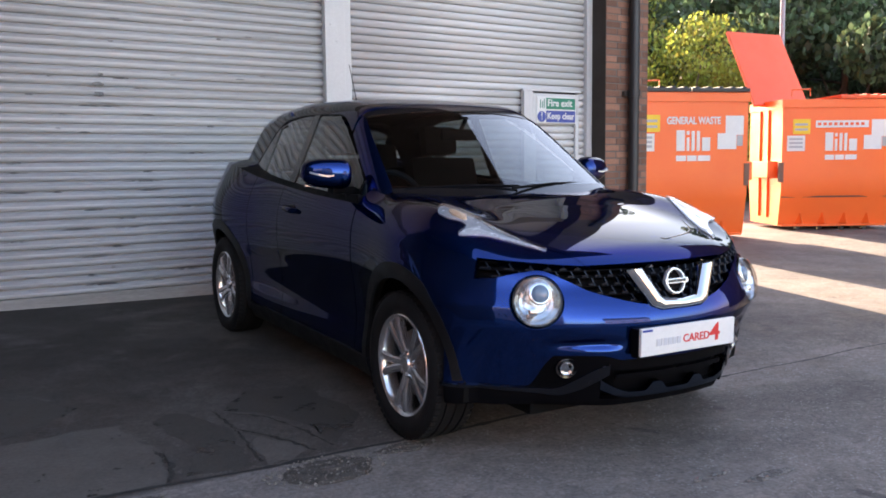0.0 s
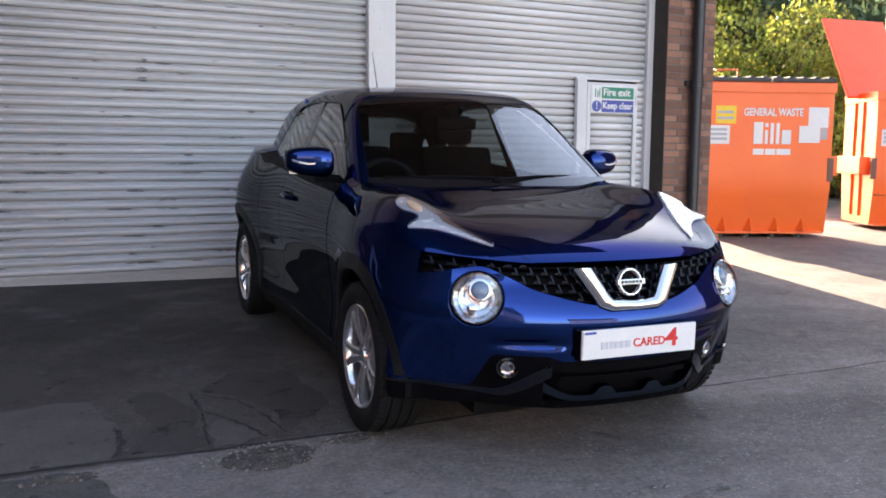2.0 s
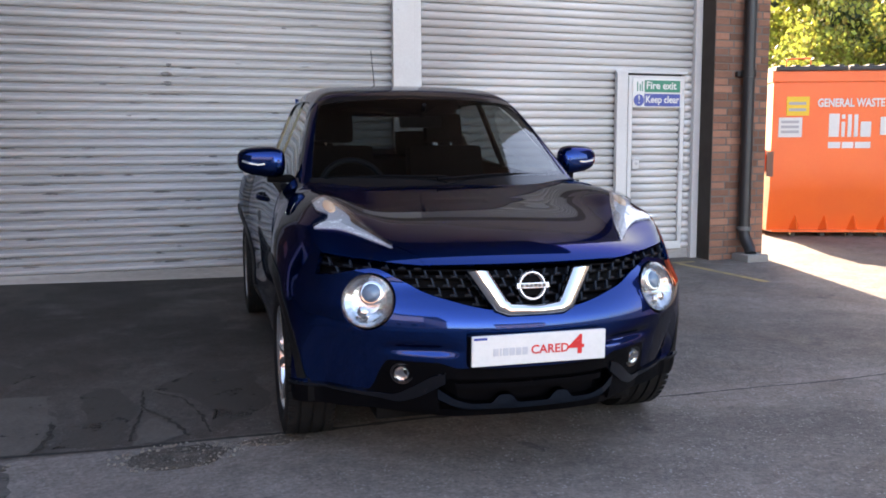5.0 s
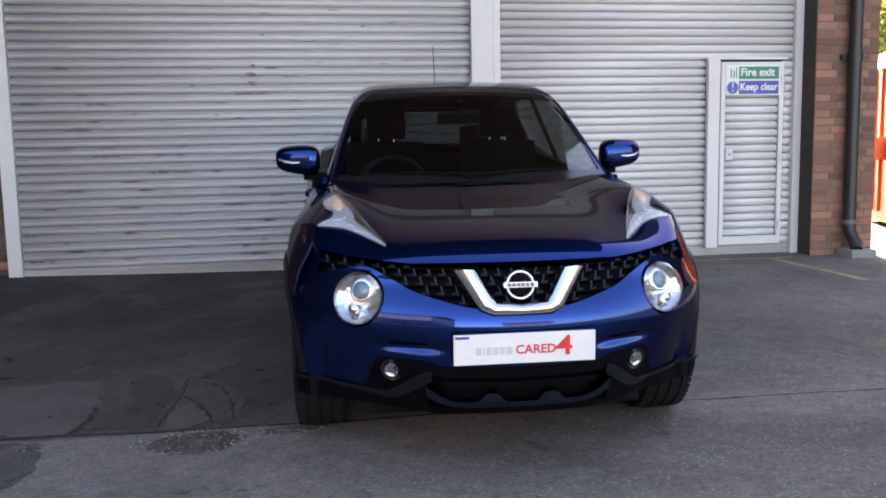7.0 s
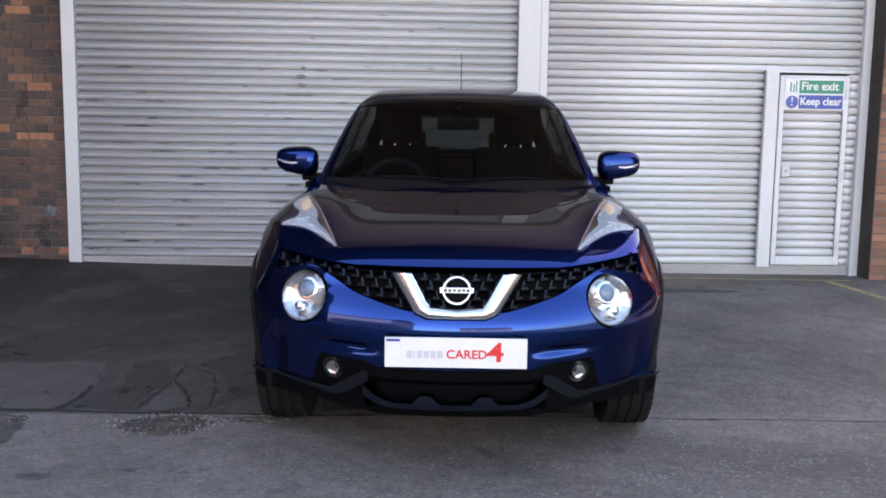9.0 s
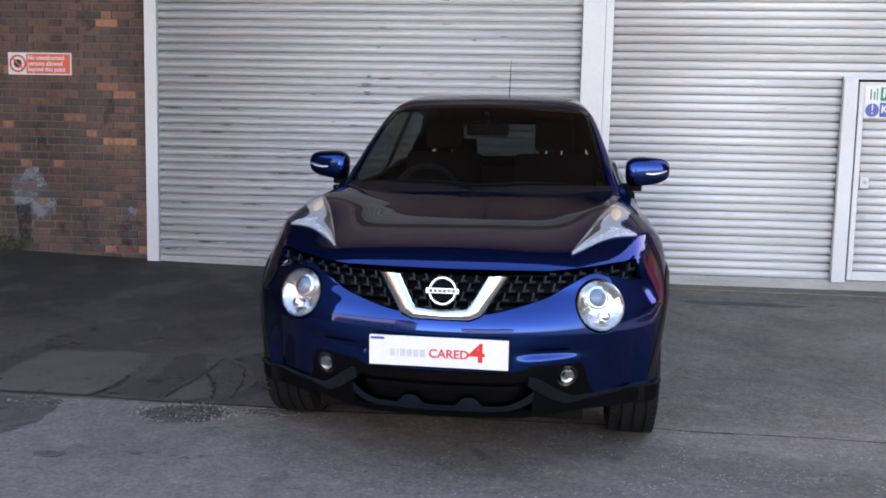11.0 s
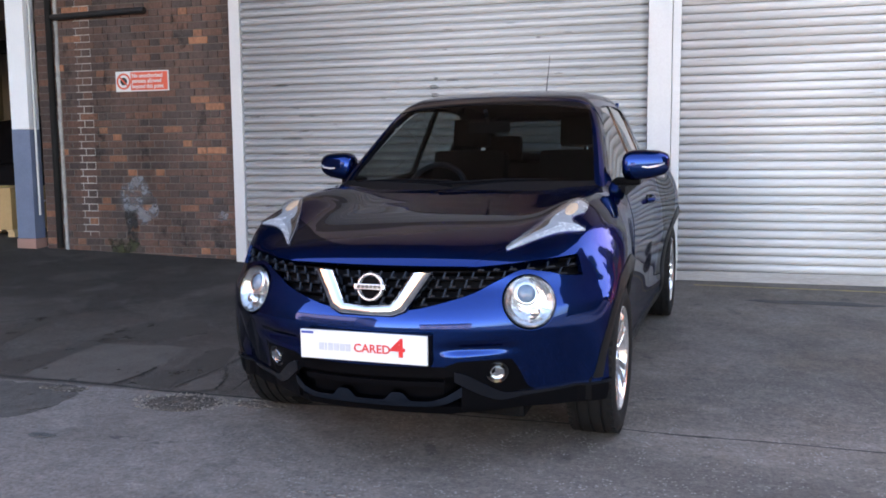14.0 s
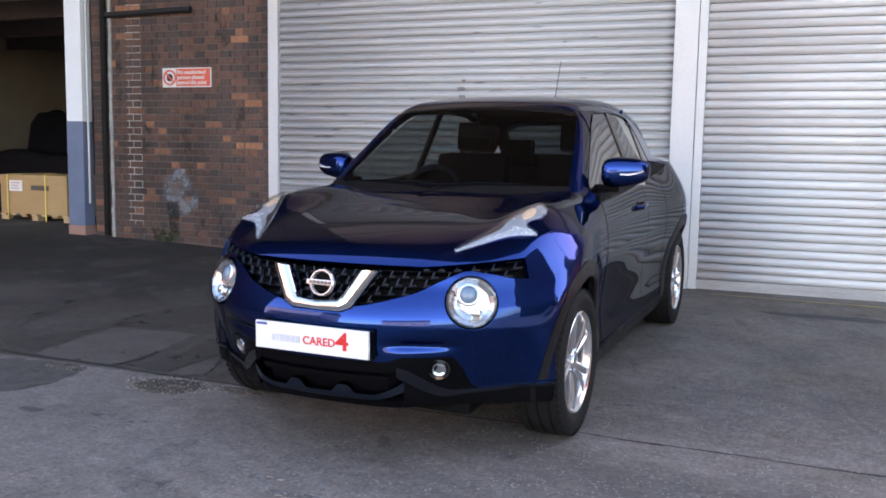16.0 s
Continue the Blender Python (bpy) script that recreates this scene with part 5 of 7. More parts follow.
ALLOY = material("silver_alloy", (0.80, 0.80, 0.81), 0.2, metal=0.9, amount=0.2)
RUBBER = material("tyre_rubber", (0.007, 0.007, 0.008), 0.75, spec=0.2, dark=(0.014, 0.0135, 0.013), scale=9.0, bump=0.0005, bump_scale=300)
SEAT_CLOTH = material("dark_seat_cloth", (0.004, 0.004, 0.0045), 0.85, spec=0.08, bump=0.0005, bump_scale=400)
DASH = material("dark_dash_plastic", (0.004, 0.004, 0.0045), 0.7, spec=0.1)
SCREEN_GLASS = clear_glass("windscreen_glass", (0.32, 0.36, 0.355))
SIDE_GLASS = clear_glass("side_glass", (0.52, 0.56, 0.55))
REAR_GLASS = clear_glass("privacy_glass", (0.17, 0.19, 0.19))
LAMP_GLASS = clear_glass("lamp_cover", (0.93, 0.94, 0.95))
AMBER = material("amber_lens", (0.80, 0.50, 0.30), 0.2, scale=60.0, dark=(0.74, 0.60, 0.48), amount=0.6)
LAMP_SILVER = material("lamp_silver_housing", (0.66, 0.69, 0.73), 0.22, metal=0.5, scale=30.0, dark=(0.40, 0.43, 0.48), amount=0.6)
REFLECTOR = material("lamp_reflector_chrome", (0.58, 0.60, 0.62), 0.06, metal=1.0, scale=40.0, amount=0.1, bump=0.004, bump_scale=30, rough_vary=0.02)
DISC = material("brake_disc", (0.20, 0.18, 0.17), 0.45, metal=0.8)

w_side = curve((0.10, 0.72), (0.2, 0.785), (0.30, 0.812), (0.45, 0.800), (0.60, 0.812), (0.76, 0.832), (0.90, 0.826), (1.0, 0.800), (1.08, 0.768), (1.25, 0.69), (1.5, 0.5))
w_flare = curve((0.15, 0.9), (0.30, 1.15), (0.45, 1.15), (0.75, 1.0), (0.95, 0.6), (1.15, 0.0))
w_haunch = curve((0.15, 0.25), (0.5, 1.0), (0.9, 1.0), (1.08, 0.75), (1.3, 0.1))
nose_p = curve((0.12, 0.26), (0.18, 0.155), (0.25, 0.095), (0.36, 0.068), (0.46, 0.057), (0.53, 0.050), (0.575, 0.0485), (0.61, 0.054), (0.65, 0.071), (0.69, 0.096), (0.73, 0.125), (0.80, 0.158), (0.86, 0.21), (0.95, 0.34), (1.1, 0.6))
bonnet_z = curve((0.05, 0.76), (0.12, 0.812), (0.2, 0.852), (0.3, 0.887), (0.5, 0.940), (0.8, 0.998), (1.1, 1.051), (1.35, 1.092), (1.6, 1.2), (2.0, 1.32), (4.2, 1.35))
bonnet_crown = curve((0.1, 0.20), (0.3, 0.15), (0.5, 0.10), (0.9, 0.07), (1.4, 0.08))
wing_crest = curve((0.3, -0.02), (0.5, 0.005), (0.7, 0.045), (0.87, 0.062), (1.1, 0.045), (1.4, 0.015), (1.6, 0.0))


LIFT = 0.024                    # the nose stands this much higher than its outlines say


def half_width(y, z):
    w = w_side(z) + 0.055 * np.exp(-((y - 0.88) / np.where(y < 0.88, 0.60, 0.36)) ** 2) * w_flare(z) + 0.075 * np.exp(-((y - 3.48) / 0.50) ** 2) * w_haunch(z)
    w = w - 0.13 * np.clip(0.585 - z, 0, 0.26) * np.exp(-((y - 0.15) / 0.20) ** 2)
    return w * 1.018 - 0.14 * np.clip((y - 3.45) / 0.8, 0, 1) ** 2


def nose(ax, z):
    back = (nose_p(z) - 0.05) * (1 - 0.62 * np.clip(ax / 0.74, 0, 1) ** 2)
    tuck = 0.38 * np.clip(0.575 - z, 0, 0.26) * np.clip((ax - 0.30) / 0.25, 0, 1) * np.clip((0.86 - ax) / 0.12, 0, 1)
    dent = 0.020 * np.exp(-((ax - 0.42) / 0.13) ** 4) * np.exp(-((z - 0.505) / 0.022) ** 2)
    square = 0.30 + 0.5 * np.clip((z - 0.66) / 0.25, 0, 1)
    return 0.05 + back + 0.45 * ax**2 + square * ax**6 + dent + tuck


def body(p):
    ax, y = np.abs(p[..., 0]), p[..., 1]
    z = p[..., 2] - LIFT * np.clip(1 - y / 0.9, 0, 1)
    top = bonnet_z(y) - bonnet_crown(y) * ax**2 + wing_crest(y) * np.exp(-((ax - 0.67) / 0.15) ** 2)
    f = smax(ax - half_width(y, z), z - top, 0.11)
    f = smax(f, nose(ax, z) - y, 0.05)
    return smax(f, y - (4.18 - 0.30 * ax**2 - 0.25 * np.clip(z - 0.9, 0, 1)), 0.12)


cab_w = curve((1.2, 0.70), (1.5, 0.735), (2.0, 0.755), (2.7, 0.755), (3.2, 0.735), (3.6, 0.70), (4.0, 0.65))
roof_z = curve((1.5, 1.40), (1.75, 1.495), (2.0, 1.548), (2.4, 1.582), (2.9, 1.580), (3.4, 1.540), (3.9, 1.46))


def cabin(p):
    ax, y, z = np.abs(p[..., 0]), p[..., 1], p[..., 2]
    f = smax(ax - (cab_w(y) - 0.43 * (z - 1.05)), z - (roof_z(y) - 0.08 * ax**2), 0.10)
    f = smax(f, (1.19 + 0.33 * ax**2 + (z - 1.075) * 1.52 - y) * 0.55, 0.035)
    return smax(f, (y - (4.0 - (z - 1.0) * 0.6 - 0.3 * ax**2)) * 0.85, 0.06)


def cast(field, o, d, reach=2.5):
    """Where rays from inside leave the field's surface, and its normals there."""
    o, d = np.broadcast_arrays(np.asarray(o, float), np.asarray(d, float))
    d = d / np.linalg.norm(d, axis=-1, keepdims=True)
    lo, hi = np.zeros(o.shape[:-1]), np.full(o.shape[:-1], reach)
    steps = np.linspace(0, reach, 126)
    found = np.zeros(o.shape[:-1], bool)
    for a, b in zip(steps, steps[1:]):
        out = field(o + d * b) > 0
        first = out & ~found
        lo, hi = np.where(first, a, lo), np.where(first, b, hi)
        found |= out
    for _ in range(22):
        mid = (lo + hi) / 2
        out = field(o + d * mid[..., None]) > 0
        lo, hi = np.where(out, lo, mid), np.where(out, mid, hi)
    p = o + d * hi[..., None]
    return p, slope(field, p)


def slope(field, p):
    e = 1e-3
    g = np.stack([field(p + e * np.eye(3)[k]) - field(p - e * np.eye(3)[k]) for k in range(3)], -1)
    return g / np.maximum(np.linalg.norm(g, axis=-1, keepdims=True), 1e-9)


def panel(name, p, n, mat, parent, label="", offset=0.0, skirt=0.014, mirror=True, hole=None):
    """A curved panel from a grid of points and normals, its rim turned inwards; with its twin on the other side."""
    p = p + n * offset
    rows, cols = p.shape[:2]
    made = []
    for side in ((1, -1) if mirror else (1,)):
        s = np.array([side, 1, 1.0])
        verts, norms = list((p * s).reshape(-1, 3)), list((n * s).reshape(-1, 3))
        faces = []
        for j in range(rows - 1):
            for i in range(cols - 1):
                if hole and hole((p[j, i] + p[j + 1, i + 1]) / 2):
                    continue
                faces.append((j * cols + i, j * cols + i + 1, (j + 1) * cols + i + 1, (j + 1) * cols + i))
        a, b, c = (np.array(verts[k]) for k in faces[len(faces) // 2][:3])
        flip = np.dot(np.cross(b - a, c - a), norms[faces[len(faces) // 2][0]]) < 0
        if skirt:
            rim = [i for i in range(cols)] + [j * cols + cols - 1 for j in range(1, rows)] + [(rows - 1) * cols + i for i in range(cols - 2, -1, -1)] + [j * cols for j in range(rows - 2, 0, -1)]
            base = len(verts)
            for k in rim:
                verts += [verts[k], verts[k] - norms[k] * skirt]
                norms += [np.zeros(3), np.zeros(3)]
            m = len(rim)
            faces += [(base + 2 * k, base + 2 * k + 1, base + 2 * ((k + 1) % m) + 1, base + 2 * ((k + 1) % m)) for k in range(m)]
        if flip:
            faces = [f[::-1] for f in faces]
        made.append(mesh_part(name, verts, faces, mat, parent, label, True, norms))
    return made


def ruled(lo, hi, nu, nv, fade=None):
    """Parameter grids: u along 0..1, v from lo(u) to hi(u)."""
    u = np.linspace(0, 1, nu) if fade is None else fade
    v = np.linspace(0, 1, nv)
    return np.broadcast_to(u, (nv, len(u))), lo(u) + (hi(u) - lo(u)) * v[:, None]


def wrap(x0, z):
    """Points of the front by nominal half-width x0 and height z."""
    x0, z = np.broadcast_arrays(np.asarray(x0, float), np.asarray(z, float))
    phi = np.arctan2(x0, 0.88 - 0.45 * x0**2 - 0.85 * x0**6)
    z = z + LIFT * 0.92
    zero = np.zeros_like(z)
    return cast(body, np.stack([zero, zero + 0.95, z], -1), np.stack([np.sin(phi), -np.cos(phi), zero], -1))


def flank(y, z, field=body):
    y, z = np.broadcast_arrays(np.asarray(y, float), np.asarray(z, float))
    zero = np.zeros_like(z)
    return cast(field, np.stack([zero, y, z], -1), np.stack([zero + 1, zero, zero], -1))


def over(y, ang, field=body, z0=0.45):
    y, ang = np.broadcast_arrays(np.asarray(y, float), np.asarray(ang, float))
    zero = np.zeros_like(y)
    return cast(field, np.stack([zero, y, zero + z0], -1), np.stack([np.cos(ang), zero, np.sin(ang)], -1))


def above(x, y, field=body):
    x, y = np.broadcast_arrays(np.asarray(x, float), np.asarray(y, float))
    zero = np.zeros_like(y)
    return cast(field, np.stack([x, y, zero + 0.4], -1), np.stack([zero, zero, zero + 1], -1))


car = empty("car", Matrix.Translation((3.045, 2.47, -0.022)) @ pose(0, 0, 0, 1.5, 0, -3.3), "dark blue compact crossover car, parked nose outwards", "car")

# -- front: bands between outlines given by half-width --
dark_top = curve((0.0, 0.437), (0.28, 0.437), (0.36, 0.455), (0.53, 0.455), (0.56, 0.42), (0.61, 0.325), (0.66, 0.312), (0.85, 0.318))
grille_low = curve((0.0, 0.640), (0.10, 0.640), (0.14, 0.648), (0.22, 0.662), (0.32, 0.686), (0.42, 0.716), (0.50, 0.756), (0.586, 0.79), (0.66, 0.778), (0.70, 0.762), (0.745, 0.754))
grille_top = curve((0.0, 0.796), (0.25, 0.800), (0.5, 0.812), (0.68, 0.828), (0.745, 0.836))
nose_top = curve((0.0, 0.80), (0.36, 0.812), (0.40, 0.822), (0.48, 0.866), (0.6, 0.884), (0.745, 0.912), (0.85, 0.93))


def band(name, xa, xb, lo, hi, nu, nv, mat, label="", offset=0.0, skirt=0.014, parent=None, mirror=True, hole=None):
    u, z = ruled(lambda t: lo(xa + (xb - xa) * t), lambda t: hi(xa + (xb - xa) * t), nu, nv)
    p, n = wrap(xa + (xb - xa) * u, z)
    return panel(name, p, n, mat, parent or car, label, offset, skirt, mirror, hole)


def level(z):
    return lambda x: np.zeros_like(np.asarray(x, float)) + z


LAMP_X, LAMP_Z = 0.588, 0.676


def facing(x0, z, toward=0.55):
    """A frame on the front's surface whose -y looks out."""
    p, n = wrap(np.array([abs(x0)]), np.array([z]))
    sgn = np.array([1 if x0 >= 0 else -1, 1, 1])
    p, n = p[0] * sgn, n[0] * sgn
    d = (Vector(n) * (1 - toward) + Vector((0, -1, 0)) * toward).normalized()
    return Matrix.Translation(p) @ d.to_track_quat("-Y", "Z").to_matrix().to_4x4()


lamp_frame = facing(LAMP_X, LAMP_Z, 0.28)
lamp_at, lamp_way = np.array(lamp_frame.translation), -np.array(lamp_frame.col[1][:3])


def in_lamp(q):
    """Whether a point of the front lies within the round opening of the headlight."""
    d = q - lamp_at
    return np.linalg.norm(d - np.dot(d, lamp_way) * lamp_way) < 0.112


band("front_bumper", 0.0, 0.745, dark_top, grille_low, 110, 60, BLUE, skirt=0.05, hole=in_lamp)
band("bumper_corner", 0.745, 0.792, dark_top, nose_top, 12, 50, BLUE, skirt=0.02)
band("nose_strip", 0.40, 0.745, grille_top, nose_top, 36, 10, BLUE, skirt=0.04)
band("grille_back", 0.0, 0.755, lambda x: grille_low(x) - 0.015, lambda x: grille_top(x) + 0.012, 60, 10, TRIM, offset=-0.045, skirt=0)
band("lower_bumper", 0.36, 0.792, lambda x: 0.252 - 0.02 * np.clip((np.asarray(x) - 0.4) / 0.3, 0, 1), dark_top, 40, 20, TRIM, "matt black lower bumper")
band("lower_bumper", 0.0, 0.36, lambda x: 0.395 + 0 * x, dark_top, 30, 8, TRIM, "matt black lower bumper")
band("air_intake", 0.0, 0.42, level(0.24), level(0.41), 30, 8, TRIM, offset=-0.05, skirt=0)
band("intake_bar", 0.0, 0.30, level(0.350), level(0.372), 24, 4, TRIM, offset=-0.012)


def skid_top(x):
    x = np.asarray(x, float)
    return 0.298 + 0.034 * np.exp(-((x - 0.112) / 0.040) ** 4) + 0.055 * np.clip((x - 0.235) / 0.125, 0, 1) ** 1.5


band("skid_plate", 0.0, 0.36, lambda x: 0.276 + 0.036 * np.clip((np.asarray(x) - 0.24) / 0.12, 0, 1) ** 1.5, skid_top, 50, 8, SILVER_TRIM, "blue-grey satin skid plate", offset=0.004, skirt=0.03)
band("splitter", 0.0, 0.79, lambda x: 0.234 - 0.01 * np.asarray(x), level(0.262), 40, 4, TRIM, offset=-0.012, skirt=0.03)
LIP = material("glossy_dark_lip", (0.005, 0.006, 0.009), 0.24, spec=0.3, amount=0.2)
lip_top = curve((0.33, 0.418), (0.37, 0.405), (0.45, 0.356), (0.52, 0.316), (0.6, 0.310), (0.7, 0.315), (0.80, 0.322))
lip_low = curve((0.33, 0.378), (0.37, 0.352), (0.45, 0.305), (0.52, 0.284), (0.6, 0.290), (0.7, 0.300), (0.80, 0.310))
band("corner_lip", 0.33, 0.795, lip_low, lip_top, 50, 6, LIP, "glossy dark lip under the fog lamp", offset=0.010, skirt=0.02)


def bars(name, cells, depth, mat, parent):
    """Grille bars: short curved strips (x0, z, x1, z1, half thickness) standing off the back."""
    verts, faces = [], []
    for x0, z0, x1, z1, t in cells:
        k = max(2, int(abs(x1 - x0) / 0.03) + 1)
        xs, zs = np.linspace(x0, x1, k), np.linspace(z0, z1, k)
        upright_bar = abs(z1 - z0) > abs(x1 - x0)
        a, n = wrap(np.abs(xs), zs)
        sgn = np.array([1 if x0 + x1 >= 0 else -1, 1, 1])
        a, n = a * sgn, n * sgn
        across = np.array([1.0, 0, 0]) if upright_bar else np.array([0, 0, 1.0])
        o = len(verts)
        for q, m in zip(a, n):
            verts += [q + across * t - m * 0.012, q - across * t - m * 0.012, q - across * t - m * (0.012 + depth), q + across * t - m * (0.012 + depth)]
        for i in range(k - 1):
            for c in range(4):
                faces.append((o + 4 * i + c, o + 4 * i + (c + 1) % 4, o + 4 * i + 4 + (c + 1) % 4, o + 4 * i + 4 + c))
        faces += [(o, o + 3, o + 2, o + 1), tuple(o + 4 * (k - 1) + c for c in range(4))]
    return mesh_part(name, verts, faces, mat, parent)


def grille_cells(side):
    out, rails = [], []
    for k in range(7):
        z = 0.640 + 0.031 * k
        xs = [x for x in np.arange(0.0, 0.745, 0.005) if grille_low(x) + 0.004 < z < grille_top(x) - 0.004]
        if len(xs) < 6:
            continue
        rails.append((side * xs[0], z, side * xs[-1], z, 0.0025))
        pitch = 0.056
        first = pitch * (0.25 + 0.5 * (k % 2))
        for x in np.arange(first, 0.74, pitch):
            top = min(z + 0.031, float(grille_top(x)) - 0.002)
            if xs[0] < x < xs[-1] and top - z > 0.009:
                out.append((side * x, z, side * (x + 0.013), top, 0.0035))
                out.append((side * x, z + 0.005, side * (x + 0.024), z + 0.005, 0.0050))
    return out, rails


for side in (1, -1):
    hooks, rails = grille_cells(side)
    tagged(bars("grille_mesh", hooks, 0.012, GRILLE_GREY, car), "dark grey hooked grille mesh")
    tagged(bars("grille_rail", rails, 0.03, TRIM, car), "black cross rail of the grille")


for side in (1, -1):
    rows = [(side * 0.548, 0.345 + 0.014 * k, side * (0.628 - 0.012 * k), 0.345 + 0.014 * k, 0.003) for k in range(4)]
    tagged(bars("fog_grille", rows, 0.0, GRILLE_GREY, car), "dark slats beside the fog lamp")


def chrome_v():
    """The chrome V: two slanted arms and a foot, one bent bar of trapezoid section on a gently curved plane."""
    path = [(-0.208, 0.792, 0.043), (-0.133, 0.670, 0.035), (-0.102, 0.651, 0.026), (0.0, 0.647, 0.021), (0.102, 0.651, 0.026), (0.133, 0.670, 0.035), (0.208, 0.792, 0.043)]
    q, _ = wrap(np.array([0.0, 0.0, 0.22]), np.array([0.614, 0.79, 0.70]))
    rise = 0.5 * (q[1][1] - q[0][1]) / (q[1][2] - q[0][2])
    bow = (q[2][1] - q[0][1] - 2 * rise * (q[2][2] - q[0][2])) / q[2][0] ** 2
    section = ((-1, -0.03), (-0.97, -0.004), (-0.80, 0.007), (-0.42, 0.0145), (0, 0.0175), (0.42, 0.0145), (0.80, 0.007), (0.97, -0.004), (1, -0.03))
    ring_n = len(section)
    verts, faces = [], []
    for i, (x, z, w) in enumerate(path):
        if i in (0, len(path) - 1):
            d = (1.0 if i else -1.0, 0.0)
        else:
            t0, t1 = Vector((x - path[i - 1][0], z - path[i - 1][1])).normalized(), Vector((path[i + 1][0] - x, path[i + 1][1] - z)).normalized()
            t = (t0 + t1).normalized()
            stretch = 1 / max(0.75, t.dot(t0))
            d = (t[1] * stretch, -t[0] * stretch)
        for e, out in section:
            px, pz = x + d[0] * w * e, z + LIFT * 0.92 + d[1] * w * e
            verts.append((px, q[0][1] + rise * (pz - q[0][2]) + bow * px * px - out, pz + out * rise))
    for i in range(len(path) - 1):
        for c in range(ring_n):
            faces.append((ring_n * i + c, ring_n * i + (c + 1) % ring_n, ring_n * i + ring_n + (c + 1) % ring_n, ring_n * i + ring_n + c))
    faces += [tuple(range(ring_n))[::-1], tuple(ring_n * (len(path) - 1) + c for c in range(ring_n))]
    bm = bmesh.new()
    vs = [bm.verts.new(v) for v in verts]
    for f in faces:
        bm.faces.new([vs[k] for k in f])
    part("chrome_trim", bm, SATIN, car, "chrome V trim round the badge", True)


chrome_v()
pc = wrap(np.array([0.0]), np.array([0.722]))[0][0]
tilt = Matrix.Translation((0, float(pc[1]) - 0.004, 0.753)) @ pose(0, 0, 0, -12) @ Matrix.Scale(0.93, 4)
bm = lathe([(-0.012, 0.047), (-0.019, 0.051), (-0.019, 0.056), (-0.012, 0.060), (0.0, 0.060), (0.0, 0.047)], "y", 40, closed=True)
bm.transform(tilt)
badge = part("badge", bm, BADGE, car, "round chrome badge", smooth=True)
part("badge_bar", boxed((-0.068, -0.025, -0.0115), (0.068, -0.004, 0.0115), 0.003, tilt), BADGE, badge)
for k in range(6):
    part("writing_bar", boxed((-0.0535 + k * 0.0185, -0.0268, -0.0065), (-0.039 + k * 0.0185, -0.0245, 0.0065), 0, tilt), DARK_STEEL, badge)
part("badge_back", boxed((-0.04, 0.0, -0.04), (0.04, 0.01, 0.04), 0.003, tilt), TRIM, badge)

# -- show plate --
plate = part("show_plate", boxed((-0.262, 0.016, 0.482), (0.262, 0.030, 0.594), 0.003), LABEL_WHITE, car, "white show plate with grey and red print")
part("plate_holder", boxed((-0.266, 0.0305, 0.474), (0.266, 0.070, 0.590), 0.004), TRIM, car)
part("plate_flash", boxed((-0.256, 0.0135, 0.580), (-0.205, 0.0157, 0.589)), BLUE_SIGN, plate, "small blue flash")
for k in range(6):
    w = 0.006 if k == 1 else 0.0195
    part("writing_bar", boxed((-0.181 + k * 0.0248 - (0.012 if k > 1 else 0), 0.0135, 0.5185), (-0.181 + k * 0.0248 - (0.012 if k > 1 else 0) + w, 0.0157, 0.5465)), INK_PALE, plate, "pale grey block of print")
lettering("writing", "CARED", 0.046, INK_RED, Matrix.Translation((-0.036, 0.0152, 0.5325)) @ pose(0, 0, 0, 90), plate, align="LEFT", squeeze=1.02, bold=0.0008)
lettering("writing", "4", 0.100, INK_RED, Matrix.Translation((0.115, 0.0152, 0.540)) @ pose(0, 0, 0, 90), plate, align="LEFT", squeeze=1.22, bold=0.002)

# -- lamps --
def turned(name, profile, m, mat, parent, n=44, label="", closed=False, flat=False):
    bm = lathe(profile, "y", n, closed=closed)
    bm.transform(m)
    return part(name, bm, mat, parent, label, not flat)


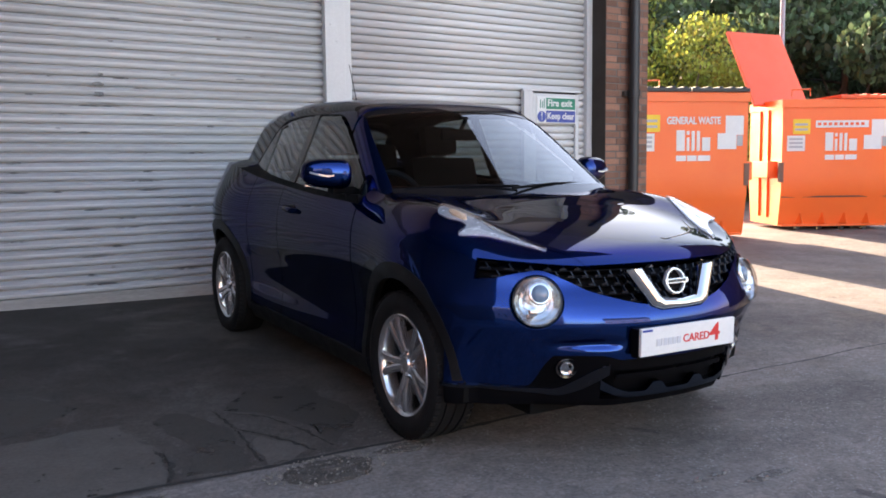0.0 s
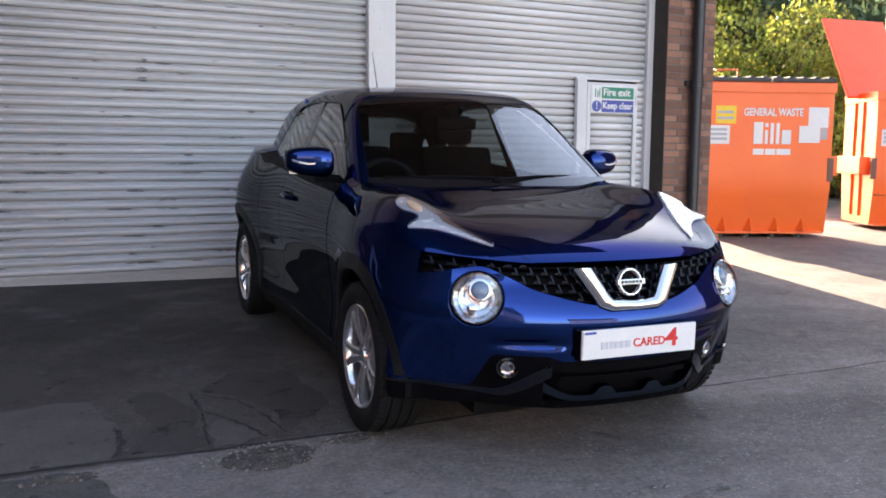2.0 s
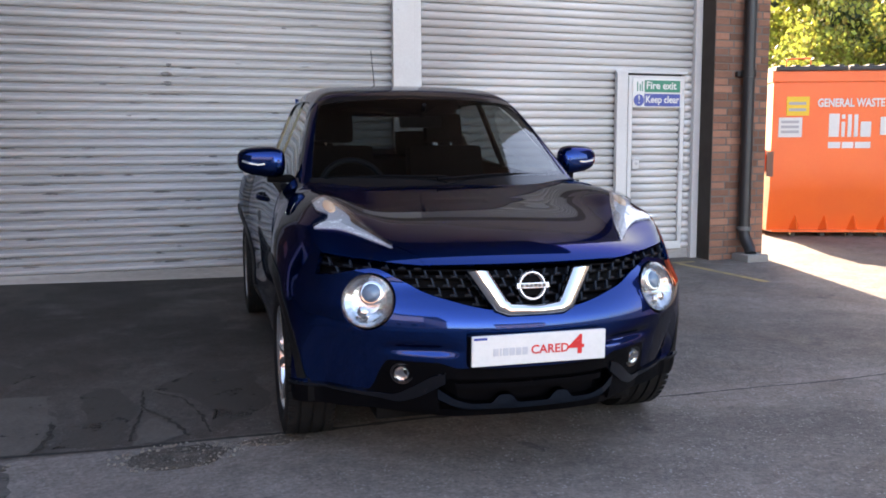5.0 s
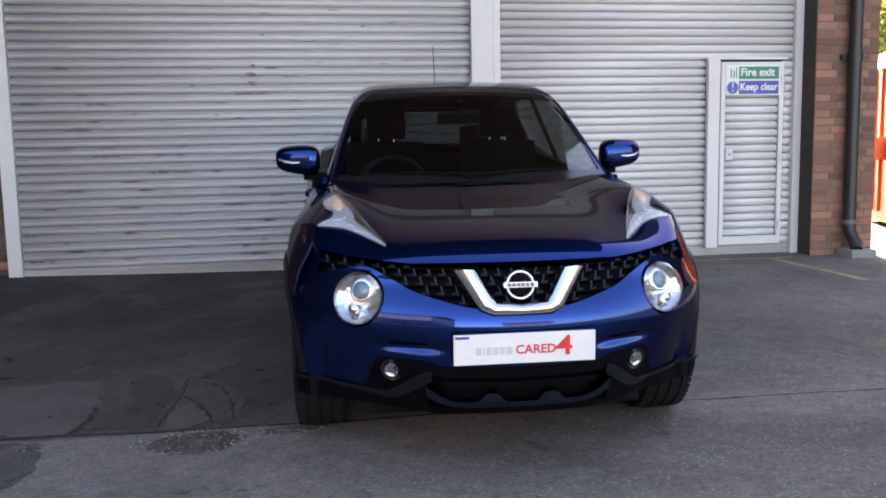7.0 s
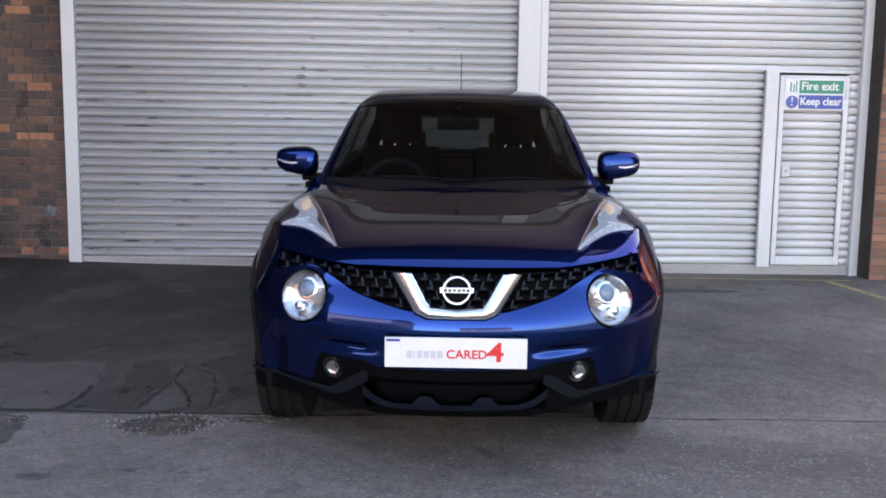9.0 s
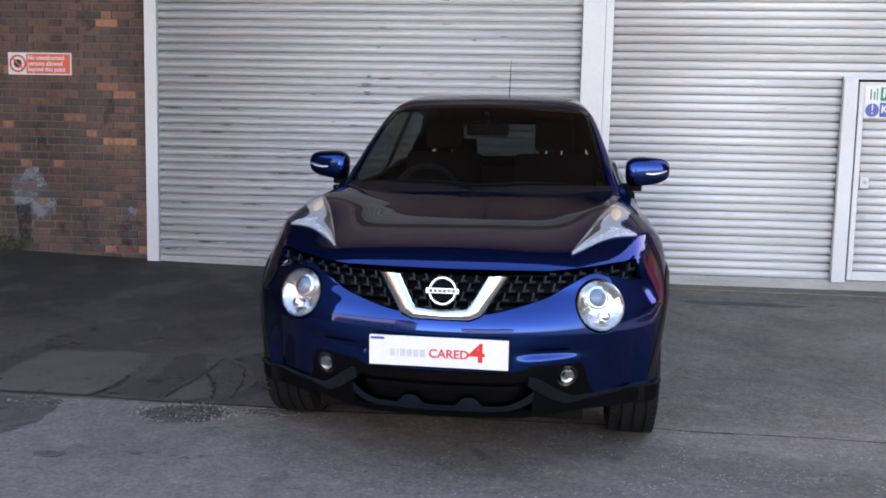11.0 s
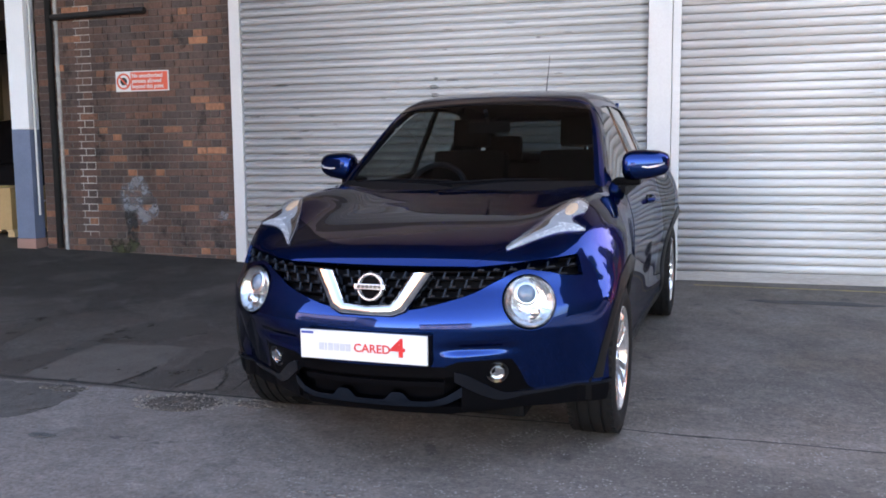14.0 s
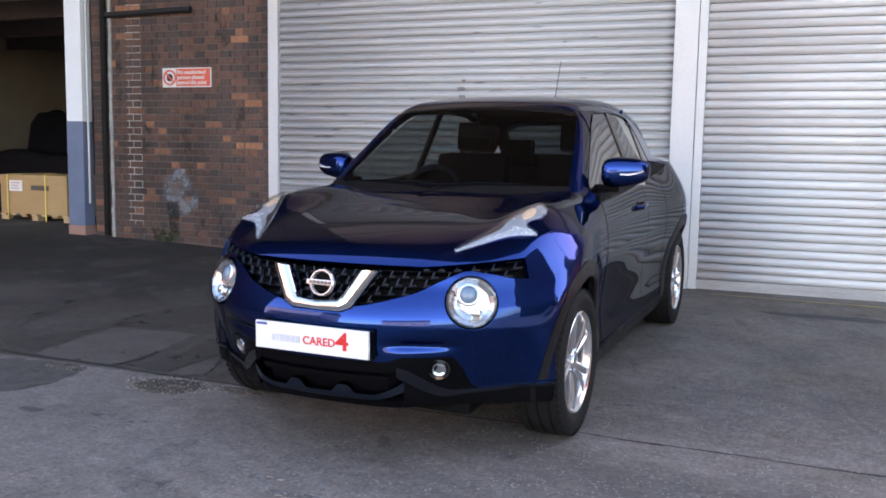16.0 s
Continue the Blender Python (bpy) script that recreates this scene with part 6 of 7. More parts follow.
for side in (1, -1):
    m = facing(side * LAMP_X, LAMP_Z, 0.28)
    ang = np.linspace(0, 2 * np.pi, 61)
    across, up = np.array(lamp_frame.col[0][:3]), np.array(lamp_frame.col[2][:3])
    ring = np.cos(ang)[None, :, None] * across + np.sin(ang)[None, :, None] * up
    rad = np.array([0.126, 0.121, 0.115, 0.109])[:, None, None]
    q, qn = cast(body, lamp_at - 0.16 * lamp_way + rad * ring, lamp_way + 0 * ring * rad, 0.4)
    q = q + qn * np.array([-0.001, 0.003, 0.004, 0.0])[:, None, None]
    rim_q = lamp_at - 0.008 * lamp_way + 0.100 * ring[0]
    wall = [q[3] + (rim_q - q[3]) * f for f in (0.35, 0.7, 1.0)]
    q, qn = np.concatenate([q, np.stack(wall)]), np.concatenate([qn, np.stack([qn[3] * 0.4 - ring[0] * 0.6, -ring[0], -ring[0]])])
    qn = qn / np.linalg.norm(qn, axis=-1, keepdims=True)
    flip = np.array([side, 1, 1.0])
    cols = q.shape[1]
    faces = [(j * cols + i, j * cols + i + 1, (j + 1) * cols + i + 1, (j + 1) * cols + i)[::side] for j in range(len(q) - 1) for i in range(cols - 1)]
    h = mesh_part("headlight", (q * flip).reshape(-1, 3), faces, BLUE, car, "round headlight in a blue collar", True, (qn * flip).reshape(-1, 3))
    m = m @ Matrix.Translation((0, 0.004, 0))
    turned("bezel", [(-0.006, 0.101), (-0.010, 0.100), (-0.010, 0.098), (0.01, 0.096)], m, GLOSS_BLACK, h)
    turned("reflector", [(-0.006, 0.097), (0.002, 0.091), (0.016, 0.070), (0.024, 0.045), (0.028, 0.001)], m, REFLECTOR, h, 18, flat=True)
    turned("projector", [(0.03, 0.046), (-0.006, 0.046), (-0.010, 0.040), (-0.010, 0.036)], m @ Matrix.Translation((-0.012 * side, 0, 0.030)), CHROME, h, 28)
    turned("projector_lens", [(-0.004, 0.037), (-0.014, 0.030), (-0.020, 0.018), (-0.022, 0.001)], m @ Matrix.Translation((-0.012 * side, 0, 0.030)), material("projector_glass", (0.10, 0.16, 0.24), 0.05, coat=1.0), h, 24)
    turned("bulb_shield", [(0.02, 0.020), (-0.004, 0.020), (-0.010, 0.012), (-0.011, 0.001)], m @ Matrix.Translation((0.018 * side, 0, -0.040)), CHROME, h, 18)
    turned("cover_lens", [(-0.010, 0.100), (-0.022, 0.092), (-0.034, 0.069), (-0.041, 0.038), (-0.043, 0.001)], m, LAMP_GLASS, h)
    m = facing(side * 0.490, 0.404, 0.3) @ Matrix.Translation((0, -0.006, 0)) @ Matrix.Scale(0.84, 4)
    f = turned("fog_lamp", [(0.03, 0.036), (-0.001, 0.036), (-0.003, 0.035), (-0.001, 0.034), (0.01, 0.0335)], m, CHROME, car, 30, "small round fog lamp with chrome ring")
    turned("reflector", [(-0.001, 0.0335), (0.004, 0.024), (0.006, 0.001)], m, REFLECTOR, f, 10, flat=True)
    turned("cover_lens", [(-0.006, 0.034), (-0.012, 0.024), (-0.015, 0.001)], m, LAMP_GLASS, f, 20)
    turned("fog_surround", [(0.02, 0.056), (-0.001, 0.053), (0.004, 0.040)], m, GLOSS_BLACK, f, 24)

# wing-top lamps: a clear boomerang with white base and amber indicator
lamp_in = curve((0.0, 0.480), (0.25, 0.520), (0.5, 0.565), (0.75, 0.615), (1.0, 0.672))
lamp_out = curve((0.0, 0.490), (0.30, 0.640), (0.48, 0.752), (0.55, 0.694), (0.62, 0.684), (0.8, 0.724), (0.93, 0.722), (1.0, 0.690))


def wing_y(t, inner):
    return 0.350 + np.asarray(t) * (0.50 if inner else 0.50) + (0.0 if inner else 0.035) * np.sin(np.pi * np.clip(np.asarray(t) / 0.5, 0, 1))


def wing_lamp(name, t0, t1, a, b, mat, off, parent, label="", nu=40, nv=8):
    t = np.linspace(t0, t1, nu)
    v = np.linspace(0, 1, nv)[:, None]
    xin, xout = lamp_in(t), lamp_out(t)
    lo, hi = xin + (xout - xin) * a, xin + (xout - xin) * b
    x = lo + (hi - lo) * v
    y = wing_y(t, True) + (wing_y(t, False) - wing_y(t, True)) * (a + (b - a) * v)
    p, n = above(x, y)
    return panel(name, p, n, mat, parent, label, off, 0.012)


wl = wing_lamp("wing_lamp", 0.0, 1.0, 0.0, 1.0, LAMP_SILVER, 0.003, car, "clear boomerang lamp on the wing")
for k, parent in enumerate(wl):
    side = 1 - 2 * k
    q, qn = above(np.array([0.668]), np.array([0.735]))
    at, out = Vector(q[0]), Vector(qn[0])
    bulb = lathe([(0.0, 0.030), (0.006, 0.028), (0.011, 0.016), (0.012, 0.001)], "z", 24)
    bulb.transform(Matrix.Diagonal((side, 1, 1, 1)) @ Matrix.Translation(at + out * 0.002) @ out.to_track_quat("Z", "Y").to_matrix().to_4x4() @ pose(0, 0, 0, 0, 0, -20) @ Matrix.Diagonal((0.80, 2.1, 1, 1)))
    part("indicator", bulb, AMBER, parent, "amber indicator", True)
    both = wing_lamp("inner_strip", 0.0, 0.97, 0.03, 0.20, REFLECTOR, 0.006, parent, "silver inner strip", 30, 4)
    bpy.data.objects.remove(both[1 - k])
    both = wing_lamp("light_strip", 0.05, 0.52, 0.42, 0.96, material("frosted_light_strip", (0.70, 0.72, 0.75), 0.25, metal=0.3, scale=60.0, dark=(0.50, 0.53, 0.56), amount=0.6), 0.006, parent, "frosted white light strip", 24, 4)
    bpy.data.objects.remove(both[1 - k])
    both = wing_lamp("cover_lens", 0.0, 1.0, 0.0, 1.0, LAMP_GLASS, 0.015, parent)
    bpy.data.objects.remove(both[1 - k])

# -- bonnet, wings, doors --
bonnet_edge = curve((0.22, 0.385), (0.30, 0.43), (0.36, 0.474), (0.53, 0.545), (0.72, 0.612), (0.86, 0.668), (1.1, 0.685), (1.45, 0.690))


def cowl_y(x):
    return 1.165 + 0.35 * np.asarray(x, float) ** 2


def make_bonnet():
    """One lid, ruled from the nose edge to the cowl."""
    u = np.linspace(-1, 1, 61)
    v = np.linspace(0, 1, 50)[:, None]
    x = u[None, :] * np.ones_like(v)
    y = np.zeros_like(x)
    for _ in range(6):
        xs = np.abs(x)
        front = nose(np.abs(u) * 0.385, 0.800) + 0.012 + 0.0 * xs
        y = front + (cowl_y(x) - front) * v
        x = u[None, :] * bonnet_edge(y)
    p, n = above(x, y)
    panel("bonnet", p, n, BLUE, car, offset=0.002, skirt=0.02, mirror=False)


make_bonnet()


def arch_z(y, yc, r, sill):
    d = np.clip(r**2 - (np.asarray(y) - yc) ** 2, 0, None)
    return np.where(d > 0, np.maximum(0.335 + np.sqrt(d), sill), sill)


def around(a, b, yc, r, n_arch=28):
    """Stations from a to b, gathered at the ends of the arch."""
    t = np.linspace(0, np.pi, n_arch)
    ys = np.concatenate([np.linspace(a, yc - r, 6)[:-1] if a < yc - r else [], yc - r * np.cos(t), np.linspace(yc + r, b, 6)[1:] if b > yc + r else []])
    return ys[(ys >= a) & (ys <= b)]


def make_wing():
    ys = around(0.47, 1.455, 0.89, 0.415)
    lo = np.arctan2(arch_z(ys, 0.89, 0.415, 0.26) - 0.45, half_width(ys, 0.6))
    edge, _ = above(bonnet_edge(ys) + 0.004, ys)
    hi = np.arctan2(edge[:, 2] - 0.45, edge[:, 0])
    v = np.linspace(0, 1, 40)[:, None]
    p, n = over(ys[None, :] + 0 * v, lo + (hi - lo) * v)
    panel("front_wing", p, n, BLUE, car, offset=-0.002, skirt=0.02)


make_wing()
belt = curve((1.3, 1.005), (1.45, 1.015), (2.0, 1.035), (2.5, 1.062), (3.0, 1.10), (3.4, 1.15), (4.0, 1.18))


def side_panel(name, ys, lo, hi, mat, nv=26, offset=0.0, label="", skirt=0.018):
    v = np.linspace(0, 1, nv)[:, None]
    p, n = flank(ys[None, :] + 0 * v, lo(ys) + (hi(ys) - lo(ys)) * v)
    return panel(name, p, n, mat, car, label, offset, skirt)


doors = side_panel("front_door", np.linspace(1.462, 2.515, 34), level(0.285), belt, BLUE)
side_panel("rear_door", np.linspace(2.522, 3.00, 18), level(0.285), belt, BLUE)
side_panel("rear_quarter", around(3.007, 4.08, 3.49, 0.415), lambda y: arch_z(y, 3.49, 0.415, 0.30), belt, BLUE)
side_panel("sill_cladding", np.linspace(1.27, 3.05, 40), level(0.185), level(0.283), ARCH_TRIM, 6, 0.012, "matt black sill cladding")
for yc in (0.89, 3.49):
    a = np.linspace(radians(3 if yc < 2 else -14), radians(194), 48)
    slim = np.clip(0.35 + 0.65 * a / radians(60), 0, 1) if yc < 2 else np.ones_like(a)
    r = 0.392 + np.array([0.0, 0.008, 0.056, 0.072])[:, None] * np.maximum(slim, 0.4)
    lift = np.array([-0.004, 0.007, 0.009, 0.003])[:, None, None]
    y, z = yc - r * np.cos(a), np.maximum(0.335 + r * np.sin(a), 0.19)
    p, n = flank(y, z)
    panel("wheel_arch_trim", p + n * lift, n, ARCH_TRIM, car, "matt black wheel-arch moulding", 0.0, 0.03)
    for side in (1, -1):
        verts, faces = [], []
        for i, t in enumerate(np.linspace(radians(-10), radians(190), 30)):
            verts += [(side * x, yc - 0.425 * math.cos(t), 0.335 + 0.425 * math.sin(t)) for x in (0.45, 0.80)]
            if i:
                faces.append((2 * i - 2, 2 * i, 2 * i + 1, 2 * i - 1))
        mesh_part("wheel_liner", verts, faces, DASH, car)

# tail
zt = np.linspace(0.28, 1.14, 20)[:, None]
ph = np.linspace(-radians(52), radians(52), 40)[None, :]
o = np.stack([0 * ph + 0 * zt, 3.3 + 0 * ph + 0 * zt, zt + 0 * ph], -1)
p, n = cast(body, o, np.stack([np.sin(ph) + 0 * zt, np.cos(ph) + 0 * zt, 0 * ph + 0 * zt], -1))
panel("tailgate", p, n, BLUE, car, offset=-0.003, mirror=False)

# -- cabin --
def screen_grid(margin, nu=40, nv=24, top=1.0, low=0.0):
    s = np.linspace(low, top, nv)[:, None]
    half = (0.672 + (0.556 - 0.672) * s) + margin
    x = np.linspace(-1, 1, nu)[None, :] * half
    y = (1.19 + 0.33 * x**2) + (1.86 + 0.12 * x**2 - 1.19 - 0.33 * x**2) * s
    z = 1.075 + (1.530 - 0.10 * x**2 - 1.075) * s
    out = np.broadcast_to(np.array([0, -0.53, 0.848]), x.shape + (3,))
    q = np.stack([x, y, z], -1) - out * 0.16
    return cast(cabin, q, out)


p, n = screen_grid(0.0)
glass = panel("windscreen", p, n, SCREEN_GLASS, car, "tinted windscreen", 0.0, 0, False)[0]
glass.visible_shadow = False
p, n = screen_grid(0.0, 40, 4, 0.045, -0.05)
panel("screen_frit", p, n, GLOSS_BLACK, car, "", 0.004, 0.004, False)
p, n = screen_grid(0.0, 40, 4, 1.01, 0.945)
panel("screen_frit", p, n, GLOSS_BLACK, car, "", 0.003, 0.004, False)
xs = np.linspace(-0.70, 0.70, 40)[None, :]
v = np.linspace(0, 1, 5)[:, None]
yy = cowl_y(xs) + 0.004 + 0.08 * v
panel("cowl", np.stack([xs + 0 * v, yy, 1.062 - 0.05 * xs**2 + 0.012 * v + 0 * xs], -1), np.stack([0 * yy, 0 * yy - 0.2, 0 * yy + 0.98], -1), TRIM, car, "black plastic cowl", 0, 0.02, False)

pillar_y = curve((1.0, 1.46), (1.1, 1.53), (1.2, 1.665), (1.3, 1.81), (1.4, 1.965), (1.462, 2.10))      # rear edge of the front pillar by height
open_top = curve((1.36, 0.985), (1.46, 1.0), (1.53, 1.1), (1.665, 1.2), (1.81, 1.3), (1.965, 1.4), (2.10, 1.462), (2.35, 1.482), (2.6, 1.486), (2.9, 1.474), (3.08, 1.445), (3.20, 1.37), (3.30, 1.25), (3.38, 1.15), (3.8, 1.14))


def make_roof():
    ys = np.concatenate([np.linspace(1.34, 1.90, 24), np.linspace(1.93, 3.70, 40)])
    lo, _ = flank(ys, open_top(ys), cabin)
    ang_lo = np.arctan2(lo[:, 2] - 0.9, lo[:, 0])
    edge_z = 1.075 + (ys - 1.335) * 0.705
    s = np.clip((edge_z - 1.075) / 0.41, -0.2, 1)
    half = 0.672 + (0.556 - 0.672) * s
    e, _ = over(ys, np.arctan2(edge_z - 0.9, half), cabin, 0.9)
    ang_hi = np.where(ys < 1.915, np.arctan2(e[:, 2] - 0.9, e[:, 0]), np.pi / 2)
    k = ys < 1.915
    for name, m in (("front_pillar", k), ("roof", ~k)):
        v = np.linspace(0, 1, 14 if name == "front_pillar" else 34)[:, None]
        p, n = over(ys[m][None, :] + 0 * v, ang_lo[m] + (np.maximum(ang_hi[m], ang_lo[m] + 0.02) - ang_lo[m]) * v, cabin, 0.9)
        panel(name, p, n, BLUE, car, "", 0.004, 0.02)
    # the strip of roof over the screen
    p, n = screen_grid(0.012, 40, 10, 1.16, 1.0)
    panel("roof_lip", p, n, BLUE, car, "", 0.002, 0.01, False)


make_roof()


def side_window(name, lo_y, hi_y, nu, label):
    s = np.linspace(0, 1, 18)[:, None]
    u = np.linspace(0, 1, nu)[None, :]
    y = lo_y(0.5) + (hi_y(0.5) - lo_y(0.5)) * u + 0 * s
    z = 0 * y
    for _ in range(5):
        z = belt(y) + 0.012 + (open_top(y) - belt(y) - 0.012) * s
        z = np.maximum(z, belt(y) + 0.012)
        y = lo_y(z) + (hi_y(z) - lo_y(z)) * u
    p, n = flank(y, z, cabin)
    for ob in panel(name, p, n, SIDE_GLASS, car, label, -0.006, 0):
        ob.visible_shadow = False


side_window("front_window", lambda z: pillar_y(z) + 0 * z, lambda z: 2.50 + 0 * np.asarray(z), 24, "tinted front door window")
side_window("rear_window", lambda z: 2.575 + 0 * np.asarray(z), lambda z: 3.28 - 0.45 * (np.asarray(z) - 1.13), 20, "tinted rear door window")
for a, b, nm in ((2.495, 2.58, "door_pillar"), (3.12, 3.40, "rear_pillar")):
    ys = np.linspace(a, b, 6)
    v = np.linspace(0, 1, 12)[:, None]
    z = belt(ys) + (np.maximum(open_top(ys), belt(ys) + 0.01) + 0.006 - belt(ys)) * v
    p, n = flank(ys[None, :] + 0 * v, z, cabin)
    panel(nm, p, n, GLOSS_BLACK, car, "", 0.001, 0.01)
# belt moulding between doors and glass
ys = np.linspace(1.46, 3.36, 40)
pa, na = flank(ys, belt(ys), body)
pb, nb = flank(ys, belt(ys) + 0.02, cabin)
panel("belt_moulding", np.stack([pa, (pa + pb) / 2 + np.array([0, 0, 0.008]), pb]), np.stack([na, (na + nb) / 2, nb]), TRIM, car, "", 0.0, 0.01)

ys = np.linspace(3.34, 3.82, 14)
pa, na = flank(ys, belt(ys) - 0.004, body)
pb, nb = flank(ys, belt(ys) + 0.03, cabin)
mid = (pa * 0.5 + pb * 0.5) + np.array([0, 0, 0.006])
panel("rear_shoulder", np.stack([pa, mid, pb]), np.stack([na, (na + nb) / 2, nb]), BLUE, car, "", 0.002, 0.01)
xs = np.linspace(-0.72, 0.72, 16)[None, :]
v = np.linspace(0, 1, 4)[:, None]
yy = 3.66 + (4.06 - 0.26 * xs**2 - 3.66) * v
panel("tail_deck", np.stack([xs + 0 * v, yy, 1.135 + 0 * yy], -1), np.stack([0 * yy, 0 * yy, 0 * yy + 1], -1), BLUE, car, "", 0, 0.01, False)

# rear screen and its frame
def rear_grid(half, z0, z1, nu=24, nv=10, off=0.0):
    z = np.linspace(z0, z1, nv)[:, None]
    x = np.linspace(-1, 1, nu)[None, :] * half
    o = np.stack([x + 0 * z, 0 * x + 0 * z + 3.0, z + 0 * x], -1)
    return cast(cabin, o, np.broadcast_to(np.array([0, 1.0, 0]), o.shape))


p, n = rear_grid(0.50, 1.17, 1.42)
rg = panel("rear_screen", p, n, REAR_GLASS, car, "tinted rear screen", -0.004, 0, False)[0]
rg.visible_shadow = False
for half, z0, z1 in ((0.62, 1.05, 1.17), (0.56, 1.42, 1.52)):
    p, n = rear_grid(half, z0, z1)
    panel("tailgate_frame", p, n, BLUE, car, "", 0, 0.01, False)
z = np.linspace(1.16, 1.43, 10)[:, None]
x = 0.495 + np.linspace(0, 0.09, 5)[None, :]
o = np.stack([x + 0 * z, 0 * x + 0 * z + 3.0, z + 0 * x], -1)
p, n = cast(cabin, o, np.broadcast_to(np.array([0, 1.0, 0]), o.shape))
panel("tailgate_frame", p, n, GLOSS_BLACK, car, "", 0, 0.01)

# aerial, wipers
ae = part("aerial", rod(bmesh.new(), (0.02, 3.22, 1.575), (0.02, 3.36, 1.875), 0.0035, 8, 0.002), TRIM, car, "thin black roof aerial")
part("aerial_base", rod(bmesh.new(), (0.02, 3.20, 1.525), (0.02, 3.225, 1.58), 0.022, 14, 0.007), TRIM, ae)
for a, b in (((-0.08, 1.165, 1.092), (0.56, 1.345, 1.100)), ((-0.60, 1.33, 1.090), (-0.02, 1.195, 1.100))):
    wp = part("wiper", tube([a, ((a[0] + b[0]) / 2, (a[1] + b[1]) / 2 - 0.012, (a[2] + b[2]) / 2 + 0.010), b], 0.007, 8), TRIM, car, "black wiper arm")

# -- mirrors --
def mirror(side):
    verts, faces = [], []
    nu, nv = 28, 16
    for j in range(nv + 1):
        for i in range(nu):
            a, b = 2 * math.pi * i / nu, math.pi * (j / nv - 0.5)
            c, s = math.cos(b), math.sin(b)
            pw = lambda t, e: math.copysign(abs(t) ** e, t)
            x = pw(s, 0.65) * 0.118
            y, z = pw(math.cos(a), 0.8) * pw(c, 0.55) * 0.085, pw(math.sin(a), 0.75) * pw(c, 0.55) * 0.076
            grow = 1.0 - 0.16 * (x / 0.118)
            y = y * grow + 0.03 * (x / 0.118) if y < 0 else y * 0.6 + 0.02 * (x / 0.118)
            verts.append((side * (0.878 + x), 1.70 + y, 1.162 + z * grow + 0.006 * (x / 0.118)))
    for j in range(nv):
        for i in range(nu):
            f = (j * nu + i, j * nu + (i + 1) % nu, (j + 1) * nu + (i + 1) % nu, (j + 1) * nu + i)
            faces.append(f if side > 0 else f[::-1])
    bm = bmesh.new()
    vs = [bm.verts.new(v) for v in verts]
    for f in faces:
        try:
            bm.faces.new([vs[k] for k in f])
        except ValueError:
            pass
    bmesh.ops.remove_doubles(bm, verts=bm.verts, dist=0.0004)
    m = part("door_mirror", bm, BLUE, car, "blue door mirror with a silver indicator strip", True)
    bm = bmesh.new()
    pts = [(0.80, -0.004), (0.90, -0.012), (0.945, -0.004), (0.975, 0.006)]
    ring = []
    for x, z in pts:
        w = 0.0045 if x > 0.81 else 0.0025
        y = 1.70 - 0.092 + 0.5 * (x - 0.80) ** 2 + (0.028 if x > 0.96 else 0)
        ring.append([bm.verts.new((side * x, y + dy, 1.162 + z + dz)) for dy, dz in ((0, -w), (0, w), (0.03, w), (0.03, -w))])
    for a, b in zip(ring, ring[1:]):
        for k in range(4):
            bm.faces.new((a[k], a[(k + 1) % 4], b[(k + 1) % 4], b[k]))
    bm.faces.new(ring[0])
    bm.faces.new(ring[-1])
    part("indicator_strip", bm, LAMP_SILVER, m, "silver indicator strip")
    part("mirror_stem", boxed((side * 0.72, 1.66, 1.055), (side * 0.85, 1.74, 1.095), 0.012), TRIM, m, smooth=True)
    part("mirror_glass", boxed((side * 0.79, 1.755, 1.09), (side * 0.965, 1.762, 1.205), 0.003), CHROME, m)


mirror(1)
mirror(-1)
for k, side in enumerate((1, -1)):
    p, n = flank(np.array([2.33]), np.array([0.935]))
    x = float(p[0][0])
    hd = part("door_handle", tube([(side * (x - 0.004), 2.22, 0.93), (side * (x + 0.026), 2.25, 0.934), (side * (x + 0.028), 2.35, 0.940), (side * (x - 0.004), 2.40, 0.942)], 0.016, 10), BLUE, doors[k], smooth=True)
    cup = lathe([(0.0, 0.001), (0.004, 0.03), (0.004, 0.042), (0.0, 0.046)], "x", 20)
    cup.transform(Matrix.Translation((side * (x - 0.001), 2.31, 0.930)) @ Matrix.Diagonal((side, 1.5, 0.8, 1)))
    part("handle_cup", cup, GLOSS_BLACK, doors[k])
    q, _ = flank(np.array([1.50]), np.array([0.985]))
    part("mirror_patch", boxed((side * (float(q[0][0]) - 0.06), 1.47, 1.0), (side * (float(q[0][0]) - 0.02), 1.62, 1.06), 0.01), TRIM, car)


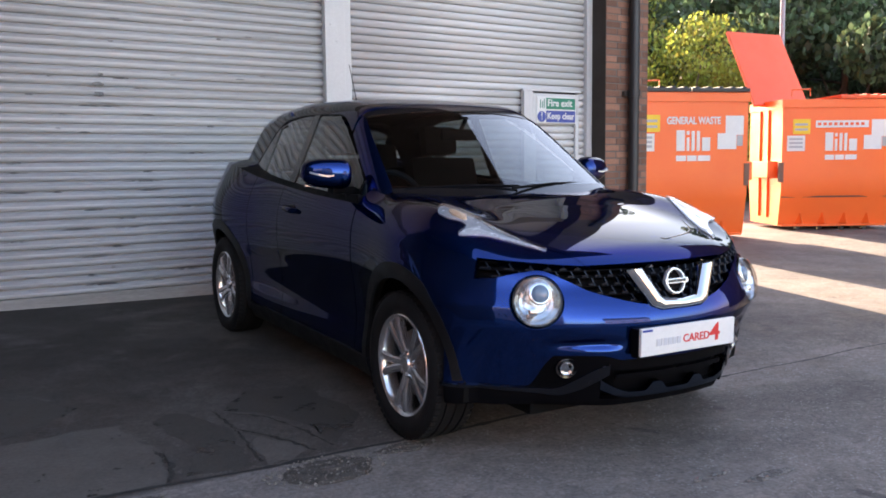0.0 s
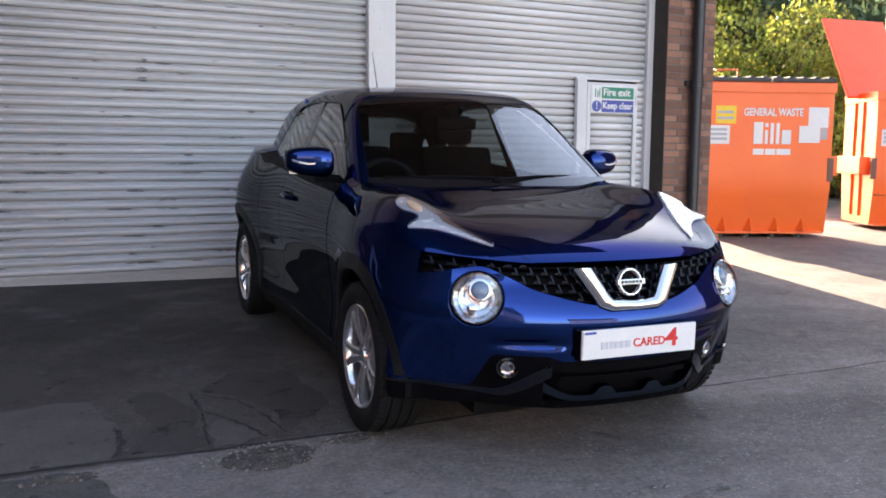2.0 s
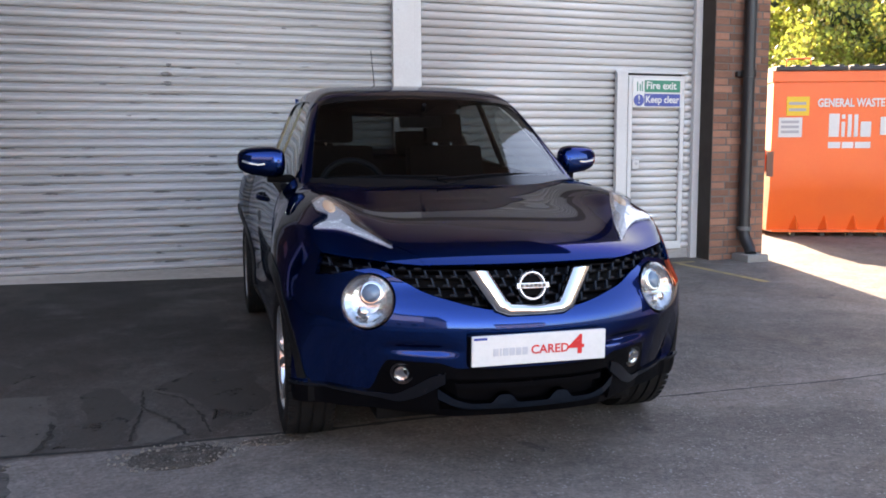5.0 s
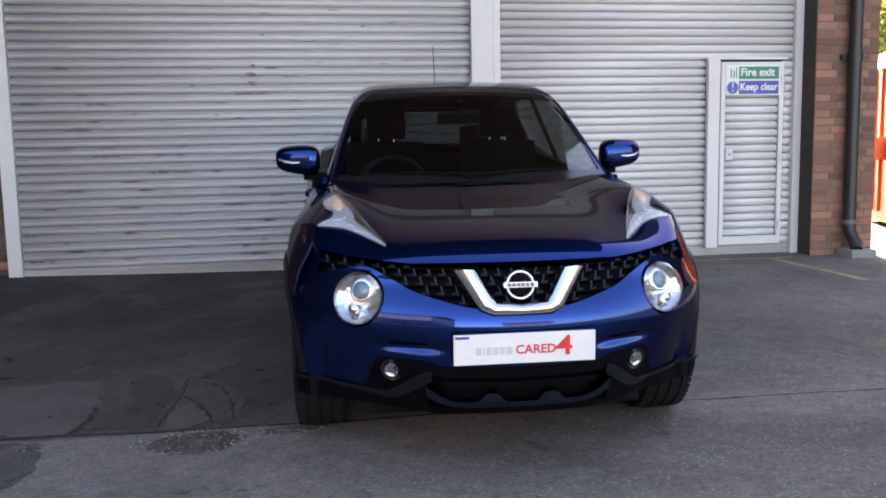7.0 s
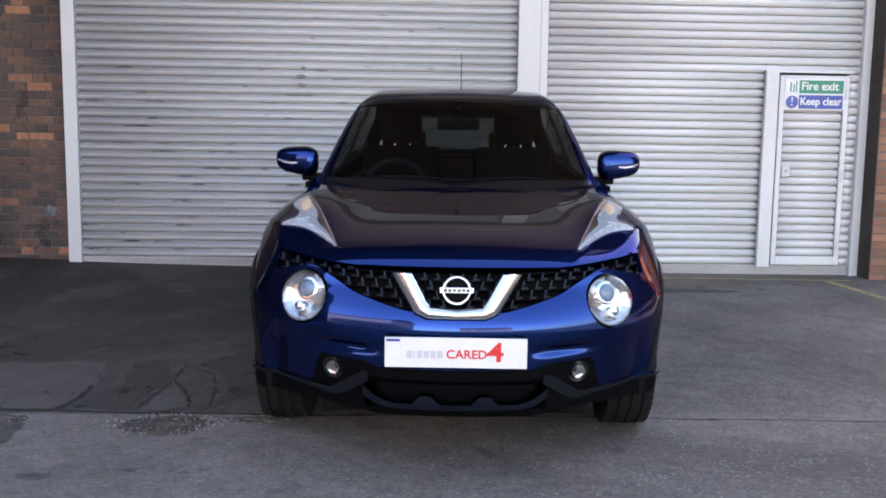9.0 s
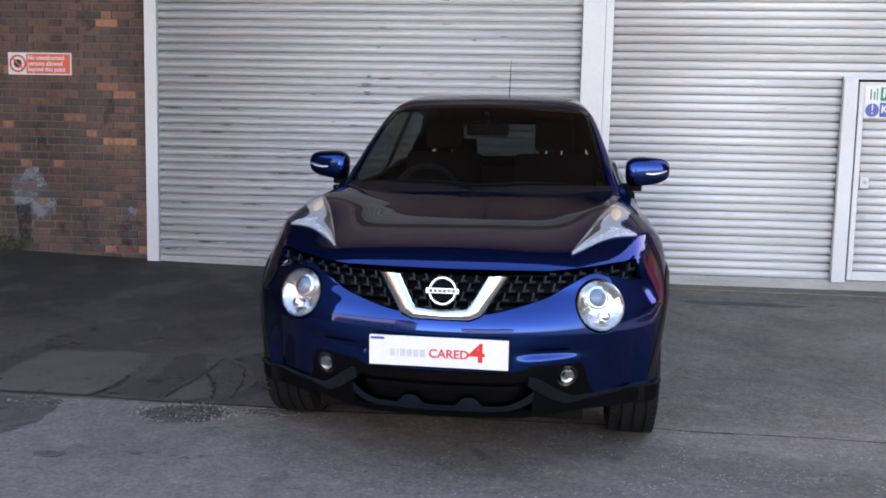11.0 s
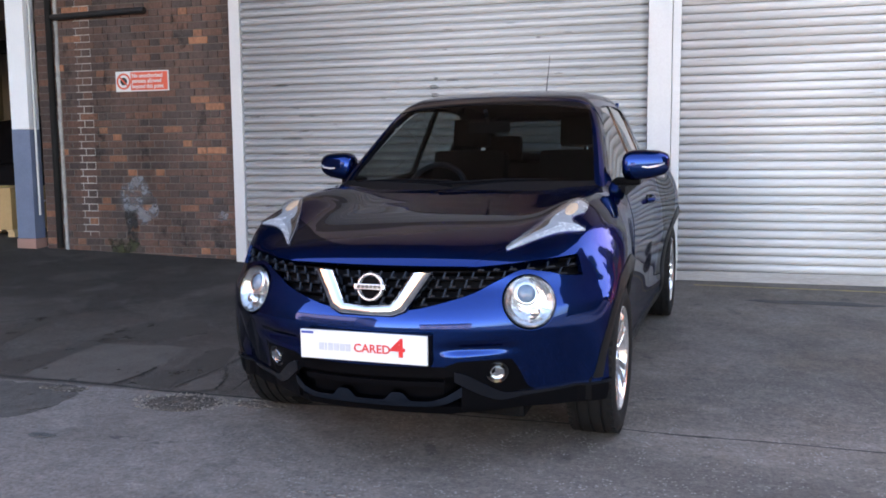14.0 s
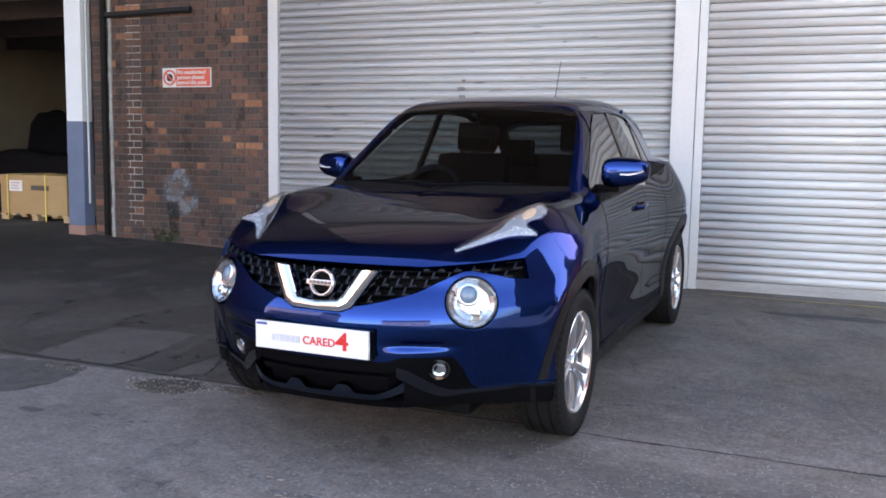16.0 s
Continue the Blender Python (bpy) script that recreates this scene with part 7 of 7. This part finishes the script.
# -- wheels --
def make_wheel():
    w = empty("wheel", Matrix.Identity(4), "", "")
    for key in list(w.keys()):
        del w[key]
    prof = [(-0.085, 0.230), (-0.102, 0.252), (-0.1075, 0.285), (-0.098, 0.316), (-0.086, 0.328)]
    for a in (-0.05, 0.0, 0.05):
        prof += [(a - 0.012, 0.334), (a - 0.006, 0.334), (a - 0.005, 0.326), (a + 0.005, 0.326), (a + 0.006, 0.334), (a + 0.012, 0.334)]
    prof += [(0.086, 0.328), (0.098, 0.316), (0.1075, 0.285), (0.102, 0.252), (0.085, 0.230)]
    tyre = part("tyre", lathe(prof, "x", 72), RUBBER, w, "black road tyre", True)
    blocks = bmesh.new()
    for k in range(60):
        a = 2 * math.pi * k / 60
        for s in (-1, 1):
            box(blocks, (s * 0.068, -0.011, 0.325), (s * 0.097, 0.011, 0.3315), 0, pose(0, 0, 0, math.degrees(a)))
    tagged(part("tread", blocks, RUBBER, w), kind="stuff")
    part("rim", lathe([(-0.09, 0.224), (-0.09, 0.205), (0.05, 0.195), (0.082, 0.198), (0.094, 0.207), (0.097, 0.214), (0.092, 0.220), (0.08, 0.224)], "x", 60), ALLOY, w, "silver alloy rim", True)
    part("brake_disc", rod(bmesh.new(), (-0.01, 0, 0), (0.012, 0, 0), 0.145, 40), DISC, w)
    part("dark_back", rod(bmesh.new(), (-0.05, 0, 0), (-0.04, 0, 0), 0.2, 40), DASH, w)
    part("hub", lathe([(0.02, 0.066), (0.062, 0.062), (0.074, 0.046), (0.070, 0.034), (0.078, 0.030), (0.080, 0.001)], "x", 30), ALLOY, w, "", True)
    for k in range(5):
        for d in (-1, 1):
            sp = bmesh.new()
            ring = []
            for r, off, wd, x0, x1 in ((0.045, 0.010, 0.016, 0.03, 0.070), (0.11, 0.019, 0.0165, 0.045, 0.083), (0.165, 0.031, 0.018, 0.055, 0.088), (0.207, 0.045, 0.022, 0.06, 0.088)):
                ring.append([sp.verts.new((x, d * off + e, r)) for x, e in ((x0, -wd), (x1 - 0.006, -wd), (x1, -wd * 0.5), (x1, wd * 0.5), (x1 - 0.006, wd), (x0, wd))])
            for a, b in zip(ring, ring[1:]):
                for c in range(6):
                    sp.faces.new((a[c], a[(c + 1) % 6], b[(c + 1) % 6], b[c]))
            sp.faces.new(ring[0])
            sp.faces.new(ring[-1])
            sp.transform(pose(0, 0, 0, 72 * k + 17))
            part("spoke", sp, ALLOY, w, "", False)
        nut = rod(bmesh.new(), (0.05, 0, 0.055), (0.076, 0, 0.055), 0.008, 6)
        nut.transform(pose(0, 0, 0, 72 * k + 53))
        part("wheel_nut", nut, CHROME, w)
    for ob in w.children:
        if ob.name.split(".")[0] in ("rim", "spoke", "hub", "dark_back", "brake_disc"):
            ob.data.transform(Matrix.Diagonal((1, 1.065, 1.065, 1)))
    return w


wheel = make_wheel()
wheel["label"] = "silver twin-spoke alloy wheel with black tyre"
spots = [(0.770, 0.89, 0), (-0.770, 0.89, 180), (0.786, 3.49, 0), (-0.786, 3.49, 180)]
for k, (x, y, turn) in enumerate(spots):
    m = Matrix.Translation((x, y, 0.334)) @ pose(0, 0, 0, 11 * k, 0, turn)
    ob = wheel if k == len(spots) - 1 else copy_thing(wheel, m)
    ob.parent = car
    ob.matrix_basis = m

# -- underside and inside --
part("underbody", boxed((-0.55, 0.35, 0.20), (0.55, 3.95, 0.30), 0.02), DASH, car)
part("engine_cover", boxed((-0.46, 0.30, 0.28), (0.46, 1.25, 0.70), 0.03), DASH, car)
part("cabin_floor", boxed((-0.70, 1.25, 0.30), (0.70, 3.9, 0.40), 0.02), DASH, car)
part("bulkhead", boxed((-0.70, 1.22, 0.31), (0.70, 1.30, 0.98), 0.02), DASH, car)
for side in (1, -1):
    part("door_card", boxed((side * 0.66, 1.35, 0.35), (side * 0.70, 3.3, 1.02), 0.012), DASH, car)
dash = part("dashboard", boxed((-0.68, 1.30, 0.80), (0.68, 1.75, 1.035), 0.05), DASH, car, "dark plastic dashboard", True)
part("binnacle", boxed((-0.52, 1.52, 1.02), (-0.20, 1.74, 1.085), 0.03), DASH, dash, smooth=True)
sw = part("steering_wheel", tube([Vector((-0.36, 1.93, 0.985)) + pose(0, 0, 0, 66) @ Vector((0.185 * math.cos(2 * math.pi * k / 36), 0.185 * math.sin(2 * math.pi * k / 36), 0)) for k in range(36)], 0.016, 10, True), GRILLE_GREY, car, "dark steering wheel", True)
part("wheel_boss", boxed((-0.42, 1.88, 0.95), (-0.30, 1.96, 1.03), 0.02), DASH, sw)
part("wheel_spoke", boxed((-0.53, 1.925, 0.975), (-0.19, 1.945, 1.0), 0.006), GRILLE_GREY, sw)


def seat(x, y, wide, name, rests, tall=0.66):
    s = part(name, boxed((x - wide, y, 0.42), (x + wide, y + 0.50, 0.62), 0.06), SEAT_CLOTH, car, "dark cloth seat", True)
    back = boxed((-wide, -0.07, 0), (wide, 0.07, tall), 0.055, Matrix.Translation((x, y + 0.50, 0.58)) @ pose(0, 0, 0, -16))
    part("backrest", back, SEAT_CLOTH, s, "", True)
    for dx in rests:
        hr = Matrix.Translation((x + dx, y + 0.68, 0.58 + tall)) @ pose(0, 0, 0, -10)
        part("headrest", boxed((-0.125, -0.045, 0.0), (0.125, 0.045, 0.19), 0.04, hr), SEAT_CLOTH, s, "", True)
        for e in (-0.05, 0.05):
            part("headrest_rod", rod(bmesh.new(), hr @ Vector((e, 0, -0.09)), hr @ Vector((e, 0, 0.02)), 0.006), CHROME, s)


seat(-0.36, 1.98, 0.25, "front_seat", (0,))
seat(0.36, 1.98, 0.25, "front_seat", (0,))
seat(0.0, 2.85, 0.62, "rear_seat", (-0.36, 0.36), 0.54)
rm = part("rear_view_mirror", boxed((-0.12, 1.80, 1.335), (0.12, 1.83, 1.40), 0.02), DASH, car, "dark rear-view mirror", True)
part("mirror_arm", rod(bmesh.new(), (0, 1.79, 1.40), (0, 1.74, 1.46), 0.012), DASH, rm)
p, n = above(np.linspace(-0.50, 0.50, 20)[None, :] + 0 * np.linspace(1.9, 3.6, 20)[:, None], np.linspace(1.9, 3.6, 20)[:, None] + 0 * np.linspace(-0.5, 0.5, 20)[None, :], cabin)
panel("headlining", p, n, SEAT_CLOTH, car, "dark headlining", -0.03, 0, False)

# ---- bricks, laid last ----
def lay_bricks(parent, x0, x1, z_of, z1, front, mat, names, seed, y_proud=0.0, limit=300):
    """Flemish bond: stretchers and headers in turn, courses 75 mm; the lower ones as parts, the rest joined."""
    rnd = random.Random(seed)
    kinds = {}
    count, course, z = 0, 0, math.floor(min(z_of(x0), z_of(x1)) / 0.075) * 0.075
    verts, faces = [], []
    while z < z1:
        x, k = x0, course % 2
        if course % 2:
            x, k = x0, 1
        while x < x1 - 0.02:
            length = 0.2155 if k % 2 == 0 else 0.1025
            if course % 2 and x == x0:
                length = 0.16
            length = min(length, x1 - x)
            if z + 0.06 > z_of(x):
                dy = front + rnd.uniform(-0.0025, 0.0025)
                key = round(length, 3)
                if count < limit:
                    if key not in kinds:
                        kinds[key] = brick_mesh(key, mat)
                    ob = new(names, kinds[key])
                    ob.parent = parent
                    ob.location = (x, dy, z)
                    count += 1
                else:
                    o = len(verts)
                    verts += [(x + a * length, dy + b * 0.03, z + c * 0.065) for a in (0, 1) for b in (0, 1) for c in (0, 1)]
                    faces += [tuple(o + q for q in f) for f in ((0, 4, 5, 1), (0, 1, 3, 2), (4, 6, 7, 5), (1, 5, 7, 3), (0, 2, 6, 4))]
            x += length + 0.010
            k += 1
        z += 0.075
        course += 1
    if verts:
        tagged(mesh_part("upper_bricks", verts, faces, BRICK_JOINED, parent), kind="stuff")


lay_bricks(left_wall, -2.60, -0.22, lambda x: float(ground_z(x, 7.5)) - 0.04, 3.0, BRICK_FRONT - 0.004, BRICK, "brick", 1)
lay_bricks(pier, 7.178, 7.83, lambda x: float(ground_z(x, 7.1)) - 0.04, 3.3, 7.1965, BRICK_PIER, "brick", 2)
